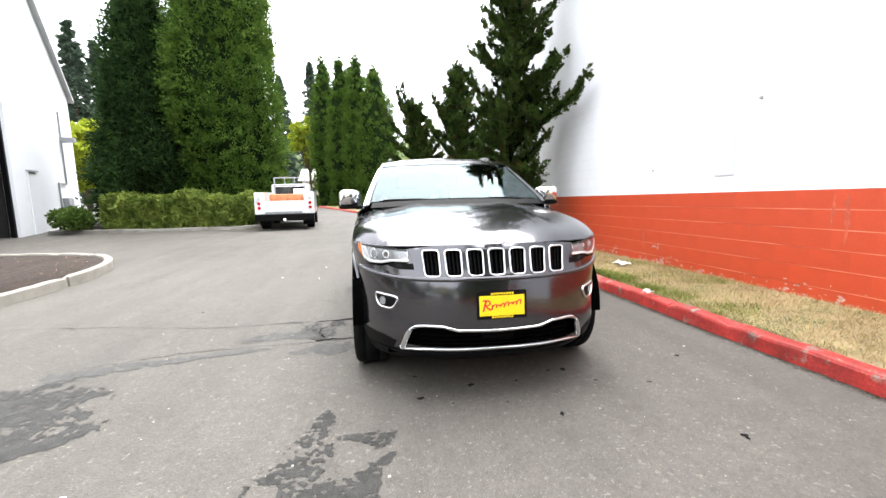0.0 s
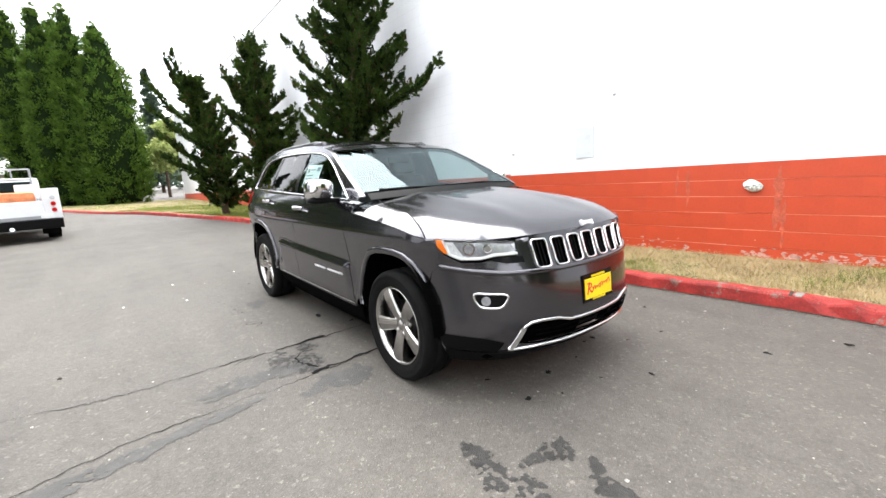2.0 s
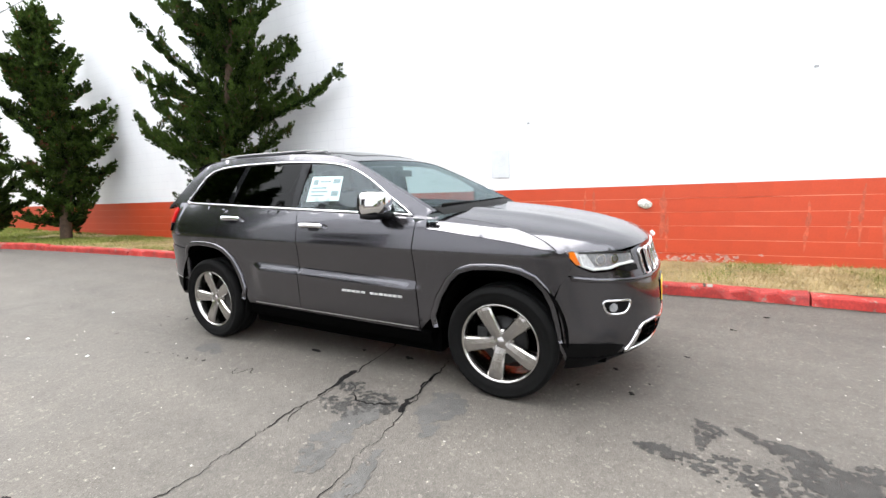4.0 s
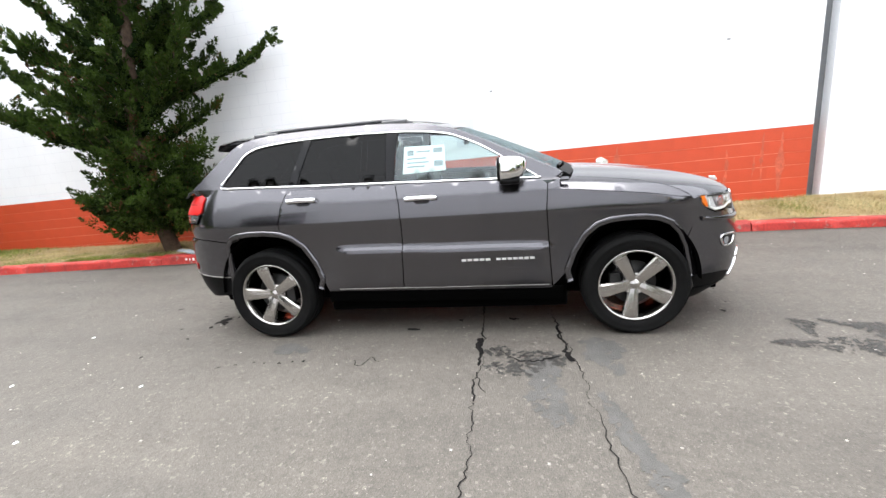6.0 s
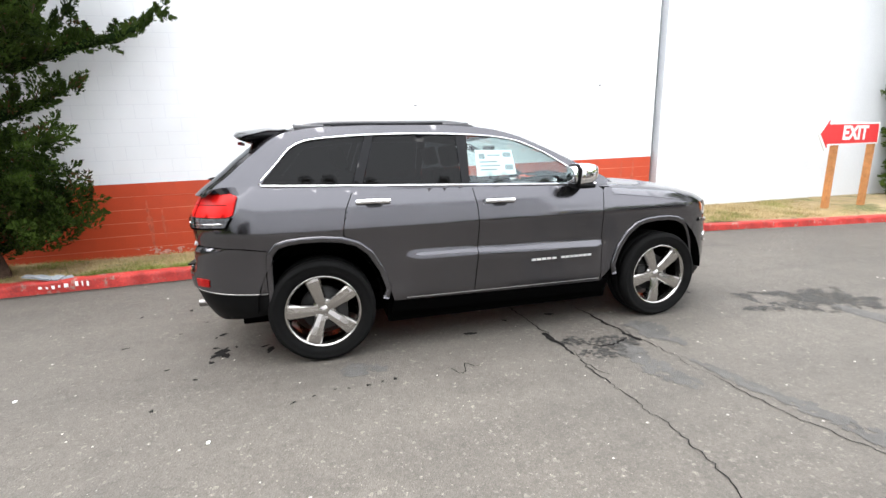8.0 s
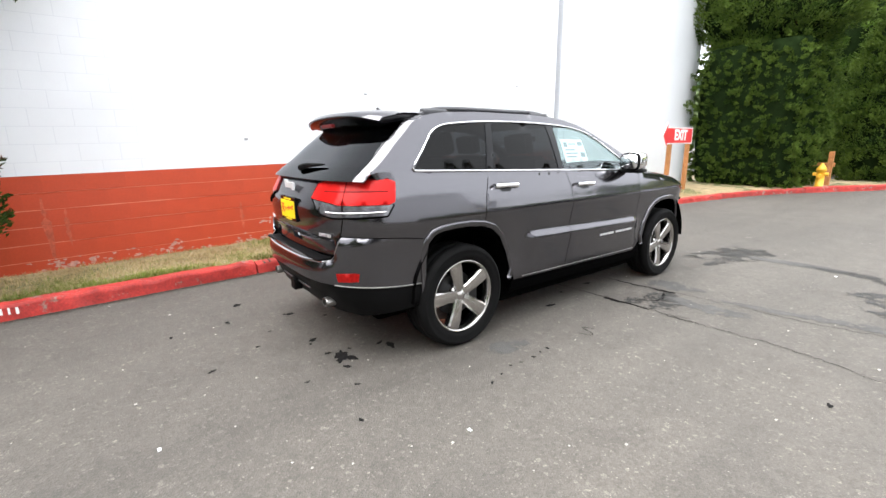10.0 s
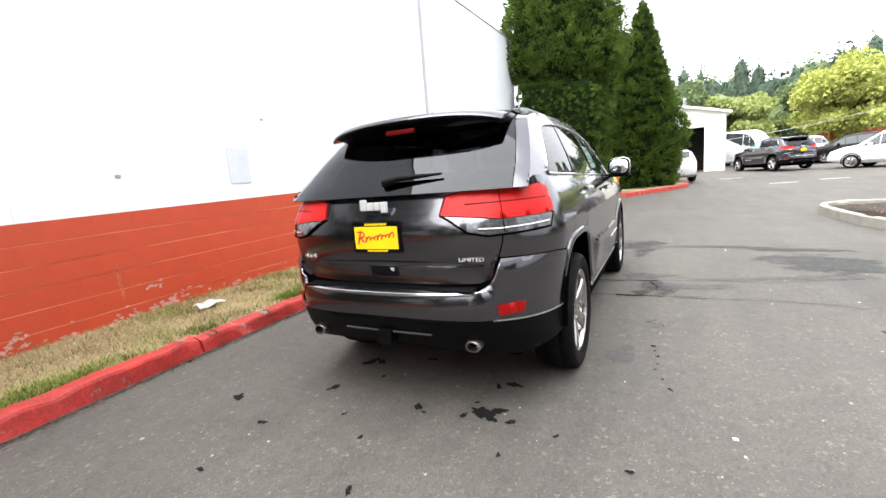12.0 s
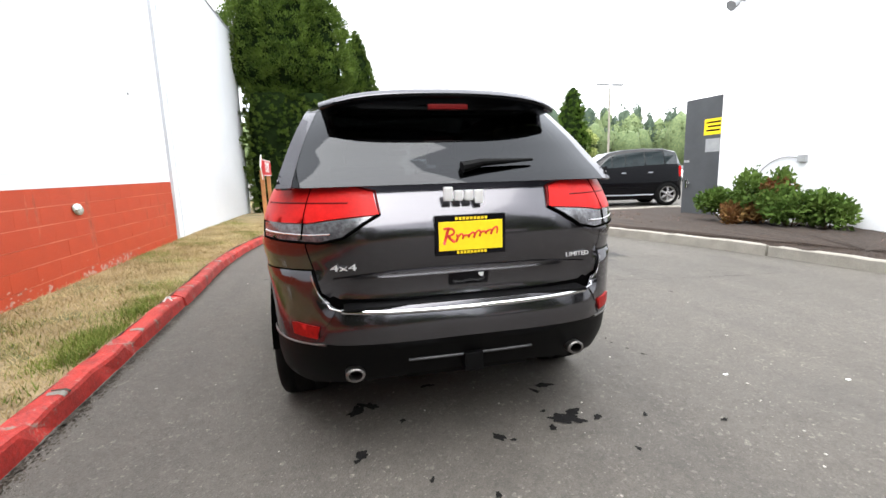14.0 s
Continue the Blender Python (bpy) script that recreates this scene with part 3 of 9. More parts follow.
KERB = [(-6.8, 40), (-4.6, 33), (-2.66, 26), (-1.0, 21.8), (0.1, 17.5), (0.95, 13.4), (1.35, 10.8), (1.65, 8.0), (1.80, 6.0), (1.93, 4.3), (2.06, 2.7), (2.15, 1.2),
        (2.22, -0.2), (2.31, -1.6), (2.41, -3.0), (2.42, -4.2), (2.33, -5.5), (2.12, -7.0), (1.75, -9.0), (1.15, -11.0), (0.3, -12.7), (-0.8, -14.3), (-1.8, -15.8),
        (-2.35, -17.3), (-2.2, -18.8), (-1.2, -20.2), (0.8, -21.0), (4.0, -21.3)]
kerb_pts, kerb_in = kerb_run("kerb_red", KERB, 1, M_REDKERB, "red-painted concrete kerb with worn and chipped paint", broken=[(1.43, 0.03, False), (1.39, 0.014, True), (2.0, 0.016, True), (2.06, 0.012, True), (0.3, 0.03, False), (-1.2, 0.022, False), (-2.9, 0.03, False), (-2.84, 0.02, True)])


def verge_height(x, y, kx):
    """The turf's height between kerb top and wall."""
    wall_z = np.clip(0.12 - 0.0225 * y, 0.02, 0.27)
    t = np.clip((x - kx) / (WALL_X - kx + 1e-6), 0, 1)
    return 0.125 * (1 - t) + wall_z * t + 0.012 * np.sin(3.1 * x + 1.7 * y) * np.sin(2.3 * y) * np.sin(np.pi * t)


def verge():
    """Turf strip from the kerb's back to the wall and past the ends of the wall."""
    v, f, rows = [], [], 14
    for p, n in zip(kerb_pts[::2], kerb_in[::2]):
        a = p + n * 0.145
        far = max(WALL_X + 0.05, a[0] + 1.0) if -12.5 < a[1] < 42 else a[0] + 9
        end = np.array([far, a[1]]) if a[1] > -16 else np.array([6.0, min(-15.5, a[1])])
        for k in range(rows):
            q = a + (end - a) * k / (rows - 1)
            v.append((q[0], q[1], float(verge_height(q[0], q[1], a[0])) + rise_at(q[1]) * max(0.0, 1 - max(0.0, q[0] - a[0]) / 3.0) ** 0.5))
    m = len(v) // rows
    for i in range(m - 1):
        for k in range(rows - 1):
            f.append((i * rows + k, (i + 1) * rows + k, (i + 1) * rows + k + 1, i * rows + k + 1))
    return tagged(mesh_object("verge", v, f, M_DRYSOIL), "strip of dry patchy turf between the red kerb and the wall", "grass strip", kind="structure")


verge()


# ---- long wall ----
def wall_box(name, x0, x1, y0, y1, zlo, zhi, material, parent=None, label=""):
    """A wall whose top and foot follow the sloping courses."""
    v = []
    for y in (y0, y1):
        for x in (x0, x1):
            for z in (zlo, zhi):
                v.append((x, y, course(z, y)))
    f = [(0, 1, 3, 2), (4, 6, 7, 5), (0, 4, 5, 1), (2, 3, 7, 6), (1, 5, 7, 3), (0, 2, 6, 4)]
    return mesh_object(name, v, f, material, parent, label, smooth=False)


RED_END = -5.28
RED_TOP = 1.268
wall_east = tagged(new("wall_east"), "long blockwork wall, white above an orange-red painted base", "wall", kind="structure")
wall_box("upper_wall", WALL_X, WALL_X + 0.25, RED_END, 42.0, RED_TOP, 7.9, M_WHITEBLOCK, wall_east, "white-painted blockwork with faint joints")
wall_box("base_core", WALL_X + 0.004, WALL_X + 0.25, RED_END, 42.0, -0.6, RED_TOP - 0.002, M_REDJOINT, wall_east, "orange-red painted base of the wall")
# joint's back is dark grey, standing for the shade in the recess
wall_box("joint_back", WALL_X + 0.20, WALL_X + 0.25, RED_END - 0.20, RED_END - 0.002, -0.6, 6.0, M_JOINTSHADE, wall_east, "recessed joint between the two walls, its back coloured as shade")
wall_box("end_wall", WALL_X + 0.012, WALL_X + 0.26, -12.6, RED_END - 0.20, -0.6, 6.0, M_WHITEWALL, wall_east, "smooth bluish-white painted wall")
wall_box("coping", WALL_X - 0.015, WALL_X + 0.28, RED_END, 42.0, 7.902, 7.95, M_GREYMETAL, wall_east)
wall_box("coping", WALL_X - 0.005, WALL_X + 0.28, -12.62, RED_END - 0.20, 6.002, 6.05, M_GREYMETAL, wall_east)
wall_box("return_wall", WALL_X + 0.27, 20.0, -12.6, -12.35, -0.6, 6.0, M_WHITEWALL, wall_east)
wall_box("return_wall", WALL_X + 0.27, 20.0, 41.7, 42.0, -0.6, 7.9, M_WHITEWALL, wall_east)


def red_blocks():
    """The painted blocks of the base: six courses, running bond, joints a little recessed."""
    rng = np.random.default_rng(5)
    shapes = []
    for w in (0.4060, 0.2030):
        for k in range(3):
            bm = bmesh.new()
            box(bm, -0.004, 0.01, 0.0, w, 0.0, 0.1972, bevel=0.0006)
            for v in bm.verts:
                v.co.z += SLOPE * v.co.y
                v.co.x += rng.normal(0, 0.0003)
            me = bpy.data.meshes.new("block")
            bm.to_mesh(me)
            bm.free()
            me.materials.append(M_REDWALL)
            shapes.append(me)
    count, rest_v, rest_f = 0, [], []
    for row in range(7):
        z = RED_TOP - 0.203 * (row + 1) + 0.003
        y = RED_END + 0.003
        if row % 2:
            y0 = y
            ob = new("block", shapes[3 + row % 3])
            ob.parent, ob.location = wall_east, (WALL_X, y0, course(z, y0))
            y += 0.203
            count += 1
        while y < 41.5:
            near = y < 10.5 and row < 6
            if near:
                ob = new("block", shapes[int(rng.integers(3))])
                ob.parent, ob.location = wall_east, (WALL_X + rng.normal(0, 0.0003), y, course(z, y))
                count += 1
            else:
                me, at = shapes[0], len(rest_v)
                rest_v += [(WALL_X + q.co.x, y + q.co.y, course(z, y) + q.co.z) for q in me.vertices]
                rest_f += [tuple(at + i for i in pl.vertices) for pl in me.polygons]
            y += 0.406
    tagged(mesh_object("far_blocks", rest_v, rest_f, M_REDWALL, wall_east, smooth=False), kind="stuff")


def flaked_patches():
    """Bare and flaked specks low on the red base, and pale streaks where water ran down."""
    rng = np.random.default_rng(8)
    for k in range(120):
        y = float(rng.choice([-3.1, -2.2, -0.9, 0.3, 1.5, 3.4, 4.0]) + rng.normal(0, 0.42))
        zb = float(np.clip(0.12 - 0.0225 * y, 0.02, 0.27))
        z = zb + float(abs(rng.normal(0, 0.07))) + 0.015
        r = float(rng.uniform(0.006, 0.022))
        a = np.linspace(0, 2 * np.pi, 11, endpoint=False)
        rad = r * rng.uniform(0.3, 1.4, 11)
        v = [(WALL_X - 0.0052, y + 1.7 * q * math.cos(t), z + 0.8 * q * math.sin(t)) for q, t in zip(rad, a)] + [(WALL_X - 0.0054, y, z)]
        f = [(i, (i + 1) % 11, 11) for i in range(11)]
        mesh_object("flaked_patch", v, f, M_FLAKED, wall_east, smooth=False)
    for y, z, r in ((1.55, 0.37, 0.05), (1.42, 0.14, 0.08), (1.62, 0.11, 0.06), (1.8, 0.10, 0.07), (2.05, 0.09, 0.06), (2.4, 0.10, 0.05), (2.78, 0.20, 0.045), (2.85, 0.10, 0.06), (3.72, 0.12, 0.07), (3.95, 0.10, 0.09), (4.1, 0.13, 0.05), (-2.55, 0.22, 0.08), (-2.9, 0.22, 0.09), (-3.2, 0.24, 0.07), (-2.2, 0.22, 0.06), (-1.4, 0.2, 0.05)):
        for k in range(7):
            yy, zz, q = y + rng.normal(0, r), max(z + rng.normal(0, r * 0.35), 0.03), r * rng.uniform(0.15, 0.55)
            a = np.linspace(0, 2 * np.pi, 11, endpoint=False)
            rad = q * rng.uniform(0.35, 1.3, 11)
            v = [(WALL_X - 0.0056, yy + 1.3 * g * math.cos(t), zz + 0.8 * g * math.sin(t)) for g, t in zip(rad, a)] + [(WALL_X - 0.0058, yy, zz)]
            mesh_object("flaked_patch", v, [(i, (i + 1) % 11, 11) for i in range(11)], M_FLAKED, wall_east, smooth=False)
    for y, z0, z1, w in ((-1.35, 0.75, 1.24, 0.03), (-1.22, 0.9, 1.24, 0.02), (-4.85, 0.35, 1.3, 0.06), (-4.6, 0.5, 1.3, 0.03), (4.08, 0.16, 0.92, 0.05), (3.9, 0.3, 0.8, 0.03), (-2.34, 0.5, 1.27, 0.05), (-2.42, 0.3, 0.9, 0.03), (-4.04, 0.4, 1.08, 0.03), (-4.45, 0.6, 0.95, 0.03), (1.9, 0.3, 0.7, 0.03)):
        n = 14
        zs = np.linspace(z0, z1, n)
        ww = w * np.abs(rng.normal(0.7, 0.3, n)) * np.sin(np.linspace(0.25, 2.9, n))
        yc = y + np.cumsum(rng.normal(0, 0.004, n))
        v = [(WALL_X - 0.0051, q - h, z) for q, h, z in zip(yc, ww, zs)] + [(WALL_X - 0.0051, q + h, z) for q, h, z in zip(yc, ww, zs)]
        f = [(i, i + 1, n + i + 1, n + i) for i in range(n - 1)]
        mesh_object("run_mark", v, f, M_STREAK, wall_east, "pale streak down the red paint", smooth=False)


def bed_joint_smears():
    """Paler mortar showing as broken horizontal lines between the courses of the red base."""
    rng = np.random.default_rng(9)
    for row in range(1, 6):
        z = RED_TOP - 0.203 * row + 0.0015
        y = RED_END + rng.uniform(0.1, 0.6)
        while y < 9.0:
            ln = rng.uniform(0.6, 2.4)
            n = max(3, int(ln / 0.2))
            ys = np.linspace(y, y + ln, n)
            h = np.abs(rng.normal(0.0035, 0.0016, n)) * np.sin(np.linspace(0.3, 2.85, n)) + 0.0006
            v = [(WALL_X - 0.0049, q, course(z, q) - k) for q, k in zip(ys, h)] + [(WALL_X - 0.0049, q, course(z, q) + k) for q, k in zip(ys, h)]
            mesh_object("mortar_line", v, [(i, i + 1, n + i + 1, n + i) for i in range(n - 1)], M_REDJOINT, wall_east, smooth=False)
            y += ln + rng.uniform(0.05, 1.0)


flaked_patches()
bed_joint_smears()


def wall_fixtures():
    bm = bmesh.new()
    rod(bm, (WALL_X - 0.0, RED_END - 0.42, 0.2), (WALL_X - 0.0, RED_END - 0.42, 6.1), 0.012)
    part("thin_cable", bm, M_WHITEWALL, wall_east, "thin painted cable")
    # small square vent plate on the red base
    e = thing("wall_vent", pose(WALL_X - 0.016, -2.09, 1.035), "small bent galvanised vent plate fixed to the red base", "vent")
    rng = np.random.default_rng(33)
    v, n = [(-0.042, 0.0, 0.0)], 14
    for r, d in ((0.04, 0.038), (0.07, 0.030), (0.088, 0.012), (0.088, 0.0)):
        for k in range(n):
            a = 2 * math.pi * k / n
            w = r * (1 + 0.16 * math.sin(2 * a + 0.6) + rng.normal(0, 0.05))
            v.append((-d + rng.normal(0, 0.004), w * math.cos(a) * 1.05, w * math.sin(a) * 0.86))
    f = [(0, 1 + k, 1 + (k + 1) % n) for k in range(n)]
    for r in range(3):
        f += [(1 + r * n + k, 1 + (r + 1) * n + k, 1 + (r + 1) * n + (k + 1) % n, 1 + r * n + (k + 1) % n) for k in range(n)]
    mesh_object("plate", v, f, surface("galvanised_plate", (0.58, 0.61, 0.57), 0.4, 0.4, vary=0.5, scale=30), e, smooth=False)
    # painted-over hatch on the white blockwork
    bm = bmesh.new()
    box(bm, WALL_X - 0.012, WALL_X + 0.01, 0.05, 0.38, 1.48, 1.95, bevel=0.006)
    part("painted_hatch", bm, M_HATCH, wall_east, "painted-over hatch cover")
    for y, z in ((-4.0, 2.75), (-0.3, 2.35), (1.7, 1.6)):
        bm = bmesh.new()
        box(bm, WALL_X - 0.012, WALL_X + 0.01, y, y + 0.05, z, z + 0.03, bevel=0.004)
        part("bracket", bm, M_GREYMETAL, wall_east)


wall_fixtures()


# ---- buildings across the drive ----
def workshop_near():
    """White metal-clad workshop with an open dark door and a tap on its flank."""
    e = thing("workshop_building", pose(0, 0, 0), "white painted workshop with an open dark grey door at its corner", "building")
    bm = bmesh.new()
    box(bm, -22, -8.62, -4.9, 4.4, -0.1, 5.35)
    part("wall", bm, M_WHITEWALL, e, "bluish-white painted wall")
    bm = bmesh.new()
    box(bm, -22.2, -8.5, -5.05, 4.55, 5.35, 5.47)
    part("roof", bm, M_ROOF, e)
    # door leaf, swung open from the corner
    leaf = pose(-8.86, -4.93, 0.12, 0, 0, -81)
    bm = bmesh.new()
    box(bm, 0.0, 1.18, -0.025, 0.025, 0.0, 3.0, bevel=0.004, m=leaf)
    door = part("door", bm, M_DARKDOOR, e, "open dark grey metal door")
    bm = bmesh.new()
    box(bm, 1.0, 1.06, 0.02, 0.07, 0.70, 0.92, bevel=0.01, m=leaf)
    rod(bm, leaf @ Vector((1.03, 0.06, 0.84)), leaf @ Vector((0.92, 0.08, 0.84)), 0.012)
    part("door_handle", bm, M_CHROME, door, "chrome lever handle")
    bm = bmesh.new()
    box(bm, 1.0, 1.16, 0.025, 0.032, 1.38, 1.44, m=leaf)
    part("label_plate", bm, M_GREYMETAL, door)
    bm = bmesh.new()
    box(bm, 0.12, 0.62, 0.025, 0.033, 2.05, 2.45, m=leaf)
    sign = part("warning_sign", bm, M_YELLOW, door, "yellow warning sign with two lines of small print")
    for k, (a, b) in enumerate(((0.18, 0.56), (0.18, 0.52), (0.2, 0.56))):
        bm = bmesh.new()
        box(bm, a, b, 0.033, 0.036, 2.34 - k * 0.1, 2.38 - k * 0.1, m=leaf)
        part("print_bar", bm, M_BLACK, sign)
    bm = bmesh.new()
    box(bm, 0.14, 0.56, 0.025, 0.031, 1.62, 1.95, m=leaf)
    part("notice", bm, M_GREYMETAL, door)
    # pipe loop and stub on the flank
    bm = bmesh.new()
    pts = [(-8.58, -3.15 + 0.75 * math.sin(t), 0.75 + 0.75 * math.cos(t) * 1.0) for t in np.linspace(-1.45, 0.35, 14)]
    for a, b in zip(pts, pts[1:]):
        rod(bm, a, b, 0.014, sides=8)
    part("hose_loop", bm, M_GREYMETAL, e, "grey flexible conduit looping from a junction box")
    bm = bmesh.new()
    box(bm, -8.64, -8.54, -2.93, -2.78, 1.38, 1.52, bevel=0.01)
    part("junction_box", bm, M_GREYMETAL, e)
    bm = bmesh.new()
    rod(bm, (-8.56, -2.45, 0.1), (-8.56, -2.45, 0.95), 0.03)
    rod(bm, (-8.56, -2.45, 0.62), (-8.5, -2.62, 0.62), 0.02)
    part("standpipe", bm, M_WHITEWALL, e, "painted standpipe")
    bm = bmesh.new()
    rod(bm, (-8.62, -4.5, 5.05), (-8.35, -4.5, 5.0), 0.03)
    rod(bm, (-8.4, -4.5, 5.0), (-8.25, -4.5, 4.9), 0.09, 0.12)
    part("flood_lamp", bm, M_GREYMETAL, e, "small dark flood lamp near the eaves")


workshop_near()


def workshop_far():
    """White building with a tall roll-up doorway, seen across the drive."""
    ang = math.degrees(math.atan2(0.945, -0.327))
    m = pose(-13.53, 12.05, 0, 0, 0, ang)  # local x runs along the gable end, local y into the building
    e = thing("white_building", m, "large white gabled building with a dark roll-up doorway", "building")

    def slab(name, outline, y0, y1, mat, label=""):
        n = len(outline)
        bm = bmesh.new()
        front = [bm.verts.new((x, y0, z)) for x, z in outline]
        back = [bm.verts.new((x, y1, z)) for x, z in outline]
        bm.faces.new(front)
        bm.faces.new(back[::-1])
        for k in range(n):
            bm.faces.new((front[k], back[k], back[(k + 1) % n], front[(k + 1) % n]))
        bmesh.ops.recalc_face_normals(bm, faces=bm.faces)
        return part(name, bm, mat, e, label)

    def add(name, mat, *a, label="", bevel=0.0):
        return part(name, boxed(*a, bevel=bevel), mat, e, label)

    slab("wall", [(1.0, -0.1), (9.2, -0.1), (9.2, 6.5), (2.0, 12.3), (-7.5, 6.5), (-7.5, -0.1), (-5.5, -0.1), (-5.5, 4.85), (1.0, 4.85)], 0.0, 0.3, M_WHITEWALL, "white painted gable wall of the large building")
    slab("wall", [(8.9, -0.1), (9.2, -0.1), (9.2, 6.5), (8.9, 6.74)], 0.3, 13.0, M_WHITEWALL)
    slab("roof", [(9.45, 6.32), (9.45, 6.50), (2.0, 12.52), (-7.8, 6.55), (-7.8, 6.36), (2.0, 12.32)], -0.22, 13.0, M_ROOF, "grey roof edge")
    add("doorway_back", M_VOID, -5.5, 1.0, 1.6, 1.7, 0.0, 4.85, label="dark interior behind the open doorway")
    add("side_back", M_VOID, 1.0, 1.1, 0.3, 1.7, 0.0, 4.85)
    add("door_head", M_VOID, -5.5, 1.0, 0.3, 1.7, 4.85, 4.95)
    add("jamb", M_BLACK, 0.86, 0.99, 0.1, 0.25, 0.0, 4.83)
    add("door", M_WHITEWALL, 2.3, 3.15, -0.05, -0.003, 0.0, 2.45, bevel=0.008, label="flush white door")
    add("door_canopy", M_GREYMETAL, 2.25, 3.2, -0.12, -0.003, 2.47, 2.53)
    add("pipe", M_GREYMETAL, 7.1, 7.16, -0.07, -0.01, 2.1, 5.5, label="thin conduit")
    add("pipe", M_GREYMETAL, 5.9, 7.1, -0.07, -0.01, 2.06, 2.13)
    add("pipe", M_GREYMETAL, 5.9, 5.96, -0.07, -0.01, 0.6, 2.05)
    bm = bmesh.new()
    box(bm, 7.0, 7.5, -0.55, -0.01, 4.1, 4.32, bevel=0.04)
    part("wall_lamp", bm, M_GREYMETAL, e, "grey wall-mounted flood lamp")
    add("meter_box", M_GREYMETAL, 6.3, 6.9, -0.25, -0.01, 0.7, 1.42, bevel=0.02)
    add("meter_box", M_WHITEWALL, 7.1, 7.9, -0.25, -0.01, 0.6, 1.4, bevel=0.02)



workshop_far()


# ---- islands ----
def island(name, outline, label, height=0.11, seed=4):
    """A planting bed filled with mulch inside a closed kerb line."""
    rng = np.random.default_rng(seed)
    p = rounded(outline, 0.9, 5)
    c = np.mean(np.array(p), 0)
    rings, v, f = 8, [], []
    q = np.array(edge_points(p, 0.3))
    for k in range(rings):
        for a in q:
            b = a + (c - a) * (k / (rings - 1)) * 0.98
            v.append((b[0], b[1], height + (0.05 * (1 - (1 - k / (rings - 1)) ** 2) + float(rng.normal(0, 0.012)) if k else 0.0)))
    n = len(q)
    for k in range(rings - 1):
        for i in range(n):
            j = (i + 1) % n
            f.append((k * n + i, k * n + j, (k + 1) * n + j, (k + 1) * n + i))
    f.append(tuple(range((rings - 1) * n, rings * n)))
    return tagged(mesh_object(name, v, f, M_SOIL), label, "planting bed", kind="structure")


BED = [(-4.75, -8.3), (-4.45, -7.0), (-4.5, -5.6), (-4.9, -3.9), (-5.35, -2.2), (-5.65, -0.7), (-5.75, 0.6), (-5.7, 1.6), (-5.72, 2.6), (-5.95, 3.8), (-6.6, 5.0), (-7.6, 5.7), (-8.8, 6.0), (-10.5, 6.1)]
bed_line = resample(BED, 0.3)
island("mulch_bed", [tuple(q) for q in bed_line[2:-1]] + [(-10.5, -8.05), (-6.5, -8.3)], "bare brown bark mulch in a kerbed planting bed")
kerb_run("kerb_bed", [(-10.5, -8.1), (-8.0, -8.2), (-6.2, -8.35), (-5.1, -8.3), (-4.6, -7.9)] + BED[1:], -1, M_CONCRETE, "plain grey concrete kerb round the mulch bed", length=3.3, seed=9, height=0.15)


def mulch_litter():
    """Loose bark, twigs and a few pale stones on the mulch bed."""
    rng = np.random.default_rng(68)
    line = np.array(bed_line)
    for name, n, lo, hi, mat, lab, cat in (("bark_chips", 2600, 0.012, 0.04, M_BARK, "loose bark chips on the mulch bed", "bark"), ("pale_debris", 260, 0.008, 0.022, M_FLAKED, "pale stones and dry leaf scraps on the mulch bed", "debris")):
        y = rng.uniform(-7.6, 5.2, n)
        x = np.interp(y, line[:, 1], line[:, 0]) - 0.25 - rng.uniform(0, 1, n) ** 1.4 * 3.0
        z = 0.118 + rng.uniform(0.0, 0.035, n)
        a, r = rng.uniform(0, 6.283, n), rng.uniform(lo, hi, n)
        u = np.c_[np.cos(a), np.sin(a), rng.normal(0, 0.25, n)] * r[:, None]
        w = np.c_[-np.sin(a), np.cos(a), rng.normal(0, 0.3, n)] * (r * 0.4)[:, None]
        c = np.c_[x, y, z]
        top = c + np.c_[np.zeros(n), np.zeros(n), r * 0.4]
        v = np.stack([c - u, c + w, c + u, c - w, top], 1).reshape(-1, 3)
        b = np.arange(n)[:, None] * 5
        tri = np.concatenate([b + np.array([[0, 4, 3]]), b + np.array([[3, 4, 2]]), b + np.array([[2, 4, 1]]), b + np.array([[1, 4, 0]])], 0)
        tagged(fast_mesh(name, v, tri, mat), lab, cat, kind="stuff")


HEDGEBED = [(-13.6, 13.8), (-11.3, 13.55), (-8.5, 13.5), (-6.3, 13.6), (-5.7, 14.2), (-5.9, 16.5), (-6.6, 20), (-8.0, 26)]
kerb_run("kerb_hedge", HEDGEBED, 1, M_CONCRETE, "pale concrete kerb along the hedge", length=3.0, seed=12, height=0.15)
island("hedge_bed", [(-13.4, 14.0), (-11.3, 13.7), (-8.5, 13.65), (-6.4, 13.75), (-5.9, 14.3), (-6.1, 16.5), (-6.8, 20), (-8.2, 26), (-20, 30)], "dark soil under the hedge and tall conifers", seed=6)


# ---- marks on the asphalt ----
def blot(name, x, y, r, material, seed, squash=1.0, turn=0.0, n=26, z=0.004, rag=0.35, label=""):
    rng = np.random.default_rng(seed)
    a = np.linspace(0, 2 * np.pi, n, endpoint=False)
    w = np.convolve(np.tile(rng.normal(0, 1, n), 3), [0.25, 0.5, 0.25], "same")[n : 2 * n]
    rad = r * np.clip(1 + rag * w, 0.25, 2.2)
    c, s = math.cos(turn), math.sin(turn)
    v = []
    for q, t in zip(rad, a):
        px, py = q * math.cos(t), q * squash * math.sin(t)
        v.append((x + c * px - s * py, y + s * px + c * py, z))
    v.append((x, y, z + 0.001))
    f = [(i, (i + 1) % n, n) for i in range(n)]
    return tagged(mesh_object(name, v, f, material, smooth=False), label, "stain")


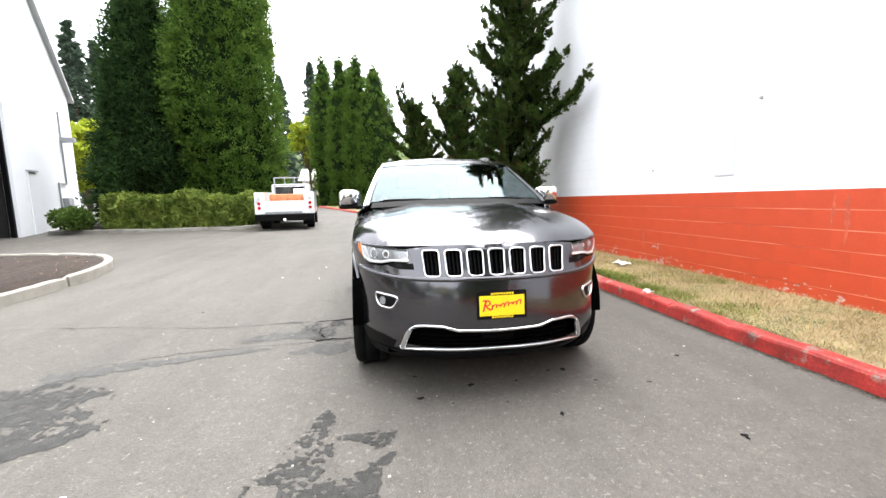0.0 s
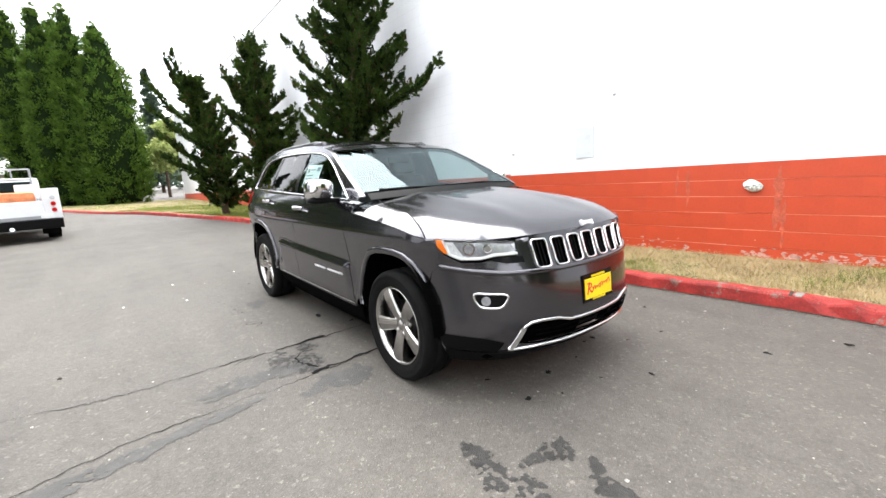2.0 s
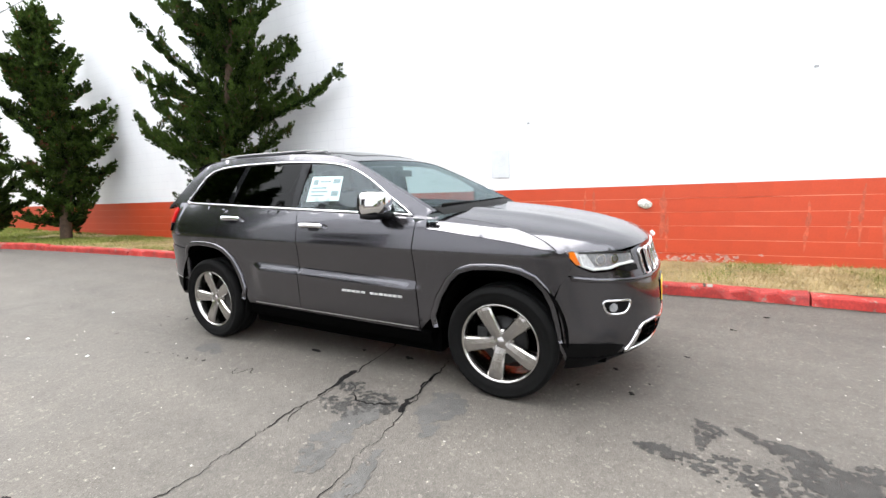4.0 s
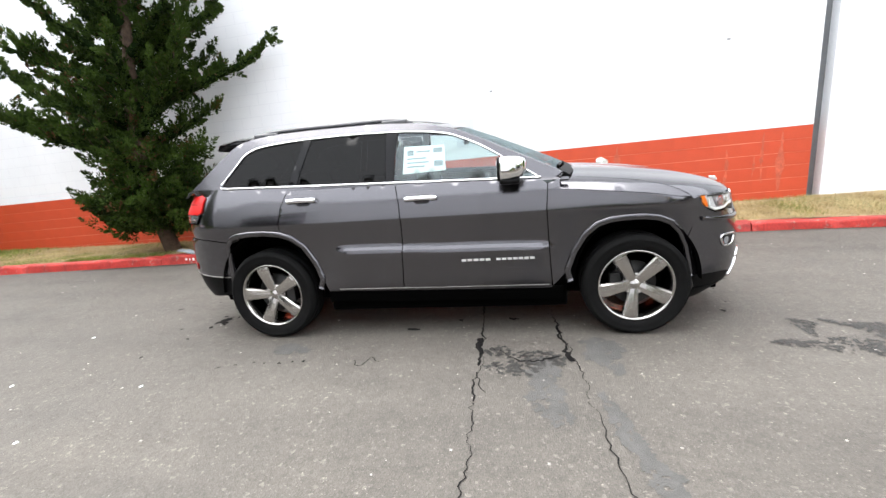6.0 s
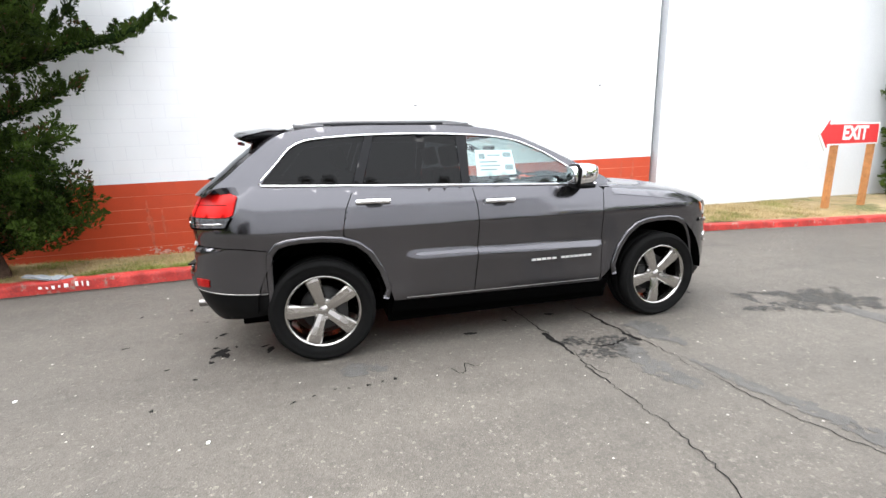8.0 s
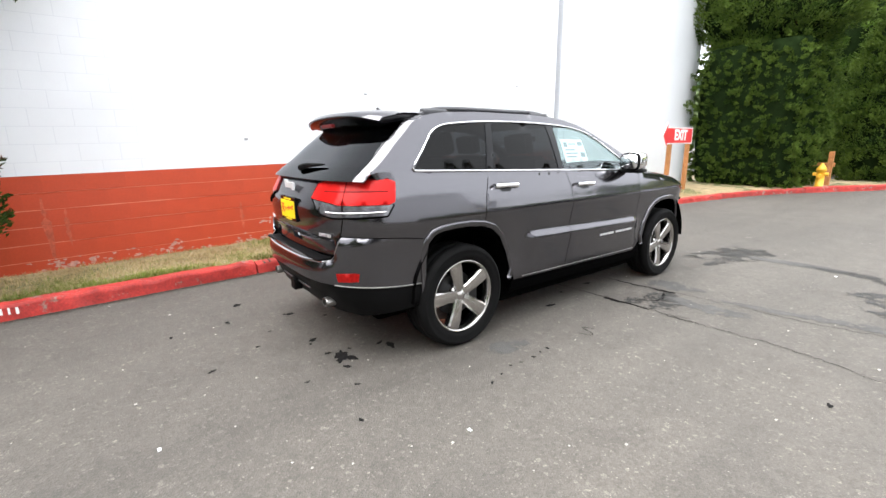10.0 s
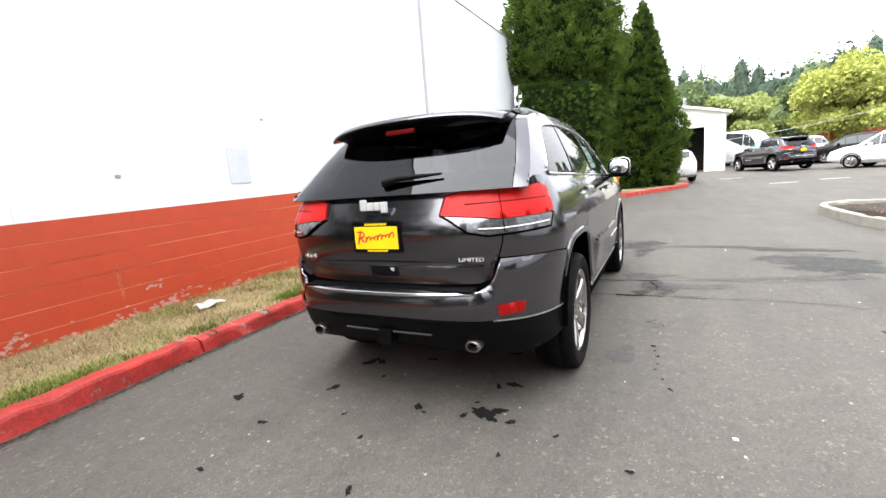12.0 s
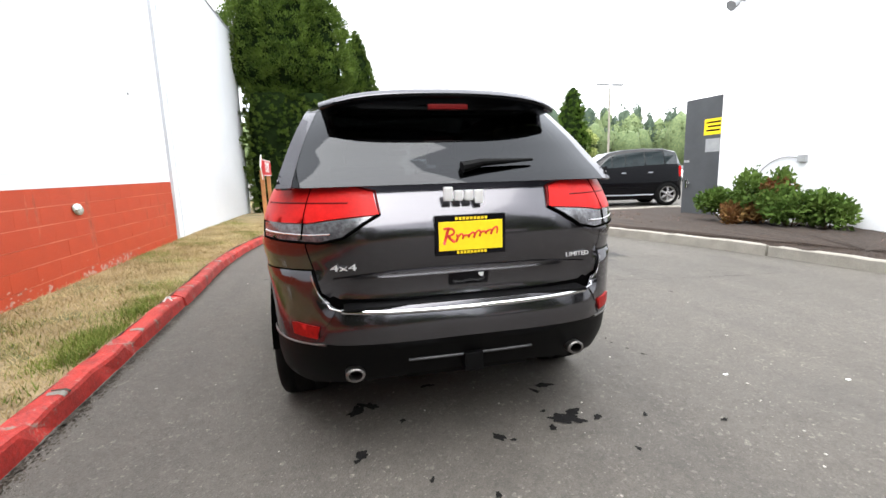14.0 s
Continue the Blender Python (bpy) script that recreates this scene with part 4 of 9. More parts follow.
def crack(points, width, material, seed, label, name="crack"):
    rng = np.random.default_rng(seed)
    p = resample(points, 0.03)
    d = np.gradient(p, axis=0)
    d /= np.linalg.norm(d, axis=1)[:, None]
    n = np.c_[-d[:, 1], d[:, 0]]
    wob = np.cumsum(rng.normal(0, 0.009, len(p))) + rng.normal(0, 0.006, len(p))
    wob -= np.linspace(0, wob[-1], len(p))
    w = np.abs(width * (0.5 + 0.5 * np.convolve(np.abs(rng.normal(0, 1.2, len(p))), np.ones(3) / 3, "same")) - width * 0.28) / 2 * np.clip(0.75 + 0.9 * np.sin(np.arange(len(p)) * 0.21 + seed) * np.sin(np.arange(len(p)) * 0.077 + 2 * seed), 0.08, 1.6) + 0.0012
    v, f = [], []
    for i in range(len(p)):
        c = p[i] + n[i] * wob[i]
        for s in (-1, 1):
            q = c + n[i] * w[i] * s
            v.append((q[0], q[1], 0.004))
    for i in range(len(p) - 1):
        f.append((2 * i, 2 * i + 2, 2 * i + 3, 2 * i + 1))
    return tagged(mesh_object(name, v, f, material, smooth=False), label, "crack")


def ragged(name, lines, widths, material, seed, label, cell=0.012, thin=0.30, z=0.0028):
    """A stain with a broken, feathered outline along given lines, as one thin mesh of small cells."""
    pts = np.concatenate([resample(l, 0.03) for l in lines])
    ws = np.concatenate([np.interp(np.linspace(0, 1, len(resample(l, 0.03))), np.linspace(0, 1, len(widths)), widths) for l in lines])
    lo, hi = pts.min(0) - max(widths) * 1.6, pts.max(0) + max(widths) * 1.6
    gx, gy = np.meshgrid(np.arange(lo[0], hi[0], cell), np.arange(lo[1], hi[1], cell))
    g = np.stack([gx.ravel(), gy.ravel()], 1)
    d = np.full(len(g), 9.0)
    for p, w in zip(pts, ws):
        d = np.minimum(d, np.hypot(g[:, 0] - p[0], g[:, 1] - p[1]) / w)
    h = np.array([noise.fractal(Vector((a * 7 + seed, b * 7, 0.3)), 0.8, 2.2, 5) if q < 1.7 else 0.0 for (a, b), q in zip(g, d)])
    fine = np.array([noise.noise(Vector((a * 30, b * 30, seed * 1.7))) if q < 1.7 else 0.0 for (a, b), q in zip(g, d)])
    keep = (d + 0.75 * h + 0.30 * fine < 1.0 - 0.25 * thin) & (fine + 0.5 * h < 0.75 - thin)
    c = g[keep]
    q = cell / 2
    v = np.stack([np.c_[c[:, 0] + a * q, c[:, 1] + b * q, np.full(len(c), z)] for a, b in ((-1, -1), (1, -1), (1, 1), (-1, 1))], 1).reshape(-1, 3)
    return tagged(fast_mesh(name, v, np.arange(len(v)).reshape(-1, 4), material), label, "stain", kind="stuff")


def kerb_dirt():
    """Dark grit gathered along the foot of the red kerb."""
    rng = np.random.default_rng(61)
    ky, kx = kerb_pts[:, 1], kerb_pts[:, 0]
    order = np.argsort(ky)
    v = []
    for k in range(8000):
        y = float(rng.uniform(-6.5, 6.5))
        x = float(np.interp(y, ky[order], kx[order])) - 0.008 - abs(float(rng.normal(0, 0.04)))
        r, a = float(rng.uniform(0.002, 0.008)), float(rng.uniform(0, 6.28))
        z = 0.0022
        v += [(x + r * math.cos(a + q), y + 1.8 * r * math.sin(a + q), z) for q in (0, 1.57, 3.14, 4.71)]
    tagged(fast_mesh("kerb_grit", np.array(v), np.arange(len(v)).reshape(-1, 4), M_GRIT), "dark grit along the foot of the red kerb", "grit", kind="stuff")


def ground_marks():
    crack([(-0.3, -0.27), (-0.8, -0.28), (-1.24, -0.32), (-1.5, -0.31), (-1.85, -0.31)], 0.011, M_TAR, 1, "long dark crack across the asphalt")
    crack([(-1.85, -0.31), (-2.15, -0.33), (-2.6, -0.27), (-3.5, -0.12), (-4.7, 0.03)], 0.006, M_TAR, 9, "fine end of the long crack across the asphalt")
    crack([(-0.4, -0.88), (-0.75, -0.89), (-1.26, -0.95), (-1.72, -0.99)], 0.010, M_TAR, 2, "dark branching crack in the asphalt")
    crack([(-1.72, -0.99), (-2.14, -1.03), (-2.5, -1.1), (-3.2, -1.25)], 0.005, M_TAR, 10, "fine end of the branching crack in the asphalt")
    crack([(-0.75, -0.89), (-1.0, -0.92), (-1.36, -0.95)], 0.05, M_TAR, 3, "widened crack with dark filling")
    crack([(-0.98, -0.29), (-1.24, -0.32), (-1.42, -0.31)], 0.045, M_TAR, 7, "widened crack with dark filling")
    crack([(-1.5, -0.31), (-1.62, -0.36), (-1.75, -0.38)], 0.016, M_TAR, 8, "short dark side crack in the asphalt")
    ragged("mended_strip", [[(-1.75, -1.06), (-2.2, -1.14), (-2.7, -1.26), (-3.2, -1.42)]], [0.035, 0.06, 0.08, 0.10], M_PATCH, 95, "darker mended strip beside the crack", thin=0.42, z=0.0030)
    ragged("mended_strip", [[(-1.05, -1.12), (-1.2, -1.2), (-1.45, -1.2)]], [0.09, 0.13, 0.08], M_PATCH, 96, "faint dark patch beside the crack", thin=0.35, z=0.0030)
    ragged("mended_strip", [[(-1.12, 1.3), (-1.2, 1.15)]], [0.08, 0.10], M_PATCH, 97, "faint dark patch on the asphalt", thin=0.4, z=0.0030)
    ragged("mended_strip", [[(-1.4, -0.75), (-1.75, -0.72), (-2.0, -0.8)]], [0.08, 0.12, 0.06], M_PATCH, 98, "faint dark patch between the cracks", thin=0.4, z=0.0026)
    crack([(-1.15, -0.4), (-1.3, -0.55), (-1.36, -0.7), (-1.28, -0.88)], 0.03, M_TAR, 4, "crazed asphalt between two cracks")
    for k, (x, y, r) in enumerate([(-1.36, 1.02, 0.022), (-1.37, 1.11, 0.016), (-1.39, 1.21, 0.026), (-1.39, 1.33, 0.014), (-1.38, 1.42, 0.02), (-1.42, 1.55, 0.016), (-1.46, 1.67, 0.022)]):
        blot("tar_speck", x, y, r * 0.42, M_TAR, 330 + k, 1.7, 1.5 + k * 0.4, n=22, rag=0.55, label="black speck of tar on the asphalt")
    crack([(-1.36, 0.42), (-1.31, 0.5), (-1.42, 0.56), (-1.34, 0.62)], 0.010, M_TAR, 6, "short forked crack in the asphalt")
    # wet run in front of the car, and other damp patches
    ragged("damp_run", [[(-1.08, -2.34), (-1.12, -2.5), (-1.15, -2.7), (-1.16, -2.95), (-1.08, -3.2), (-1.12, -3.5)]], [0.04, 0.09, 0.16, 0.24, 0.26, 0.3], M_STAIN, 90, "dark damp run on the asphalt", thin=0.60, cell=0.009)
    ragged("damp_run", [[(-0.98, -2.62), (-0.86, -2.62), (-0.73, -2.66)], [(-0.70, -2.82), (-0.76, -2.9), (-0.84, -3.08), (-0.98, -3.24), (-1.1, -3.25)], [(-0.8, -2.98), (-0.86, -3.14)]], [0.02, 0.04, 0.055, 0.07, 0.09], M_STAIN, 91, "thin dark damp trickle on the asphalt", z=0.0032, thin=0.5, cell=0.009)
    ragged("wet_stain", [[(-3.55, -1.75), (-3.2, -1.85), (-2.85, -1.8)], [(-3.4, -2.2), (-3.0, -2.2), (-2.65, -2.25)]], [0.22, 0.34, 0.2], M_STAIN, 92, "dark wet stain on the asphalt", thin=0.42)
    ragged("damp_patch", [[(-1.75, -3.22), (-2.3, -3.15), (-2.9, -2.95), (-3.5, -2.88)]], [0.05, 0.09, 0.17, 0.1], M_STAIN, 93, "long damp patch on the asphalt", z=0.0036, thin=0.6)
    ragged("tar_crazing", [[(-1.2, -0.42), (-1.3, -0.6), (-1.32, -0.85)], [(-1.45, -0.45), (-1.4, -0.7)]], [0.10, 0.14, 0.08], M_STAIN, 94, "crazed dark asphalt between two cracks", thin=0.72, z=0.0036)
    blot("damp_patch", -1.7, -3.2, 0.55, M_PATCH, 124, 0.18, 0.05, rag=0.3, z=0.003, label="faint damp band on the asphalt")
    drops = [(-0.5, -2.245, 0.035), (-0.13, -2.11, 0.035), (0.6, -1.98, 0.03), (-0.51, -1.9, 0.02), (0.49, -1.98, 0.02), (0.2, -2.1, 0.015), (0.33, -2.6, 0.025), (-0.8, 0.29, 0.05), (-0.56, 2.28, 0.06), (-0.58, 1.9, 0.065),
             (0.54, 1.88, 0.07), (0.52, 2.29, 0.045), (-0.14, 2.33, 0.04), (-0.5, 2.26, 0.075), (-0.6, 2.22, 0.05), (0.24, 2.54, 0.022), (-0.73, 2.59, 0.018), (1.07, 2.61, 0.06), (0.65, 2.78, 0.04), (0.3, 2.05, 0.025), (1.2, -3.0, 0.03),
             (1.75, -3.35, 0.04), (1.1, -2.3, 0.02), (1.6, -1.9, 0.03), (-0.3, -2.35, 0.012), (0.05, -2.4, 0.014), (0.75, -2.2, 0.015), (-1.3, 2.5, 0.02), (-0.95, 2.35, 0.02), (0.0, 2.7, 0.02), (-0.2, 3.05, 0.03), (0.6, 3.2, 0.025), (-0.62, -0.1, 0.03), (-0.6, -0.55, 0.04), (-2.82, 0.35, 0.03), (0.46, 1.85, 0.06), (0.1, 1.7, 0.04), (-0.7, 2.3, 0.03), (-0.43, 2.33, 0.03), (-0.51, 1.95, 0.03), (-0.2, 2.37, 0.02), (-0.45, 2.17, 0.02), (0.55, 2.33, 0.02)]
    for k, (x, y, r) in enumerate(drops):
        blot("oil_spot", x, y, r * 0.85, M_TAR, 200 + k, 0.6, k * 0.7, n=26, rag=0.4, label="small black oil spot on the asphalt")
    # pale crumbs of gravel and litter
    rng = np.random.default_rng(77)
    bm = bmesh.new()
    for k in range(420):
        x, y = rng.uniform(-4.5, 2.0), rng.uniform(-6, 6)
        r = float(abs(rng.normal(0, 0.0025)) + 0.0015)
        box(bm, x - r, x + r, y - r, y + r * 1.4, -0.001, r * 0.8)
    grit = part("gravel_crumbs", bm, surface("pale_stone_crumbs", (0.30, 0.28, 0.26), 0.9, vary=0.3, scale=3))
    tagged(grit, "scattered pale crumbs of gravel on the asphalt", "gravel", kind="stuff")
    for x, y in ((-1.73, 2.09), (-2.35, 2.35), (-1.75, 3.2), (-0.9, 3.4), (-2.2, -2.9)):
        bm = bmesh.new()
        box(bm, x - 0.012, x + 0.012, y - 0.008, y + 0.008, 0.0, 0.006, bevel=0.002)
        tagged(part("litter_scrap", bm, M_WHITEPLATE), "small white scrap of litter on the asphalt", "litter")


kerb_dirt()
ground_marks()


# ---- the grey sport utility vehicle ----
YA, YB, B0, B1 = -1.62, 1.80, 0.75, 0.60  # where the flanks start to turn into nose and tail, and the turning lengths
U0, U1 = YA - B0 * math.pi / 2, YB + B1 * math.pi / 2
half_width = smooth_curve([(0.22, 0.86), (0.32, 0.905), (0.40, 0.922), (0.46, 0.932), (0.58, 0.928), (0.72, 0.932), (0.90, 0.953), (0.99, 0.966), (1.004, 0.9655), (1.02, 0.9605), (1.08, 0.948), (1.14, 0.931), (1.20, 0.907), (1.25, 0.881), (1.34, 0.83)])
plan_width = smooth_curve([(-1.7, 0.968), (-1.3, 0.985), (-0.8, 0.995), (0.2, 1.0), (1.0, 1.0), (1.5, 0.992), (1.85, 0.972)])
nose = smooth_curve([(0.22, -2.16), (0.28, -2.26), (0.34, -2.35), (0.42, -2.385), (0.52, -2.395), (0.60, -2.39), (0.70, -2.38), (0.78, -2.366), (0.81, -2.357), (0.86, -2.335), (1.0, -2.29), (1.1, -2.24)])
tail = smooth_curve([(0.25, 2.22), (0.34, 2.30), (0.46, 2.36), (0.56, 2.405), (0.60, 2.43), (0.68, 2.43), (0.735, 2.40), (0.76, 2.33), (0.80, 2.325), (0.92, 2.365), (1.05, 2.375), (1.072, 2.374), (1.09, 2.362), (1.16, 2.325), (1.27, 2.265), (1.34, 2.22)])
tail_corner = smooth_curve([(0.25, 2.20), (0.34, 2.29), (0.46, 2.37), (0.56, 2.405), (0.70, 2.41), (0.82, 2.40), (0.872, 2.39), (0.892, 2.362), (0.96, 2.366), (1.08, 2.37), (1.16, 2.335), (1.27, 2.268), (1.34, 2.22)])
belt = lambda y: 1.245 + 0.031 * np.asarray(y, float)


def flank(y, z):
    """Half width of the body at a place, with the pressed ledge along the doors."""
    y, z = np.asarray(y, float), np.asarray(z, float)
    w = half_width(z) * plan_width(y)
    along = np.clip((0.86 - y) / 0.12, 0, 1) * np.clip((y + 0.90) / 0.12, 0, 1)
    zc = 0.745 + 0.045 * y / 0.9 * 0.5
    ledge = np.clip((zc + 0.020 - z) / 0.034, 0, 1) * np.clip((z - 0.42) / 0.26, 0, 1)
    return w + 0.034 * ledge * along


def hull(side, lift=0.0):
    """The body's surface by (u, z): u runs from the middle of the nose along one flank to the middle of the tail."""
    def f(u, z):
        u, z = np.asarray(u, float), np.asarray(z, float)
        a = np.clip((YA - u) / B0, 0, math.pi / 2)
        b = np.clip((u - YB) / B1, 0, math.pi / 2)
        mid = np.clip((b - 1.03) / 0.09, 0, 1)
        back = tail(z) * mid + tail_corner(z) * (1 - mid)
        y = np.clip(u, YA, YB) - (YA - nose(z)) * np.sin(a) + (back - YB) * np.sin(b)
        x = flank(np.clip(u, YA, YB), z) * np.maximum(np.cos(a), 0) ** (2 / 2.6) * np.maximum(np.cos(b), 0) ** 0.5
        return np.stack([side * x, y, z], -1)
    return f


def nose_hull(w, z):
    """Round the nose: w is counted from the middle, positive to +x."""
    w = np.asarray(w, float)
    p = hull(1)(U0 + np.abs(w), z)
    p[..., 0] *= np.where(w < 0, -1, 1)
    return p


def tail_hull(w, z):
    """Round the tail: w is counted from the middle, positive to -x."""
    w = np.asarray(w, float)
    p = hull(1)(U1 - np.abs(w), z)
    p[..., 0] *= np.where(w < 0, 1, -1)
    return p


def nose_w(x, z=0.9):
    """The nose coordinate at which the body is x wide."""
    a = math.acos(min(1.0, (abs(x) / float(flank(YA, z))) ** 1.3))
    return math.copysign(U0 * -1 + YA - a * B0, x) if x else 0.0


def tail_w(x, z=0.9):
    b = math.acos(min(1.0, (abs(x) / float(flank(YB, z))) ** 2))
    return -math.copysign(U1 - (YB + b * B1), x) if x else 0.0


hood_mid = smooth_curve([(-2.5, 0.94), (-2.38, 1.005), (-2.3, 1.04), (-2.12, 1.092), (-1.82, 1.16), (-1.52, 1.205), (-1.21, 1.235), (-0.95, 1.255), (-0.5, 1.27)])


def hood_height(x, y):
    x, y = np.asarray(x, float), np.asarray(y, float)
    a = 0.945 * plan_width(y)
    q = (np.abs(x) / a) ** 2.6 + (np.clip(YA - y, 0, 2) / 0.70) ** 2
    bulge = 0.012 * np.exp(-((np.abs(x) - 0.40) / 0.10) ** 2) * np.clip((y + 2.25) / 0.4, 0, 1)
    return hood_mid(y) - 0.075 * (np.abs(x) / 0.9) ** 2.4 - 0.055 * np.clip(q, 0, 1.15) ** 6 + bulge


def hood(x, y):
    return np.stack([np.asarray(x, float), np.asarray(y, float), hood_height(x, y)], -1)


def shoulder(u):
    """Height at which the flank of the front wing meets the hood."""
    z = 1.03
    for _ in range(30):
        p = hull(1)(np.array([u]), np.array([z]))[0]
        z = 0.6 * z + 0.4 * float(hood_height(p[0] * 0.998, p[1]))
    return z


roof_line = smooth_curve([(-0.98, 1.225), (-0.92, 1.262), (-0.56, 1.44), (-0.34, 1.545), (-0.12, 1.635), (0.15, 1.690), (0.56, 1.712), (1.0, 1.712), (1.4, 1.698), (1.62, 1.665), (1.72, 1.622), (1.80, 1.555), (1.90, 1.475), (2.01, 1.375), (2.12, 1.29), (2.2, 1.22)])


def cabin_width(y, z):
    t = np.asarray(z, float) - belt(y)
    taper = smooth_curve([(-1.0, 0.975), (-0.4, 0.992), (0.3, 1.0), (1.0, 0.99), (1.6, 0.96), (2.2, 0.90)])
    return (0.882 - 0.36 * t - 0.28 * t * t) * taper(y)


def cabin(side):
    """The glasshouse's flank by (y, z)."""
    def f(y, z):
        y, z = np.asarray(y, float), np.asarray(z, float)
        return np.stack([side * cabin_width(y, z), y, z], -1)
    return f


def screen(s, y):
    """Windscreen with its pillars: s from -1 to 1 across, y the pillar's place along the car."""
    s, y = np.asarray(s, float), np.asarray(y, float)
    z = roof_line(y)
    x = cabin_width(y, z)
    out = (1 - s * s) * (0.13 - 0.07 * np.clip((y + 0.92) / 0.8, 0, 1))
    return np.stack([s * x, y - out, z + 0.022 * (1 - s * s)], -1)


def back_light(s, y):
    """Rear window with its pillars."""
    s, y = np.asarray(s, float), np.asarray(y, float)
    z = roof_line(y)
    x = cabin_width(y, z)
    out = (1 - s**4) * 0.145
    return np.stack([s * x, y + out, z + 0.0 * s], -1)


def roof(s, y):
    s, y = np.asarray(s, float), np.asarray(y, float)
    z = roof_line(y)
    x = cabin_width(y, z)
    front = np.clip((0.35 - y) / 0.47, 0, 1) ** 1.5
    back = np.clip((y - 1.25) / 0.4, 0, 1) ** 1.5
    return np.stack([s * x, y - front * 0.06 * (1 - s * s) + back * 0.14 * (1 - s**4), z + (1 - s * s) * (0.045 - 0.023 * front - 0.02 * back)], -1)


ARCH_F = [(-1.86, 0.40), (-1.80, 0.66), (-1.755, 0.77), (-1.69, 0.845), (-1.60, 0.885), (-1.50, 0.90), (-1.38, 0.90), (-1.27, 0.89), (-1.18, 0.86), (-1.10, 0.79), (-1.02, 0.66), (-0.97, 0.52), (-0.95, 0.36)]
ARCH_R = [(1.80, 0.36), (1.80, 0.70), (1.785, 0.83), (1.73, 0.895), (1.66, 0.915), (1.55, 0.925), (1.42, 0.925), (1.29, 0.91), (1.19, 0.875), (1.10, 0.80), (1.02, 0.66), (0.975, 0.52), (0.96, 0.36)]


def build_wheel(car, x, y, side):
    """Tyre and five-spoke alloy wheel, facing out along side."""
    at = Matrix.Translation((x, y, 0.383)) @ Matrix.Diagonal((side, 1, 1, 1))
    w = new("wheel")
    w.parent = car
    prof = [(0.262, -0.105), (0.30, -0.128), (0.345, -0.133), (0.372, -0.118), (0.3825, -0.095), (0.3835, -0.055), (0.377, -0.053), (0.377, -0.047), (0.3835, -0.045), (0.384, 0.0), (0.3835, 0.045), (0.377, 0.047), (0.377, 0.053),
            (0.3835, 0.055), (0.3825, 0.095), (0.372, 0.118), (0.355, 0.130), (0.345, 0.133), (0.343, 0.131), (0.318, 0.134), (0.30, 0.128), (0.285, 0.122), (0.273, 0.112), (0.262, 0.105)]
    v, f = lathe(prof, 64)
    v = np.array([at @ Vector(p) for p in v])
    f = f if side > 0 else [q[::-1] for q in f]
    tyre = mesh_object("tyre", v, [q[::-1] for q in f], M_RUBBER, w, "black road tyre")
    prof = [(0.262, 0.100), (0.272, 0.114), (0.270, 0.118), (0.262, 0.118), (0.254, 0.106), (0.246, 0.08), (0.24, -0.10), (0.25, -0.11)]
    v, f = lathe(prof, 64)
    v = np.array([at @ Vector(p) for p in v])
    rim = mesh_object("rim", v, f if side < 0 else [q[::-1] for q in f], M_ALLOY, w, "polished alloy rim")
    # spokes: broad at the rim, waisted towards the hub, with a raised crown
    bm = bmesh.new()
    for k in range(5):
        a = 2 * math.pi * k / 5 + math.radians(134 if y < 0 else 75)
        rows = [(0.03, 0.040, 0.080, 0.004), (0.075, 0.041, 0.090, 0.004), (0.13, 0.045, 0.100, 0.004), (0.19, 0.051, 0.108, 0.004), (0.235, 0.055, 0.110, 0.003), (0.258, 0.050, 0.108, 0.002)]
        ring = []
        for r, h, d, crown in rows:
            line = []
            for t, dz in ((-1.0, -0.055), (-1.0, -0.012), (-0.8, 0.0), (0.0, crown), (0.8, 0.0), (1.0, -0.012), (1.0, -0.055)):
                px, py = r * math.cos(a) - t * h * math.sin(a), r * math.sin(a) + t * h * math.cos(a)
                line.append(bm.verts.new(at @ Vector((d + dz, px, py))))
            ring.append(line)
        for p, q in zip(ring, ring[1:]):
            for i in range(6):
                bm.faces.new((p[i], p[i + 1], q[i + 1], q[i]))
    bmesh.ops.recalc_face_normals(bm, faces=bm.faces)
    part("spokes", bm, M_ALLOY, rim, "five broad machined spokes")
    v, f = lathe([(0.0, 0.092), (0.028, 0.091), (0.034, 0.084), (0.045, 0.082), (0.085, 0.070), (0.092, 0.05), (0.095, -0.02)], 28)
    v = np.array([at @ Vector(p) for p in v])
    mesh_object("hub_cap", v, f, M_ALLOY, rim)
    for k in range(5):
        a = 2 * math.pi * (k + 0.5) / 5 + math.radians(134 if y < 0 else 75)
        bm = bmesh.new()
        rod(bm, at @ Vector((0.06, 0.062 * math.cos(a), 0.062 * math.sin(a))), at @ Vector((0.09, 0.062 * math.cos(a), 0.062 * math.sin(a))), 0.0125, 0.010, 8)
        part("wheel_nut", bm, M_CHROME, rim)
    v, f = lathe([(0.0, 0.03), (0.10, 0.032), (0.105, 0.02), (0.165, 0.02), (0.168, -0.005), (0.0, -0.005)], 40)
    mesh_object("brake_disc", np.array([at @ Vector(p) for p in v]), f, M_BRAKE, w)
    bm = bmesh.new()
    c = 1 if y < 0 else -1
    box(bm, 0.0, 0.06, 0.10 * c, 0.175 * c, -0.075, 0.085, bevel=0.012, m=at)
    part("brake_caliper", bm, M_BRAKE, w)
    return w


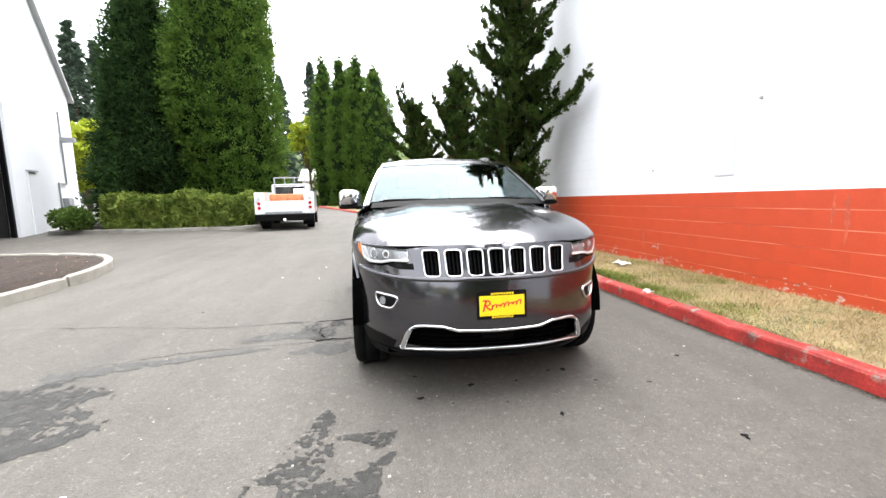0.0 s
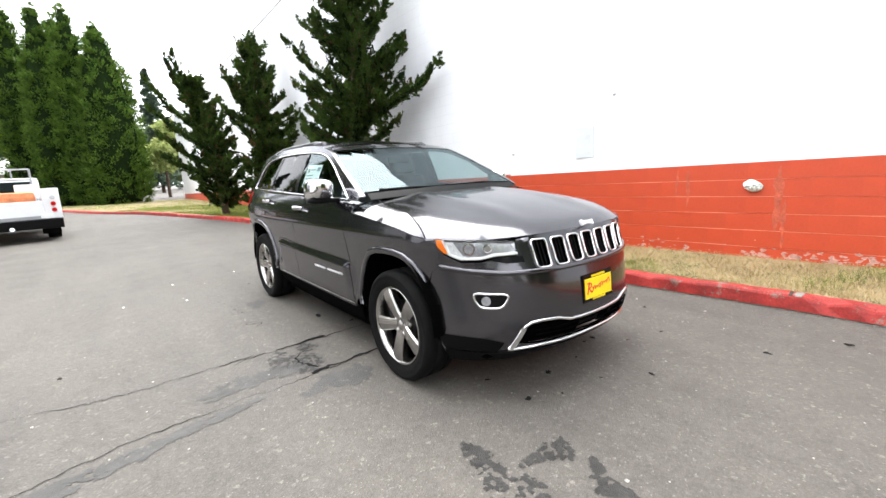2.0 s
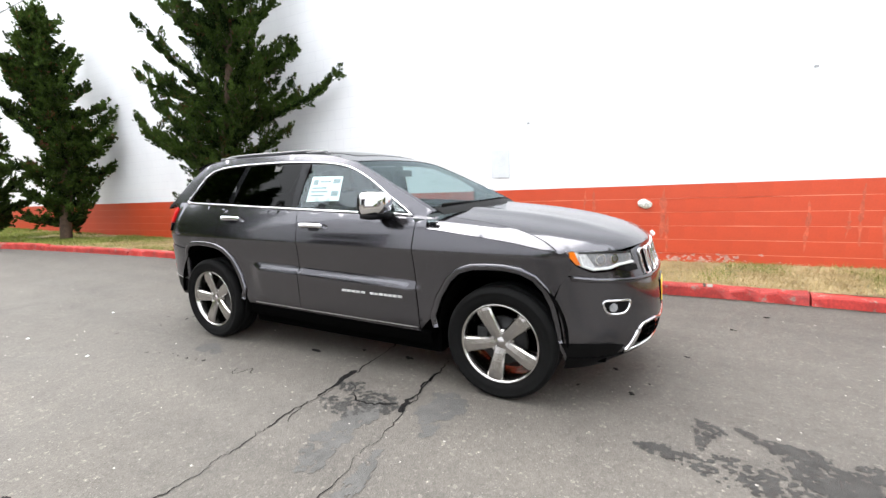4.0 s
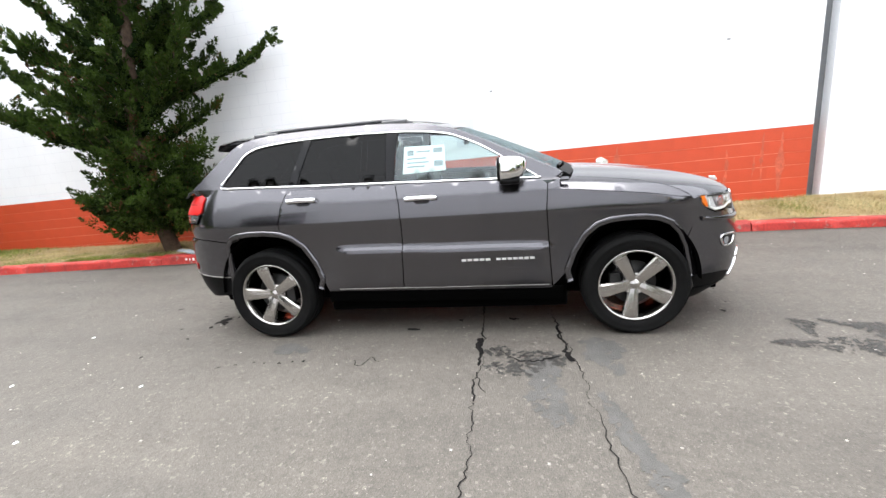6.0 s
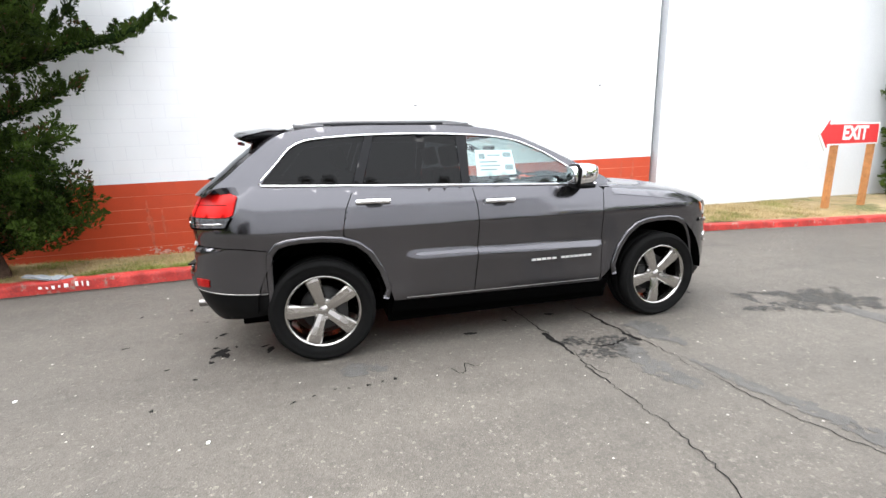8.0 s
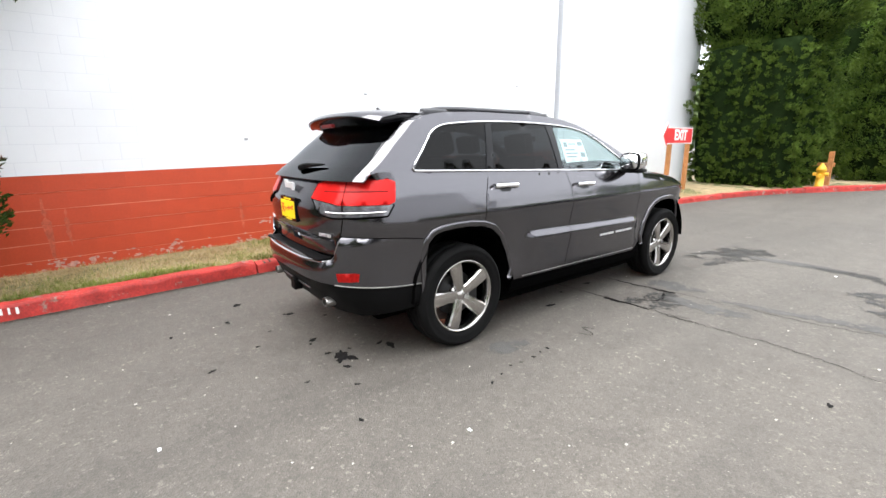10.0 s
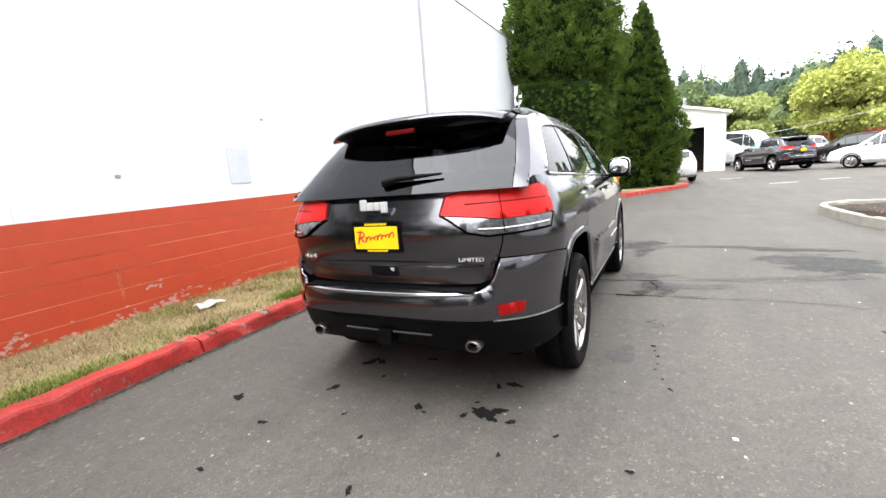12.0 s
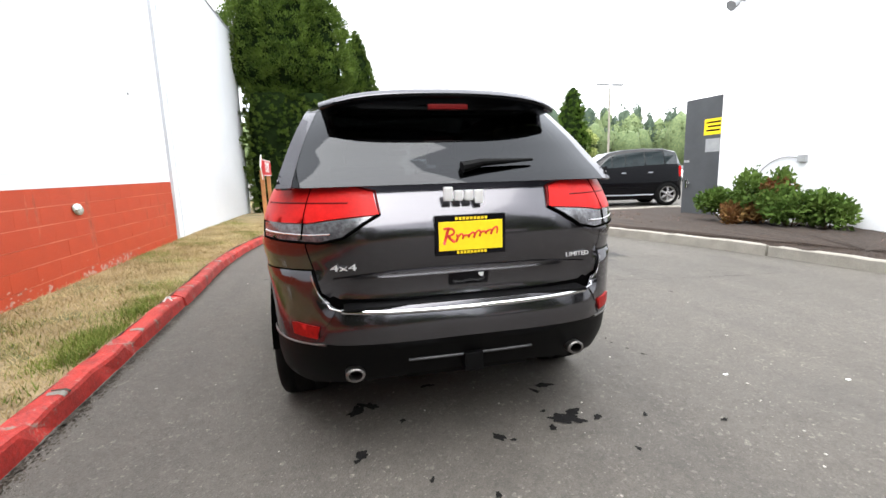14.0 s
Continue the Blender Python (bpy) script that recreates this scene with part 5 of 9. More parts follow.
def build_suv():
    car = thing("sport_utility_vehicle", pose(0, 0, 0), "dark granite-grey sport utility vehicle with chrome trim on the asphalt", "car")
    R, L = hull(-1), hull(1)
    # near-black shell coloured as shade, so that the shut lines read as gaps
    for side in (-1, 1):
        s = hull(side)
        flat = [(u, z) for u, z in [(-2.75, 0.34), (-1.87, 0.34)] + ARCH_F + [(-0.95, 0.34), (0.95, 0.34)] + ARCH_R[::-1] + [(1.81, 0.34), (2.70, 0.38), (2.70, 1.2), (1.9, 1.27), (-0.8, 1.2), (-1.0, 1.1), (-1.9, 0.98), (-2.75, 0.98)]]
        panel("inner_shell", flat, s, M_SHADELINER, car, "near-black shell standing in for shade in the shut lines", step=0.09, flip=side < 0, skirt=0, lift=-0.045)
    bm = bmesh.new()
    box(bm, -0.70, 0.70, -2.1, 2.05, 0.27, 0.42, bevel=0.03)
    # tray between the axles, low and wide to block light under the car
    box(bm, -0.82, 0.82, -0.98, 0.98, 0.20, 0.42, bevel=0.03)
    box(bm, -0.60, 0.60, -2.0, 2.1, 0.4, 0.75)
    part("underbody", bm, M_SHADELINER, car, "black underbody, lowered and widened to block light below the car")
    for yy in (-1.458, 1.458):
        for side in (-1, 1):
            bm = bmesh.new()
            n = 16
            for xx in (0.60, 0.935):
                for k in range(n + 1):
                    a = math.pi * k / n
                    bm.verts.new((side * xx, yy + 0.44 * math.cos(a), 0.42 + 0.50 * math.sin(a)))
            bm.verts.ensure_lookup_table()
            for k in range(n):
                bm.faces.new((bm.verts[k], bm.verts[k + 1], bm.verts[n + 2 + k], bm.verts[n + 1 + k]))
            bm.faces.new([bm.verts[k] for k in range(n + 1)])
            part("wheel_housing", bm, M_SHADELINER, car, "black wheel housing")
            build_wheel(car, side * 0.812, yy, side)

    g = 0.0035
    for side in (-1, 1):
        s, fl = hull(side), side < 0
        # front wing
        us = np.linspace(-1.93, -0.93, 12)
        top = [(float(u), shoulder(float(u)) - 0.004) for u in us]
        wing = [(-1.93, 0.92), *top, (-0.93, 1.20), (-0.845 - g, 1.175), (-0.83 - g, 1.0), (-0.845 - g, 0.67), (-0.86 - g, 0.40)] + [(u, z) for u, z in ARCH_F[::-1] if u > -1.79 and z > 0.4] + [(-1.80, 0.72), (-1.84, 0.80), (-1.90, 0.86)]
        panel("front_wing", wing, s, M_PAINT, car, "metallic grey front wing", flip=fl)
        # doors
        fd = [(-0.845 + g, 1.175), (-0.80, 1.205), (0.295 - g, 1.238), (0.27 - g, 1.1), (0.262 - g, 0.95), (0.272 - g, 0.75), (0.295 - g, 0.46), (0.295 - g, 0.40), (-0.86 + g, 0.385), (-0.845 + g, 0.67), (-0.83 + g, 1.0)]
        door = panel("front_door", fd, s, M_PAINT, car, "metallic grey front door", flip=fl, step=0.024)
        rd = [(0.295 + g, 1.238), (1.12, 1.262), (1.20, 1.225), (1.25 - g, 1.12), (1.275 - g, 1.0), (1.28 - g, 0.915), (1.18, 0.88), (1.10 - g, 0.81), (1.02 - g, 0.67), (0.97 - g, 0.52), (0.94 - g, 0.41), (0.295 + g, 0.40), (0.295 + g, 0.46), (0.272 + g, 0.75), (0.262 + g, 0.95), (0.27 + g, 1.1)]
        back_door = panel("rear_door", rd, s, M_PAINT, car, "metallic grey rear door", flip=fl, step=0.024)
        for d, y0 in ((door, 0.215), (back_door, 1.18)):
            zz = 1.122 if d is door else 1.160
            trim("handle", [(y0 - 0.245, zz), (y0 - 0.225, zz + 0.001), (y0 - 0.12, zz + 0.004), (y0 - 0.02, zz + 0.003), (y0, zz + 0.002)], lambda u, z, s=s: s(u, z), 0.036, 0.034, M_CHROME, d, "chrome door handle", flip=fl)
            cup = rounded([(y0 - 0.19, zz - 0.035), (y0 - 0.07, zz - 0.035), (y0 - 0.06, zz + 0.03), (y0 - 0.19, zz + 0.03)], 0.03)
            panel("handle_cup", cup, s, M_GLOSSBLACK, d, "", flip=fl, step=0.03, lift=0.0015, skirt=0.001)
        # rear quarter
        qp = [(1.20 + 2 * g, 1.225), (1.12, 1.268), (2.12, 1.31), (U1 - tail_w(-0.70) - 0.007, 1.27), (U1 - tail_w(-0.69) - 0.007, 1.0), (U1 - tail_w(-0.672) - 0.007, 0.90), (2.20, 0.895), (1.95, 0.885), (1.80, 0.865)] + ARCH_R[2:8] + [(1.28 + g, 0.92), (1.275 + g, 1.0), (1.25 + g, 1.12)]
        panel("rear_quarter", qp, s, M_PAINT, car, "metallic grey rear quarter panel", flip=fl)
        # sill, its near-black colour standing in for the shade below the doors
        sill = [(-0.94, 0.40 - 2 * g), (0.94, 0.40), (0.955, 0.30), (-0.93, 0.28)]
        panel("sill", sill, s, M_SHADELINER, car, "sill panel coloured near black as underside shade", flip=fl, lift=-0.004)
        trim("sill_strip", [(-0.84, 0.412), (0.0, 0.418), (0.84, 0.425)], s, 0.006, 0.004, M_DISC, car, "thin chrome strip along the sill", flip=fl)
        # arch lips
        trim("arch_moulding", [(-0.99, 0.44), *[(u + 0.0, z) for u, z in ARCH_F[::-1][1:-1]], (-1.845, 0.44)], s, 0.046, 0.016, M_PAINT, car, "flared wheel-arch lip", flip=fl)
        trim("arch_moulding", [(1.00, 0.44), *ARCH_R[::-1][1:-1], (1.80, 0.44)], s, 0.046, 0.016, M_PAINT, car, "flared wheel-arch lip", flip=fl)
        # model lettering along the door, as plain bars
        for k, (a, b) in enumerate([(-0.185 - 0.046 * i, -0.185 - 0.046 * i - 0.036) for i in range(5)] + [(-0.45 - 0.0415 * i, -0.45 - 0.0415 * i - 0.033) for i in range(7)]):
            a0, b0 = a, max(b, -0.745)
            panel("badge_bar", [(b0, 0.628), (a0, 0.628), (a0, 0.645), (b0, 0.645)], s, M_BADGE, door, "", flip=fl, step=0.03, lift=0.004, skirt=0.004)

        # glasshouse flank
        c = cabin(side)
        zo = lambda y: float(roof_line(y))
        out = [(float(y), zo(y)) for y in np.r_[np.linspace(-0.95, 2.15, 48)]] + [(2.15, float(belt(2.15)) - 0.03)] + [(float(y), float(belt(y)) - 0.008) for y in np.linspace(2.05, -0.9, 24)]
        dlo = [(-0.775, 1.228), (-0.72, 1.268), (-0.55, 1.368), (-0.34, 1.492), (-0.12, 1.582), (0.06, 1.612), (0.30, 1.630), (0.70, 1.640), (1.05, 1.635), (1.40, 1.612), (1.52, 1.592), (1.60, 1.548), (1.70, 1.43), (1.785, 1.335), (1.80, 1.312)]
        dlo = dlo + [(float(y), float(belt(y)) + 0.008) for y in np.linspace(1.70, -0.70, 20)]
        panel("cabin_side", out, c, M_PAINT, car, "metallic grey pillars and roof edge", flip=fl, holes=[dlo], step=0.05, skirt=0.003)
        b = lambda y: float(belt(y)) + 0.004
        top = smooth_curve([(-0.775, 1.225), (-0.55, 1.366), (-0.34, 1.490), (-0.12, 1.580), (0.06, 1.610), (0.30, 1.628), (0.70, 1.638), (1.05, 1.633), (1.40, 1.610), (1.52, 1.590), (1.60, 1.546), (1.80, 1.31)])
        t = lambda y: float(top(y))
        fw = [(-0.775, 1.225)] + [(float(y), t(y)) for y in np.linspace(-0.70, 0.275, 14)] + [(0.305, b(0.3)), (-0.70, b(-0.7))]
        panel("door_glass", fw, c, M_GLASS, door, "clear side window", flip=fl, lift=-0.006, skirt=0.003, step=0.08)
        rw = [(0.375, t(0.37))] + [(float(y), t(y)) for y in np.linspace(0.5, 1.0, 6)] + [(1.115, b(1.1)), (0.375, b(0.37))]
        panel("door_glass", rw, c, M_TINT, back_door, "dark privacy glass", flip=fl, lift=-0.006, skirt=0.003, step=0.08)
        qw = [(1.075, t(1.07))] + [(float(y), t(y)) for y in np.linspace(1.2, 1.55, 6)] + [(1.60, 1.545), (1.70, 1.428), (1.785, 1.332), (1.80, b(1.8)), (1.195, b(1.2))]
        panel("quarter_glass", qw, c, M_TINT, car, "dark privacy glass", flip=fl, lift=-0.006, skirt=0.003, step=0.08)
        panel("door_pillar", [(0.28, t(0.28) + 0.002), (0.37, t(0.37) + 0.002), (0.37, b(0.37)), (0.31, b(0.31))], c, M_GLOSSBLACK, car, "gloss black pillar", flip=fl, lift=-0.002, skirt=0.01)
        panel("door_pillar", [(1.005, t(1.0) + 0.002), (1.07, t(1.07) + 0.002), (1.19, b(1.19)), (1.12, b(1.12))], c, M_GLOSSBLACK, car, "gloss black pillar", flip=fl, lift=-0.002, skirt=0.01)
        trim("window_surround", [dlo[0], *[(float(y), t(y) + 0.006) for y in np.linspace(-0.72, 1.5, 40)], (1.56, 1.578), (1.61, 1.545), (1.71, 1.43), (1.80, 1.335)], c, 0.012, 0.009, M_CHROME, car, "chrome window surround", flip=fl)
        trim("belt_strip", [(1.815, 1.318)] + [(float(y), float(belt(y)) - 0.002) for y in np.linspace(1.80, -0.80, 30)], c, 0.014, 0.012, M_CHROME, car, "chrome strip below the windows", flip=fl)
        # roof rail
        rail = []
        for y, h in ((1.60, 0.0), (1.52, 0.03), (1.40, 0.042), (1.1, 0.034), (0.7, 0.034), (0.45, 0.040), (0.34, 0.038), (0.25, 0.02), (0.18, 0.0)):
            z = float(roof_line(y))
            rail.append((side * (float(cabin_width(y, z)) - 0.085), y, z + h * 0.6 + 0.004))
        bm = bmesh.new()
        pts = resample_3d(rail, 0.06)
        tube(bm, pts, [0.017] * len(pts), 10)
        rail_ob = part("roof_rail", bm, M_GREYMETAL_DARK, car, "dark grey roof rail", smooth=True)
        for y in (1.46, 0.33):
            z = float(roof_line(y))
            xx = side * (float(cabin_width(y, z)) - 0.085)
            part("rail_foot", boxed(xx - 0.025, xx + 0.025, y - 0.11, y + 0.11, z - 0.01, z + 0.032, bevel=0.015), M_GREYMETAL_DARK, rail_ob, smooth=True)
        # shelf between the body side and the windows
        ys = np.linspace(-1.0, 2.12, 60)
        lo = s(ys, np.minimum(belt(ys) - 0.02, 1.232))
        hi = c(ys, belt(ys) - 0.004)
        lo[:, 0] *= 0.997
        n_ = len(ys)
        mesh_object("belt_shelf", np.concatenate([lo, hi]), [(k, k + 1, n_ + k + 1, n_ + k)[:: side] for k in range(n_ - 1)], M_PAINT, car, "metallic grey shoulder under the windows")
        # mirror
        build_mirror(car, side)
        # lamps
        head = [(-1.895, 1.018), (-2.0, 1.022), (-2.2, 1.012), (-2.41, 0.992), (-2.425, 0.905), (-2.27, 0.902), (-2.19, 0.885), (-2.06, 0.885), (-1.965, 0.925)]
        hl = panel("headlight", head, s, M_LENS, car, "clear headlamp with chrome reflector", flip=fl, lift=0.004, skirt=0.03)
        panel("reflector", [(-1.93, 1.012), (-2.2, 1.004), (-2.405, 0.986), (-2.418, 0.912), (-2.27, 0.910), (-2.19, 0.893), (-2.07, 0.893), (-1.975, 0.93)], s, M_REFLECTOR, hl, "bright chrome reflector bowl", flip=fl, lift=-0.006, skirt=0.02)
        panel("turn_lamp", [(-1.90, 1.012), (-1.965, 1.012), (-1.995, 0.93), (-1.968, 0.93)], s, M_AMBER, hl, "amber turn lamp", flip=fl, lift=-0.002, skirt=0.02)
        panel("inner_bezel", [(-2.045, 0.996), (-2.20, 0.992), (-2.385, 0.976), (-2.40, 0.935), (-2.27, 0.928), (-2.19, 0.912), (-2.09, 0.915)], s, M_LAMPDARK, hl, "smoky inner bezel", flip=fl, lift=-0.003, skirt=0.004)
        for u0, rr in ((-2.135, 0.036), (-2.245, 0.026)):
            at_ = np.array([[u0, 0.956]])
            c0 = s(at_[:, 0], at_[:, 1])[0]
            n0 = normals_on(s, at_)[0] * (-1 if fl else 1)
            bm = bmesh.new()
            rod(bm, Vector(c0 - n0 * 0.02), Vector(c0 + n0 * 0.0005), rr, rr * 1.02, 24)
            ring_ob = part("projector_ring", bm, M_CHROME, hl, "chrome projector ring")
            bm = bmesh.new()
            rod(bm, Vector(c0 - n0 * 0.01), Vector(c0 + n0 * 0.0022), rr * 0.78, rr * 0.7, 20)
            part("projector", bm, M_LAMPDARK if rr > 0.03 else M_DISC, ring_ob, "round projector lens")
        trim("daytime_strip", [(-1.995, 0.985), (-2.005, 0.925), (-2.07, 0.900), (-2.19, 0.901), (-2.27, 0.917), (-2.405, 0.921)], s, 0.014, 0.003, M_WHITEPLATE, hl, "white light guide along the lower edge", flip=fl)
        trim("lamp_brow", [(-1.99, 1.006), (-2.2, 0.998), (-2.40, 0.982)], s, 0.012, 0.002, M_BRAKE, hl, "dark brow line in the lamp", flip=fl)
        panel("headlight_surround", [(-1.903, 0.99), (-1.934, 0.921), (-1.904, 0.866), (-1.955, 0.860), (-2.078, 0.836), (-2.3, 0.818), (-2.45, 0.815), (-2.455, 0.99), (-2.432, 0.995), (-2.432, 0.898), (-2.27, 0.895), (-2.19, 0.878), (-2.06, 0.878), (-1.968, 0.92)], s, M_PAINT, car, "grey panel under the headlamp", flip=fl, lift=0.0, step=0.035)
        panel("lamp_corner", [(-2.428, 0.904), (-2.30, 0.902), (-2.27, 0.90), (-2.24, 0.888), (-2.33, 0.866), (-2.43, 0.866)], s, M_BLACK, car, "", flip=fl, lift=0.003, skirt=0.003, step=0.04)
        fog = rounded([(-2.09, 0.700), (-2.31, 0.690), (-2.26, 0.608), (-2.125, 0.612)], 0.04)
        trim("fog_lamp_ring", fog, s, 0.015, 0.010, M_CHROME, car, "chrome ring round the fog lamp", flip=fl, closed=True)
        fp = panel("fog_lamp", fog, s, M_BLACK, car, "recessed dark fog lamp", flip=fl, lift=0.002, skirt=0.002, step=0.05)
        ctr = s(np.array([-2.17]), np.array([0.652]))[0]
        nn = normals_on(s, np.array([[-2.17, 0.652]]))[0] * (-1 if fl else 1)
        bm = bmesh.new()
        rod(bm, Vector(ctr - nn * 0.01), Vector(ctr + nn * 0.006), 0.030, 0.028, 16)
        part("fog_lens", bm, M_LAMPDARK, fp)

    # ---- front end ----
    W = lambda x, z=0.9: nose_w(x, z)
    wa = U0 * -1 - 1.795
    edge = [(0.0, 0.805), (0.25, 0.806), (0.5, 0.812), (0.72, 0.828), (0.85, 0.852), (0.90, 0.858), (0.955, 0.80), (0.985, 0.72), (wa, 0.66), (wa - 0.03, 0.42), (wa - 0.10, 0.30), (0.55, 0.27), (0.0, 0.262)]
    ring = edge + [(-w, z) for w, z in edge[::-1] if w > 0]
    low = [(W(0.60), 0.385), (W(0.55), 0.490), (W(0.50), 0.512), (W(0.36), 0.512), (W(0.26), 0.488), (0.0, 0.482)]
    lower = [(w, z) for w, z in low] + [(-w, z) for w, z in low[::-1][1:]] + [(-W(0.50), 0.374), (0, 0.374), (W(0.50), 0.374)]
    panel("front_bumper", ring, nose_hull, M_PAINT, car, "metallic grey front bumper", holes=[lower], step=0.045)
    panel("lower_grille", [(w * 0.995, z) for w, z in lower], nose_hull, M_BLACK, car, "black lower air intake", lift=-0.05, skirt=0, step=0.07)
    for z in (0.40, 0.43, 0.46):
        trim("grille_bar", [(-W(0.5), z), (-W(0.2), z), (0, z), (W(0.2), z), (W(0.5), z)], nose_hull, 0.008, 0.004, M_SHADELINER, car)
    half = [(0.638, 0.342), (0.595, 0.43), (0.565, 0.492), (0.53, 0.514), (0.47, 0.520), (0.36, 0.517), (0.27, 0.492), (0.0, 0.485)]
    frame_line = [(W(x), z) for x, z in half] + [(-W(x), z) for x, z in half[::-1][1:]] + [(-W(0.45), 0.358), (0, 0.360), (W(0.45), 0.358)]
    trim("lower_chrome", frame_line, nose_hull, 0.017, 0.010, M_CHROME, car, "chrome frame of the lower intake", closed=True)
    for sg in (-1, 1):
        trim("intake_end", [(sg * W(x), z) for x, z in ((0.632, 0.350), (0.60, 0.42), (0.568, 0.485))], nose_hull, 0.034, 0.013, M_CHROME, car, "broad chrome end of the intake frame", flip=False)
        panel("lower_corner", [(sg * W(0.69), 0.335), (sg * W(0.665), 0.395), (sg * W(0.74), 0.42), (sg * W(0.83), 0.43), (sg * (wa - 0.05), 0.43), (sg * (wa - 0.10), 0.335)], nose_hull, M_BLACK, car, "black lower bumper corner", lift=0.004, skirt=0.004, step=0.05)
    panel("chin", [(-0.9, 0.325), (0.0, 0.318), (0.9, 0.325), (0.86, 0.235), (0, 0.225), (-0.86, 0.235)], nose_hull, M_BLACK, car, "black chin spoiler", lift=0.006)
    # grille panel with seven framed slots
    gp = [(0, 0.812), (0.25, 0.813), (0.5, 0.82), (W(0.565), 0.835), (W(0.54), 0.995), (0.25, 1.012), (0, 1.018)]
    gp = gp + [(-w, z) for w, z in gp[::-1] if w > 0]
    slots = []
    for k in range(7):
        xm = (k - 3) * 0.1355
        q = []
        for x, z in ((xm - 0.047, 0.825), (xm + 0.047, 0.825), (xm + 0.050, 0.985), (xm - 0.050, 0.985)):
            q.append((math.copysign(W(x), x), z))
        slots.append(rounded(q, 0.02))
    panel("grille", gp, nose_hull, M_PAINT, car, "grey grille surround", holes=slots, step=0.05)
    for q in slots:
        trim("grille_ring", q, nose_hull, 0.0125, 0.012, M_CHROME, car, "chrome slot frame", closed=True)
        ws = [w for w, _ in q]
        a, b = min(ws), max(ws)
        slot = panel("grille_slot", [(a, 0.825), (b, 0.825), (b, 0.985), (a, 0.985)], nose_hull, M_SHADELINER, car, "black slot mesh", lift=-0.03, skirt=0)
        for t in (0.25, 0.5, 0.75):
            trim("mesh_bar", [(a + (b - a) * t, 0.828), (a + (b - a) * t, 0.982)], nose_hull, 0.010, -0.008, M_BLACK, slot)
    trim("wing_strip", [(-0.88, 0.85), (-0.72, 0.832), (-0.5, 0.813), (0, 0.806), (0.5, 0.813), (0.72, 0.832), (0.88, 0.85)], nose_hull, 0.030, 0.015, M_PAINT, car, "raised lip below the grille")
    # hood
    hb = []
    for x in np.linspace(-0.90, 0.90, 25):
        w = math.copysign(nose_w(float(x), 1.0), x) if abs(x) > 1e-6 else 0.0
        p = nose_hull(np.array([w]), np.array([1.005]))[0]
        hb.append((float(p[0]), float(p[1]) + 0.004))
    hb = [q for q in hb if q[1] < -1.70]
    hp = hb + [(0.80, -1.5), (0.765, -1.25), (0.735, -1.05), (0.70, -0.96), (0.4, -1.02), (0, -1.045), (-0.4, -1.02), (-0.70, -0.96), (-0.735, -1.05), (-0.765, -1.25), (-0.80, -1.5)]
    panel("hood", hp, hood, M_PAINT, car, "metallic grey bonnet with faint twin bulges", step=0.045)
    for side in (-1, 1):
        ts = [(side * 0.806, -1.5), (side * 0.771, -1.25), (side * 0.741, -1.05), (side * 0.71, -0.95), (side * 0.84, -0.90)]
        outer = []
        for u in np.linspace(-0.93, -1.93, 12):
            p = hull(1)(np.array([u]), np.array([shoulder(u)]))[0]
            outer.append((side * float(p[0]) * 0.998, float(p[1])))
        inner = [(side * (abs(x) + 0.006), y) for x, y in hb if x * side > 0 and y > -1.93]
        inner = sorted(inner, key=lambda q: q[1])
        poly = outer + inner + ts
        panel("wing_top", poly, hood, M_PAINT, car, "metallic grey wing top", step=0.05, flip=False)
    ob = bmesh.new()
    lean = Matrix.Translation((0, -2.31, 1.046)) @ pose(0, 0, 0, -35) @ Matrix.Translation((0, 2.31, -1.046))
    for x0, x1, z0, z1 in ((-0.062, -0.036, 1.026, 1.064), (-0.030, -0.004, 1.030, 1.056), (0.002, 0.028, 1.030, 1.056), (0.034, 0.060, 1.022, 1.056)):
        box(ob, x0, x1, -2.317, -2.302, z0, z1, bevel=0.005, m=lean)
    part("nose_badge", ob, M_BADGE, car, "small chrome badge on the bonnet edge")
    # screen, roof, tail glass
    sp = [(-0.95, -0.90), (-0.95, -0.15), (0.95, -0.15), (0.95, -0.90)]
    panel("windscreen", sp, screen, M_SCREEN, car, "large clear windscreen", step=0.07, lift=-0.004, skirt=0.004)
    for a, b in ((-1.0, -0.955), (0.955, 1.0)):
        panel("screen_pillar", [(a, -0.95), (b, -0.95), (b, -0.13), (a, -0.13)], screen, M_PAINT, car, "", step=0.05)
    panel("screen_header", [(-0.93, -0.15), (0.93, -0.15), (0.93, -0.118), (-0.93, -0.118)], screen, M_PAINT, car, "", step=0.05)
    panel("cowl", [(-0.93, -1.0), (0.93, -1.0), (0.93, -0.90), (-0.93, -0.90)], lambda s, y: screen(s, np.maximum(y, -0.975)) + np.stack([0 * s, -0.02 + 0 * s, -0.012 + 0 * s], -1), M_BLACK, car, "black cowl under the windscreen", step=0.05)
    panel("roof_skin", [(-1.0, -0.12), (1.0, -0.12), (1.0, 1.70), (-1.0, 1.70)], roof, M_PAINT, car, "metallic grey roof", step=0.06)
    panel("sunroof", rounded([(-0.72, 0.0), (0.72, 0.0), (0.72, 0.85), (-0.72, 0.85)], 0.05), roof, M_GLOSSBLACK, car, "dark glass sunroof panel", step=0.08, lift=0.003, skirt=0.003)
    for x0, y0, turn in ((-0.38, -1.0, 6), (0.30, -1.015, -2)):
        bm = bmesh.new()
        pts = [(x0 + 0.29, y0 + 0.03, 1.272), (x0 + 0.05, y0 + 0.005, 1.285), (x0 - 0.30, y0 + 0.06, 1.282)]
        for p, q in zip(pts, pts[1:]):
            rod(bm, p, q, 0.011, sides=8)
        part("wiper", bm, M_BLACK, car, "black wiper arm and blade")
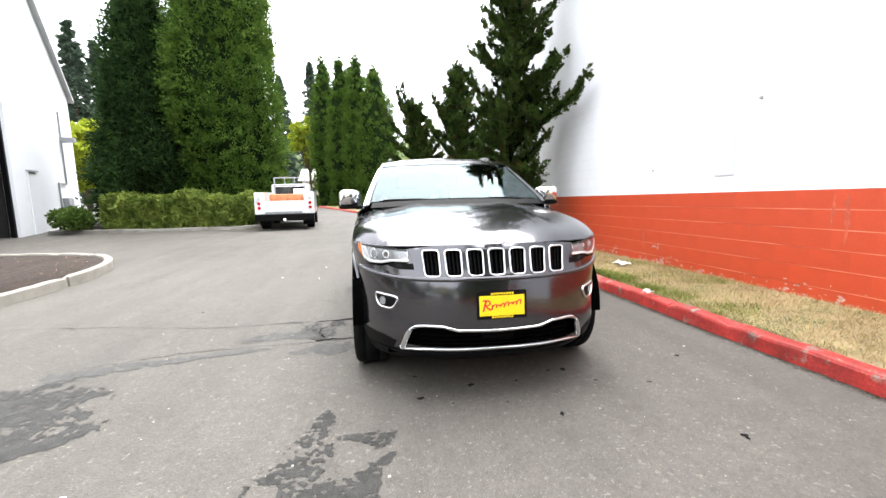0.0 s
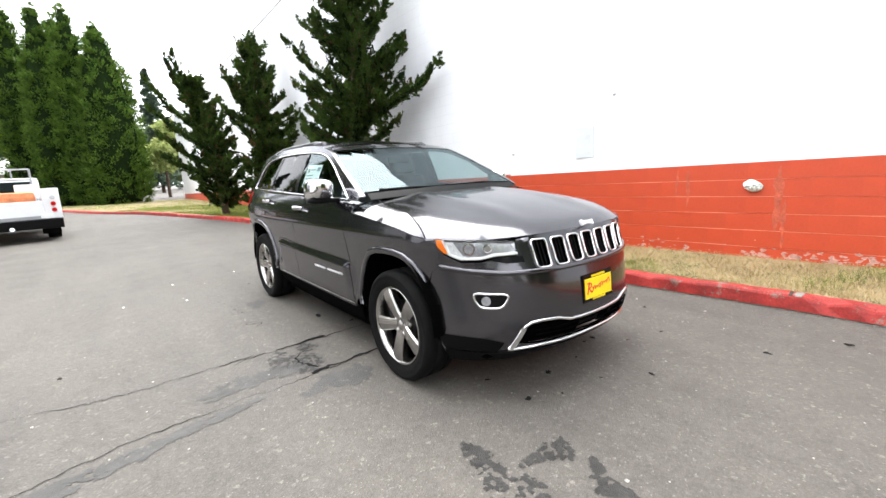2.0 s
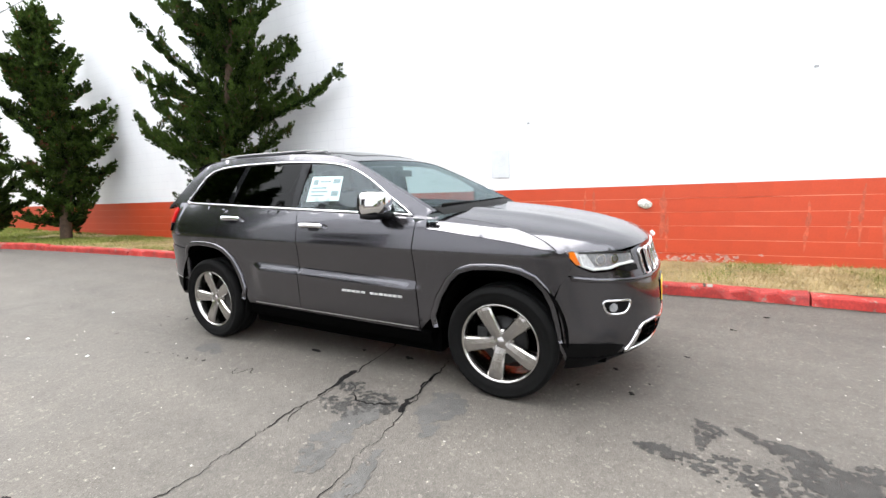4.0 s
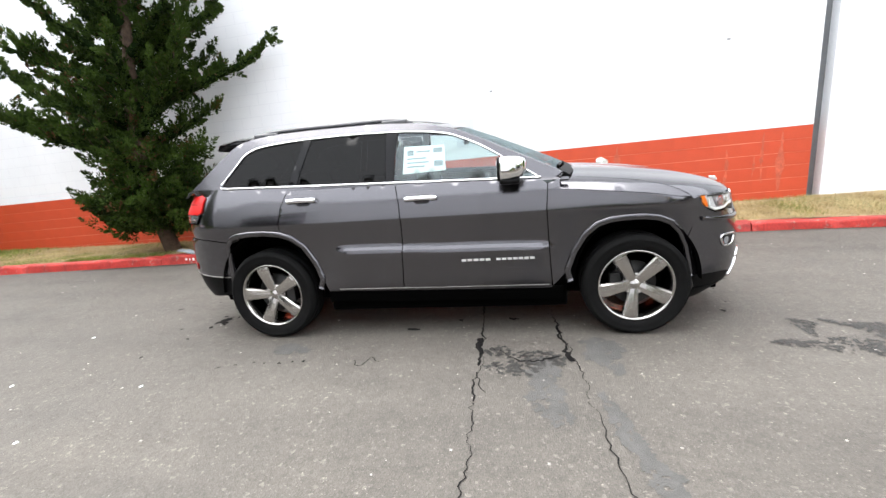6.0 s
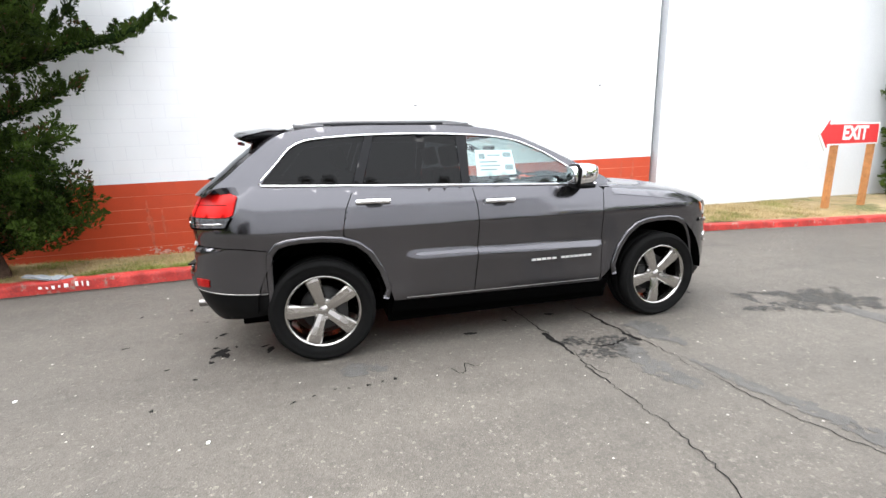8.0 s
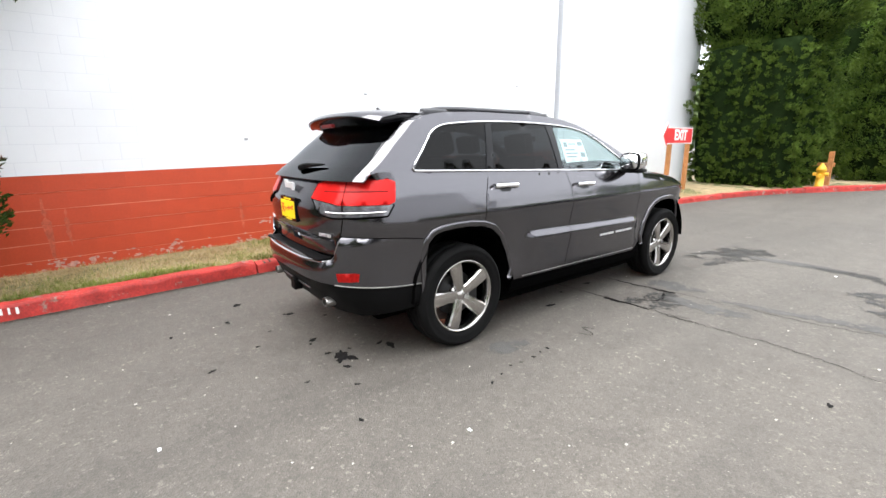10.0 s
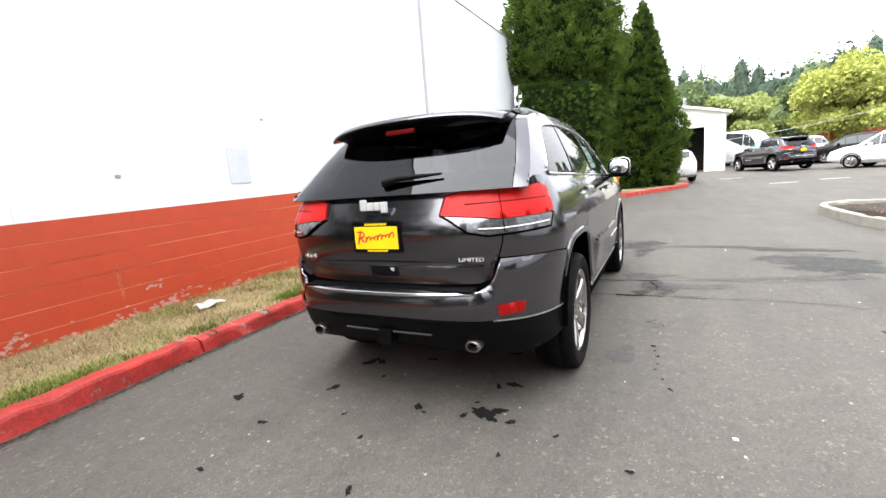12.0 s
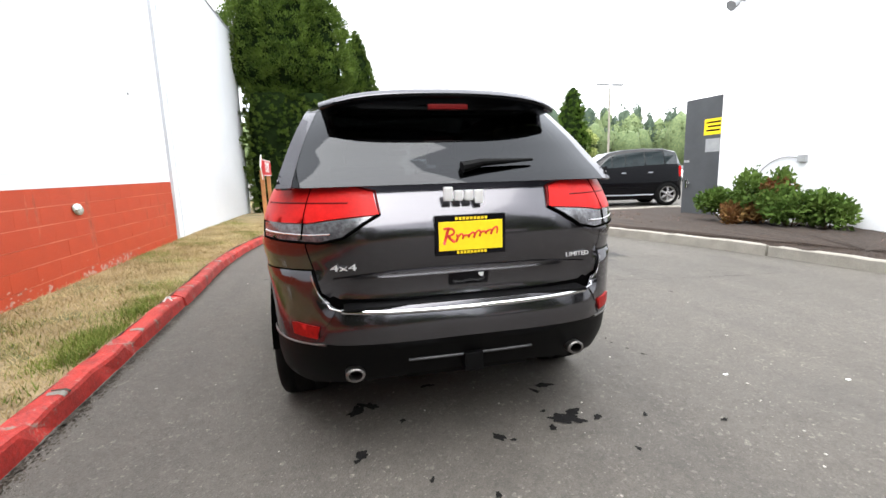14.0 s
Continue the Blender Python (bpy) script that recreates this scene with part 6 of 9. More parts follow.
    # ---- tail ----
    gate = [(0, 0.755), (tail_w(-0.62), 0.76), (tail_w(-0.655), 0.80), (tail_w(-0.672), 0.9), (tail_w(-0.69), 1.0), (tail_w(-0.70), 1.27), (0, 1.295)]
    gate = gate + [(-w, z) for w, z in gate[::-1] if w > 0]
    tg = panel("tailgate", gate, tail_hull, M_PAINT, car, "metallic grey tailgate", step=0.05)
    panel("tailgate_crease", [(-tail_w(-0.60), 0.855), (tail_w(-0.60), 0.855), (tail_w(-0.35), 0.88), (0, 0.885), (-tail_w(-0.35), 0.88)], tail_hull, M_PAINT, tg, "", lift=0.008, skirt=0.01)
    bl = [(-0.91, 1.70), (-0.91, 2.172), (0.91, 2.172), (0.91, 1.70)]
    panel("rear_window", bl, back_light, M_REARGLASS, tg, "dark privacy rear window", flip=False, step=0.07, lift=0.002, skirt=0.004)
    for a, b in ((-1.0, -0.915), (0.915, 1.0)):
        panel("rear_pillar", [(a, 1.68), (b, 1.68), (b, 2.17), (a, 2.17)], back_light, M_PAINT, car, "", flip=False, step=0.05)
    build_spoiler(car)
    # tail lamps
    for side in (-1, 1):
        sg = -side
        w_in, w_out = tail_w(-0.43), U1 - 2.03
        red = [(w_in, 1.215), (w_in + 0.06, 1.238), (w_out - 0.02, 1.250), (w_out + 0.03, 1.235), (w_out + 0.02, 1.115), (w_out - 0.02, 1.100), (w_in + 0.22, 1.096), (w_in + 0.08, 1.112), (w_in - 0.02, 1.122)]
        clear = [(w_in - 0.012, 1.118), (w_in + 0.08, 1.108), (w_in + 0.22, 1.092), (w_out - 0.02, 1.096), (w_out + 0.01, 1.10), (w_out - 0.04, 1.035), (w_in + 0.16, 1.02), (w_in + 0.08, 1.04)]
        lamp = panel("tail_lamp", [(w * sg, z) for w, z in red], tail_hull, M_RED, car, "wrap-round red tail lamp", step=0.03, lift=0.012, skirt=0.02)
        panel("reverse_lamp", [(w * sg, z) for w, z in clear], tail_hull, M_SMOKE, lamp, "clear reversing lamp", step=0.03, lift=0.009, skirt=0.02)
        trim("lamp_strip", [(w * sg, z) for w, z in [(w_in + 0.12, 1.052), (w_in + 0.20, 1.048), (w_out - 0.05, 1.058)]], tail_hull, 0.010, 0.013, M_CHROME, lamp, "chrome line in the clear lamp")
        trim("lamp_line", [(w * sg, z) for w, z in [(w_in + 0.07, 1.172), (w_in + 0.24, 1.176), (w_out - 0.03, 1.180)]], tail_hull, 0.010, 0.0135, M_REDDARK, lamp, "dark line across the red lens")
        trim("lamp_bezel", [(w * sg, z) for w, z in [(w_in - 0.022, 1.126), (w_in + 0.08, 1.034), (w_in + 0.16, 1.014), (w_out - 0.04, 1.029), (w_out + 0.012, 1.10)]], tail_hull, 0.012, 0.012, M_SHADELINER, lamp, "black bezel round the clear lamp")
        trim("lamp_bezel", [(w * sg, z) for w, z in [(w_in - 0.022, 1.126), (w_in - 0.006, 1.218), (w_in + 0.06, 1.244), (w_out - 0.02, 1.256)]], tail_hull, 0.010, 0.012, M_REDDARK, lamp, "dark edge of the red lens")
        wl = U1 - 2.372
        trim("lamp_gap", [(wl * sg, 1.25), (wl * sg, 1.03)], tail_hull, 0.006, 0.014, M_SHADELINER, lamp)
        refl = [(tail_w(-0.68), 0.656), (tail_w(-0.78), 0.664), (tail_w(-0.80), 0.658), (tail_w(-0.795), 0.608), (tail_w(-0.69), 0.600)]
        panel("reflector", [(w * sg, z) for w, z in refl], tail_hull, M_REDMID, car, "red bumper reflector", step=0.03, lift=0.013, skirt=0.012)
        trim("bumper_chrome", [(w * sg, z) for w, z in [(tail_w(-0.57), 0.722), (tail_w(-0.63), 0.735), (tail_w(-0.665), 0.78), (tail_w(-0.683), 0.85), (tail_w(-0.69), 0.875)]], tail_hull, 0.007, 0.006, M_CHROME, car, "chrome edge of the bumper", step=0.02)
        horn = [(tail_w(-0.685), 0.893), (U1 - 1.98, 0.882), (U1 - 1.83, 0.864), (U1 - 1.79, 0.855), (U1 - 1.785, 0.62), (U1 - 1.785, 0.555), (U1 - 1.95, 0.558), (tail_w(-0.76), 0.572), (tail_w(-0.70), 0.576), (tail_w(-0.60), 0.732), (tail_w(-0.63), 0.745), (tail_w(-0.664), 0.79)]
        panel("bumper_corner", [(w * sg, z) for w, z in horn], tail_hull, M_PAINT, car, "metallic grey bumper corner", step=0.035, lift=0.006, skirt=0.03)
        trim("valance_line", [(w * sg, z) for w, z in [(tail_w(-0.66), 0.572), (tail_w(-0.74), 0.570), (U1 - 1.95, 0.555), (U1 - 1.80, 0.552)]], tail_hull, 0.009, 0.010, M_DISC, car, "thin bright line above the black lower bumper")
        v, f = lathe([(0.030, 0.0), (0.040, 0.0), (0.043, -0.006), (0.043, -0.14), (0.036, -0.14), (0.033, -0.02), (0.030, 0.0)], 28)
        v = np.array([(p[1] * 1.0, p[0], p[2] * 0.75) for p in v]) + np.array([side * 0.53, 2.362, 0.43])
        mesh_object("exhaust_tip", v, f, M_DISC, car, "oval chrome exhaust tip")
    rb = [(0, 0.735), (tail_w(-0.4), 0.735), (tail_w(-0.655), 0.73), (tail_w(-0.70), 0.576), (tail_w(-0.5), 0.584), (0, 0.588)]
    rb = rb + [(-w, z) for w, z in rb[::-1] if w > 0]
    panel("rear_bumper", rb, tail_hull, M_PAINT, car, "metallic grey rear bumper", step=0.05, lift=0.004)
    val = [(0, 0.582), (tail_w(-0.5), 0.578), (tail_w(-0.70), 0.570), (tail_w(-0.76), 0.566), (U1 - 1.95, 0.552), (U1 - 1.785, 0.549), (U1 - 1.79, 0.40), (tail_w(-0.75), 0.345), (tail_w(-0.45), 0.38), (0, 0.40)]
    val = val + [(-w, z) for w, z in val[::-1] if w > 0]
    panel("lower_valance", val, tail_hull, M_BLACK, car, "black plastic lower bumper", step=0.05, lift=0.0)
    bm = bmesh.new()
    box(bm, -0.56, 0.56, 2.28, 2.40, 0.728, 0.742, bevel=0.006)
    part("step_pad", bm, M_BLACK, car, "ribbed black step pad on the bumper")
    trim("bumper_chrome", [(-tail_w(-0.58), 0.722), (-tail_w(-0.3), 0.714), (0, 0.711), (tail_w(-0.3), 0.714), (tail_w(-0.58), 0.722)], tail_hull, 0.020, 0.014, M_CHROME, car, "bright chrome strip along the rear bumper")
    trim("valance_line", [(-tail_w(-0.3), 0.478), (0, 0.476), (tail_w(-0.3), 0.478)], tail_hull, 0.012, 0.008, M_GREYMETAL_DARK, car)
    bm = bmesh.new()
    box(bm, -0.045, 0.045, 2.27, 2.40, 0.40, 0.49, bevel=0.012)
    box(bm, -0.30, 0.30, 2.22, 2.30, 0.36, 0.46, bevel=0.02)
    part("tow_hitch", bm, M_BLACK, car, "black tow hitch receiver")
    # handle pocket, badges and plate
    panel("gate_handle", rounded([(-0.095, 0.79), (0.095, 0.79), (0.095, 0.865), (-0.095, 0.865)], 0.012), lambda x, z: tail_plane(x, z), M_GLOSSBLACK, tg, "dark handle pocket", step=0.05, lift=0.002, flip=True, skirt=0.004)
    panel("lock_label", [(-0.07, 0.825), (-0.045, 0.825), (-0.045, 0.845), (-0.07, 0.845)], lambda x, z: tail_plane(x, z), M_WHITEPLATE, tg, "tiny white sticker", step=0.05, lift=0.006, flip=True, skirt=0.003)
    lettering("badge_letters", "LIMITED", 0.020, M_BADGE, pose(-0.545, float(tail_plane(np.array([-0.545]), np.array([0.893]))[0][1]) + 0.007, 0.893, 0, 0, 190), tg, label="chrome trim-level letters", stretch=1.35)
    lettering("badge_letters", "4x4", 0.027, M_BADGE, pose(0.55, float(tail_plane(np.array([0.55]), np.array([0.905]))[0][1]) + 0.006, 0.905, 0, 0, 171), tg, label="chrome four-wheel-drive letters", stretch=2.0)
    bm = bmesh.new()
    yy = 2.34
    for x0, x1, z0, z1 in ((0.068, 0.110, 1.170, 1.232), (0.022, 0.062, 1.170, 1.216), (-0.024, 0.016, 1.170, 1.216), (-0.070, -0.030, 1.156, 1.216)):
        box(bm, x0, x1, yy, yy + 0.018, z0, z1, bevel=0.008)
    part("tail_badge", bm, M_BADGE, tg, "chrome badge shapes on the tailgate")
    build_plate(car, pose(0.0, 2.375, 1.022, 0, 0, 180), 0.296)
    build_plate(car, pose(0.015, -2.382, 0.642, -4, 0, 0), 0.296)
    bm = bmesh.new()
    pts = [(0.0, 2.262, 1.315), (-0.1, 2.25, 1.335), (-0.36, 2.225, 1.345)]
    rod(bm, pts[0], pts[1], 0.026, 0.018, 10)
    rod(bm, pts[1], pts[2], 0.018, 0.006, 10)
    part("rear_wiper", bm, M_BLACK, tg, "black rear wiper")
    bm = bmesh.new()
    rod(bm, (0.0, 1.56, 1.715), (0.0, 1.60, 1.77), 0.032, 0.008, 12)
    part("roof_antenna", bm, M_GREYMETAL_DARK, car, "small roof antenna fin")
    build_cabin_inside(car)
    return car


def tail_plane(x, z):
    """The tailgate's outer skin by (x, z)."""
    x = np.asarray(x, float)
    w = np.array([tail_w(float(q)) for q in np.atleast_1d(x)]).reshape(x.shape)
    return tail_hull(w, z)


def resample_3d(points, step):
    p = np.array(points, float)
    t = np.r_[0, np.cumsum(np.linalg.norm(np.diff(p, axis=0), axis=1))]
    q = np.linspace(0, t[-1], max(2, int(t[-1] / step)))
    return [tuple(float(smooth_curve(np.c_[t, p[:, k]])(s)) for k in range(3)) for s in q]


def build_mirror(car, side):
    """Door mirror: a domed chrome cap in front, a thin black rear rim with the glass, and an arm at the door."""
    m = Matrix.Diagonal((side, 1, 1, 1))
    cx, cz, n = 1.005, 1.303, 28

    def outline(w, h, y, lift=0.0):
        ring = []
        for k in range(n):
            a = 2 * math.pi * k / n
            c, q = math.cos(a), math.sin(a)
            x = math.copysign(abs(c) ** 0.62, c) * w
            z = math.copysign(abs(q) ** 0.62, q) * h * (1.0 + 0.10 * c)
            ring.append(m @ Vector((cx + x - 0.35 * (y + 0.5) * 0.12, y + 0.05 * (x + 0.1), cz + z + lift)))
        return ring

    def loft(name, rows, material, parent, label="", cap_first=True, cap_last=True):
        bm = bmesh.new()
        rings = [[bm.verts.new(p) for p in r] for r in rows]
        for p, q in zip(rings, rings[1:]):
            for k in range(n):
                bm.faces.new((p[k], p[(k + 1) % n], q[(k + 1) % n], q[k]))
        if cap_first:
            bm.faces.new(rings[0][::-1])
        if cap_last:
            bm.faces.new(rings[-1])
        bmesh.ops.recalc_face_normals(bm, faces=bm.faces)
        return part(name, bm, material, parent, label, smooth=True)

    cap = [(0.030, 0.026, -0.700, 0.022), (0.060, 0.050, -0.690, 0.016), (0.084, 0.068, -0.665, 0.010), (0.100, 0.080, -0.625, 0.006), (0.106, 0.086, -0.580, 0.004), (0.107, 0.087, -0.535, 0.003), (0.105, 0.085, -0.522, 0.003)]
    e = loft("door_mirror", [outline(*r) for r in cap], M_CHROME, car, "chrome-capped door mirror")
    rim = [(0.103, 0.083, -0.524, 0.002), (0.104, 0.084, -0.508, 0.002), (0.098, 0.078, -0.502, 0.002)]
    loft("mirror_shell", [outline(*r) for r in rim], M_BLACK, e, "black rear rim of the mirror")
    loft("mirror_glass", [outline(0.088, 0.068, -0.501, 0.002), outline(0.088, 0.068, -0.4985, 0.002)], M_MIRROR, e, "mirror glass")
    low = [(0.098, 0.020, -0.650, -0.082), (0.104, 0.022, -0.58, -0.083), (0.098, 0.020, -0.520, -0.082)]
    loft("mirror_base", [outline(*r) for r in low], M_BLACK, e, "black underside of the mirror")
    bm = bmesh.new()
    box(bm, 0.84, 0.95, -0.645, -0.545, 1.195, 1.235, bevel=0.014, m=m)
    part("mirror_foot", bm, M_BLACK, e, "black mirror arm")


def build_spoiler(car):
    """Roof spoiler over the rear window."""
    bm = bmesh.new()
    rows, n = [], 17
    for s in np.linspace(-1, 1, n):
        x = 0.615 * s
        e = 1 - abs(s) ** 5
        zt = 1.728 - 0.035 * s * s
        y0 = 1.62 + 0.05 * (1 - s * s)
        y1 = 1.93 + 0.10 * (1 - abs(s) ** 4)
        belly = 0.080 * math.sqrt(max(0.0, 1 - s * s))
        rows.append([bm.verts.new(p) for p in ((x, y0, zt - 0.005), (x, (y0 + y1) / 2, zt - 0.002 - 0.01 * (1 - e)), (x, y1 - 0.02, zt - 0.03 - 0.02 * (1 - e)), (x, y1, zt - 0.05 - 0.02 * (1 - e)), (x, y1 - 0.012, zt - 0.064 - 0.02 * (1 - e)), (x, y1 - 0.13, zt - 0.066 - belly), (x, y0 + 0.05, zt - 0.12 + 0.06 * abs(s) ** 4))])
    for a, b in zip(rows, rows[1:]):
        for k in range(6):
            bm.faces.new((a[k], b[k], b[k + 1], a[k + 1]))
    bm.faces.new(rows[0])
    bm.faces.new(rows[-1][::-1])
    bmesh.ops.recalc_face_normals(bm, faces=bm.faces)
    sp = part("spoiler", bm, M_GLOSSBLACK, car, "roof spoiler with gloss black underside", smooth=True)
    v, f = [], []
    for s in np.linspace(-1, 1, n):
        x = 0.62 * s
        e = 1 - abs(s) ** 5
        zt = 1.731 - 0.035 * s * s
        y0 = 1.55 + 0.05 * (1 - s * s)
        y1 = 1.93 + 0.10 * (1 - abs(s) ** 4)
        v += [(x, y0, zt - 0.012), (x, (y0 + y1) / 2, zt - 0.01 * (1 - e)), (x, y1 - 0.02, zt - 0.027 - 0.02 * (1 - e)), (x, y1 + 0.003, zt - 0.05 - 0.02 * (1 - e))]
    for i in range(n - 1):
        for k in range(3):
            f.append((i * 4 + k, (i + 1) * 4 + k, (i + 1) * 4 + k + 1, i * 4 + k + 1))
    mesh_object("spoiler_top", v, f, M_PAINT, sp, "metallic grey upper skin of the spoiler")
    bm = bmesh.new()
    box(bm, -0.10, 0.10, 2.015, 2.04, 1.602, 1.628, bevel=0.006)
    part("brake_light", bm, M_REDDARK, sp, "slim red high-level brake light")


def build_plate(car, m, w):
    """Yellow dealer plate in a black frame; its script and small print are plain bars."""
    h = 0.152
    bm = bmesh.new()
    box(bm, -w / 2 - 0.012, w / 2 + 0.012, -0.008, 0.014, -h / 2 - 0.01, h / 2 + 0.014, bevel=0.005, m=m)
    p = part("plate_frame", bm, M_GLOSSBLACK, car, "black plate frame")
    bm = bmesh.new()
    box(bm, -w / 2 + 0.004, w / 2 - 0.004, -0.012, -0.006, -h / 2 + 0.012, h / 2 - 0.014, bevel=0.002, m=m)
    y = part("dealer_plate", bm, M_YELLOW, p, "yellow dealer plate with a red slanted script shape")
    # the red script as slanted looping brush strokes with a bold first flourish
    t = np.linspace(0, 1, 90)
    swell = 1.0 + 0.55 * np.sin(2 * np.pi * 2.3 * t + 0.6)
    stroke = np.c_[-0.074 + 0.195 * t + 0.006 * np.sin(2 * np.pi * 7.5 * t) + 0.004 * np.cos(2 * np.pi * 7.5 * t) * swell, -0.010 + 0.026 * t + 0.0105 * swell * np.cos(2 * np.pi * 7.5 * t)]
    a = np.linspace(-1.5, 2.3, 18)
    bow = np.c_[-0.104 + 0.028 * np.cos(a), 0.018 + 0.016 * np.sin(a)]
    stem = np.array([(-0.122, -0.036), (-0.114, -0.010), (-0.106, 0.018), (-0.100, 0.034)])
    kick = np.array([(-0.104, 0.003), (-0.092, -0.014), (-0.074, -0.028)])
    for line, wide in ((stroke, 0.0085), (bow, 0.0095), (stem, 0.012), (kick, 0.011)):
        way = np.c_[line[:, 0], np.full(len(line), -0.0122), line[:, 1]]
        ob = ribbon(way, wide, 0.0014, np.tile([0, -1.0, 0], (len(way), 1)), "script_stroke", M_PLATERED, y)
        ob.data.transform(m)
    for z, a, b in ((h / 2 - 0.002, -0.07, 0.08), (-h / 2 + 0.003, -0.065, 0.075)):
        for k in range(9):
            t = a + (b - a) * k / 9
            bm = bmesh.new()
            box(bm, t, t + (b - a) / 13, -0.0105, -0.0075, z - 0.006, z + 0.006, m=m)
            part("print_bar", bm, M_YELLOW, p)


def build_cabin_inside(car):
    def add(name, mat, *a, bevel=0.03, label=""):
        return part(name, boxed(*a, bevel=bevel), mat, car, label, smooth=False)

    add("dashboard", M_SEAT, -0.70, 0.70, -0.92, -0.52, 0.85, 1.17, bevel=0.05, label="black dashboard")
    add("cabin_floor", M_SHADELINER, -0.72, 0.72, -0.95, 2.1, 0.45, 0.52, bevel=0.0)
    add("load_cover", M_SEAT, -0.70, 0.70, 1.38, 2.1, 1.05, 1.08, bevel=0.01, label="black load cover")
    for x in (-0.36, 0.36):
        for y, z in ((0.05, 0.0), (0.98, 0.02)):
            seat = part("seat", boxed(x - 0.26, x + 0.26, y - 0.42, y + 0.12, 0.62, 0.84, bevel=0.06), M_SEAT, car, "black leather seat")
            lean = Matrix.Translation((x, y + 0.10, 0.80)) @ pose(0, 0, 0, -14)
            part("backrest", boxed(-0.25, 0.25, -0.07, 0.08, 0.0, 0.58, bevel=0.06, m=lean), M_SEAT, seat)
            part("headrest", boxed(-0.14, 0.14, -0.05, 0.06, 0.61, 0.79, bevel=0.045, m=lean), M_SEAT, seat)
    v, f = [], []
    c = Vector((0.36, -0.42, 1.02))
    q = pose(0, 0, 0, 66, 0, 0)
    for i in range(28):
        a = 2 * math.pi * i / 28
        for j in range(8):
            b = 2 * math.pi * j / 8
            r = 0.185 + 0.016 * math.cos(b)
            v.append(tuple(c + q @ Vector((r * math.cos(a), r * math.sin(a), 0.016 * math.sin(b)))))
    for i in range(28):
        for j in range(8):
            f.append((i * 8 + j, ((i + 1) % 28) * 8 + j, ((i + 1) % 28) * 8 + (j + 1) % 8, i * 8 + (j + 1) % 8))
    sw = mesh_object("steering_wheel", v, f, M_SEAT, car, "black steering wheel")
    bm = bmesh.new()
    box(bm, -0.16, 0.16, -0.03, 0.03, -0.02, 0.02, bevel=0.01, m=Matrix.Translation(c) @ q)
    box(bm, -0.05, 0.05, -0.14, 0.06, -0.02, 0.03, bevel=0.02, m=Matrix.Translation(c) @ q)
    part("wheel_boss", bm, M_SEAT, sw)
    bm = bmesh.new()
    box(bm, -0.12, 0.12, -0.20, -0.17, 1.50, 1.56, bevel=0.015)
    part("rear_view_mirror", bm, M_BLACK, car)
    # sticker on the right-hand front window
    c = cabin(-1)
    st = panel("window_sticker", [(0.235, 1.315), (-0.10, 1.325), (-0.09, 1.515), (0.225, 1.52)], c, M_WHITEPLATE, car, "white price sheet behind the window", flip=True, lift=-0.012, skirt=0.001)
    for y0, y1, z0, z1 in ((-0.005, -0.075, 1.46, 1.495), (-0.01, -0.08, 1.36, 1.40), (0.20, 0.15, 1.45, 1.49), (0.2, 0.05, 1.42, 1.43), (0.2, 0.03, 1.39, 1.40), (0.2, 0.06, 1.36, 1.37), (0.13, 0.02, 1.47, 1.48)):
        panel("print_bar", [(y0, z0), (y1, z0), (y1, z1), (y0, z1)], c, M_PRINT, st, flip=True, lift=-0.0105, skirt=0.0)


M_REDMID = surface("red_reflector", (0.25, 0.006, 0.005), 0.4, spec=0.12, vary=0.15, scale=60)
M_GREYMETAL_DARK = surface("dark_grey_rail", (0.09, 0.09, 0.095), 0.35, 0.5, vary=0.08)
M_MIRROR = surface("mirror_glass", (0.85, 0.86, 0.87), 0.02, 1.0, vary=0.0)
M_LAMPDARK = surface("smoked_lamp_bezel", (0.36, 0.37, 0.39), 0.18, 0.5, vary=0.3, scale=40, fine=120, coat=0.5)
M_REFLECTOR = surface("lamp_reflector", (0.80, 0.81, 0.83), 0.22, 0.35, vary=0.22, scale=30, fine=90)
suv = build_suv()


# ---- plants ----
# ramp's dark end is near black, standing for deep shade among the sprays
M_JUNIPER = leaf_material("shade_toned_juniper_sprays", (0.003, 0.009, 0.002), (0.072, 0.118, 0.022))
M_EXITTHUJA = leaf_material("sunlit_thuja_sprays", (0.018, 0.043, 0.008), (0.140, 0.208, 0.038))
M_DEADLEAF = leaf_material("dead_brown_sprays", (0.05, 0.022, 0.010), (0.16, 0.08, 0.04))
M_ARBOR = leaf_material("thuja_sprays", (0.016, 0.044, 0.008), (0.130, 0.215, 0.034))
M_ARBORDARK = leaf_material("dark_conifer_sprays", (0.010, 0.028, 0.010), (0.050, 0.095, 0.026))
M_LIME = leaf_material("lime_green_leaves", (0.16, 0.24, 0.02), (0.42, 0.45, 0.04))
M_YELLOWLEAF = leaf_material("yellow_green_leaves", (0.29, 0.33, 0.075), (0.50, 0.52, 0.16))
# distance haze is mixed into this leaf colour: paler and bluer
M_HAZYWOOD = leaf_material("hazy_woodland_leaves", (0.085, 0.125, 0.06), (0.20, 0.25, 0.115))
M_WILLOW = leaf_material("willow_leaves", (0.22, 0.28, 0.085), (0.42, 0.46, 0.18))
# fir green lightened and blued in the colour to stand for haze
M_HAZYFIR = leaf_material("hazy_far_fir", (0.045, 0.07, 0.05), (0.095, 0.13, 0.09))
M_LAUREL = leaf_material("laurel_leaves", (0.06, 0.105, 0.018), (0.27, 0.33, 0.07))
M_SHRUB = leaf_material("shrub_leaves", (0.036, 0.075, 0.014), (0.13, 0.20, 0.045))
M_REDSHRUB = leaf_material("reddish_shrub_leaves", (0.10, 0.03, 0.015), (0.22, 0.14, 0.05))
M_STRAW = leaf_material("dry_grass", (0.25, 0.19, 0.09), (0.56, 0.45, 0.25), 0.8)
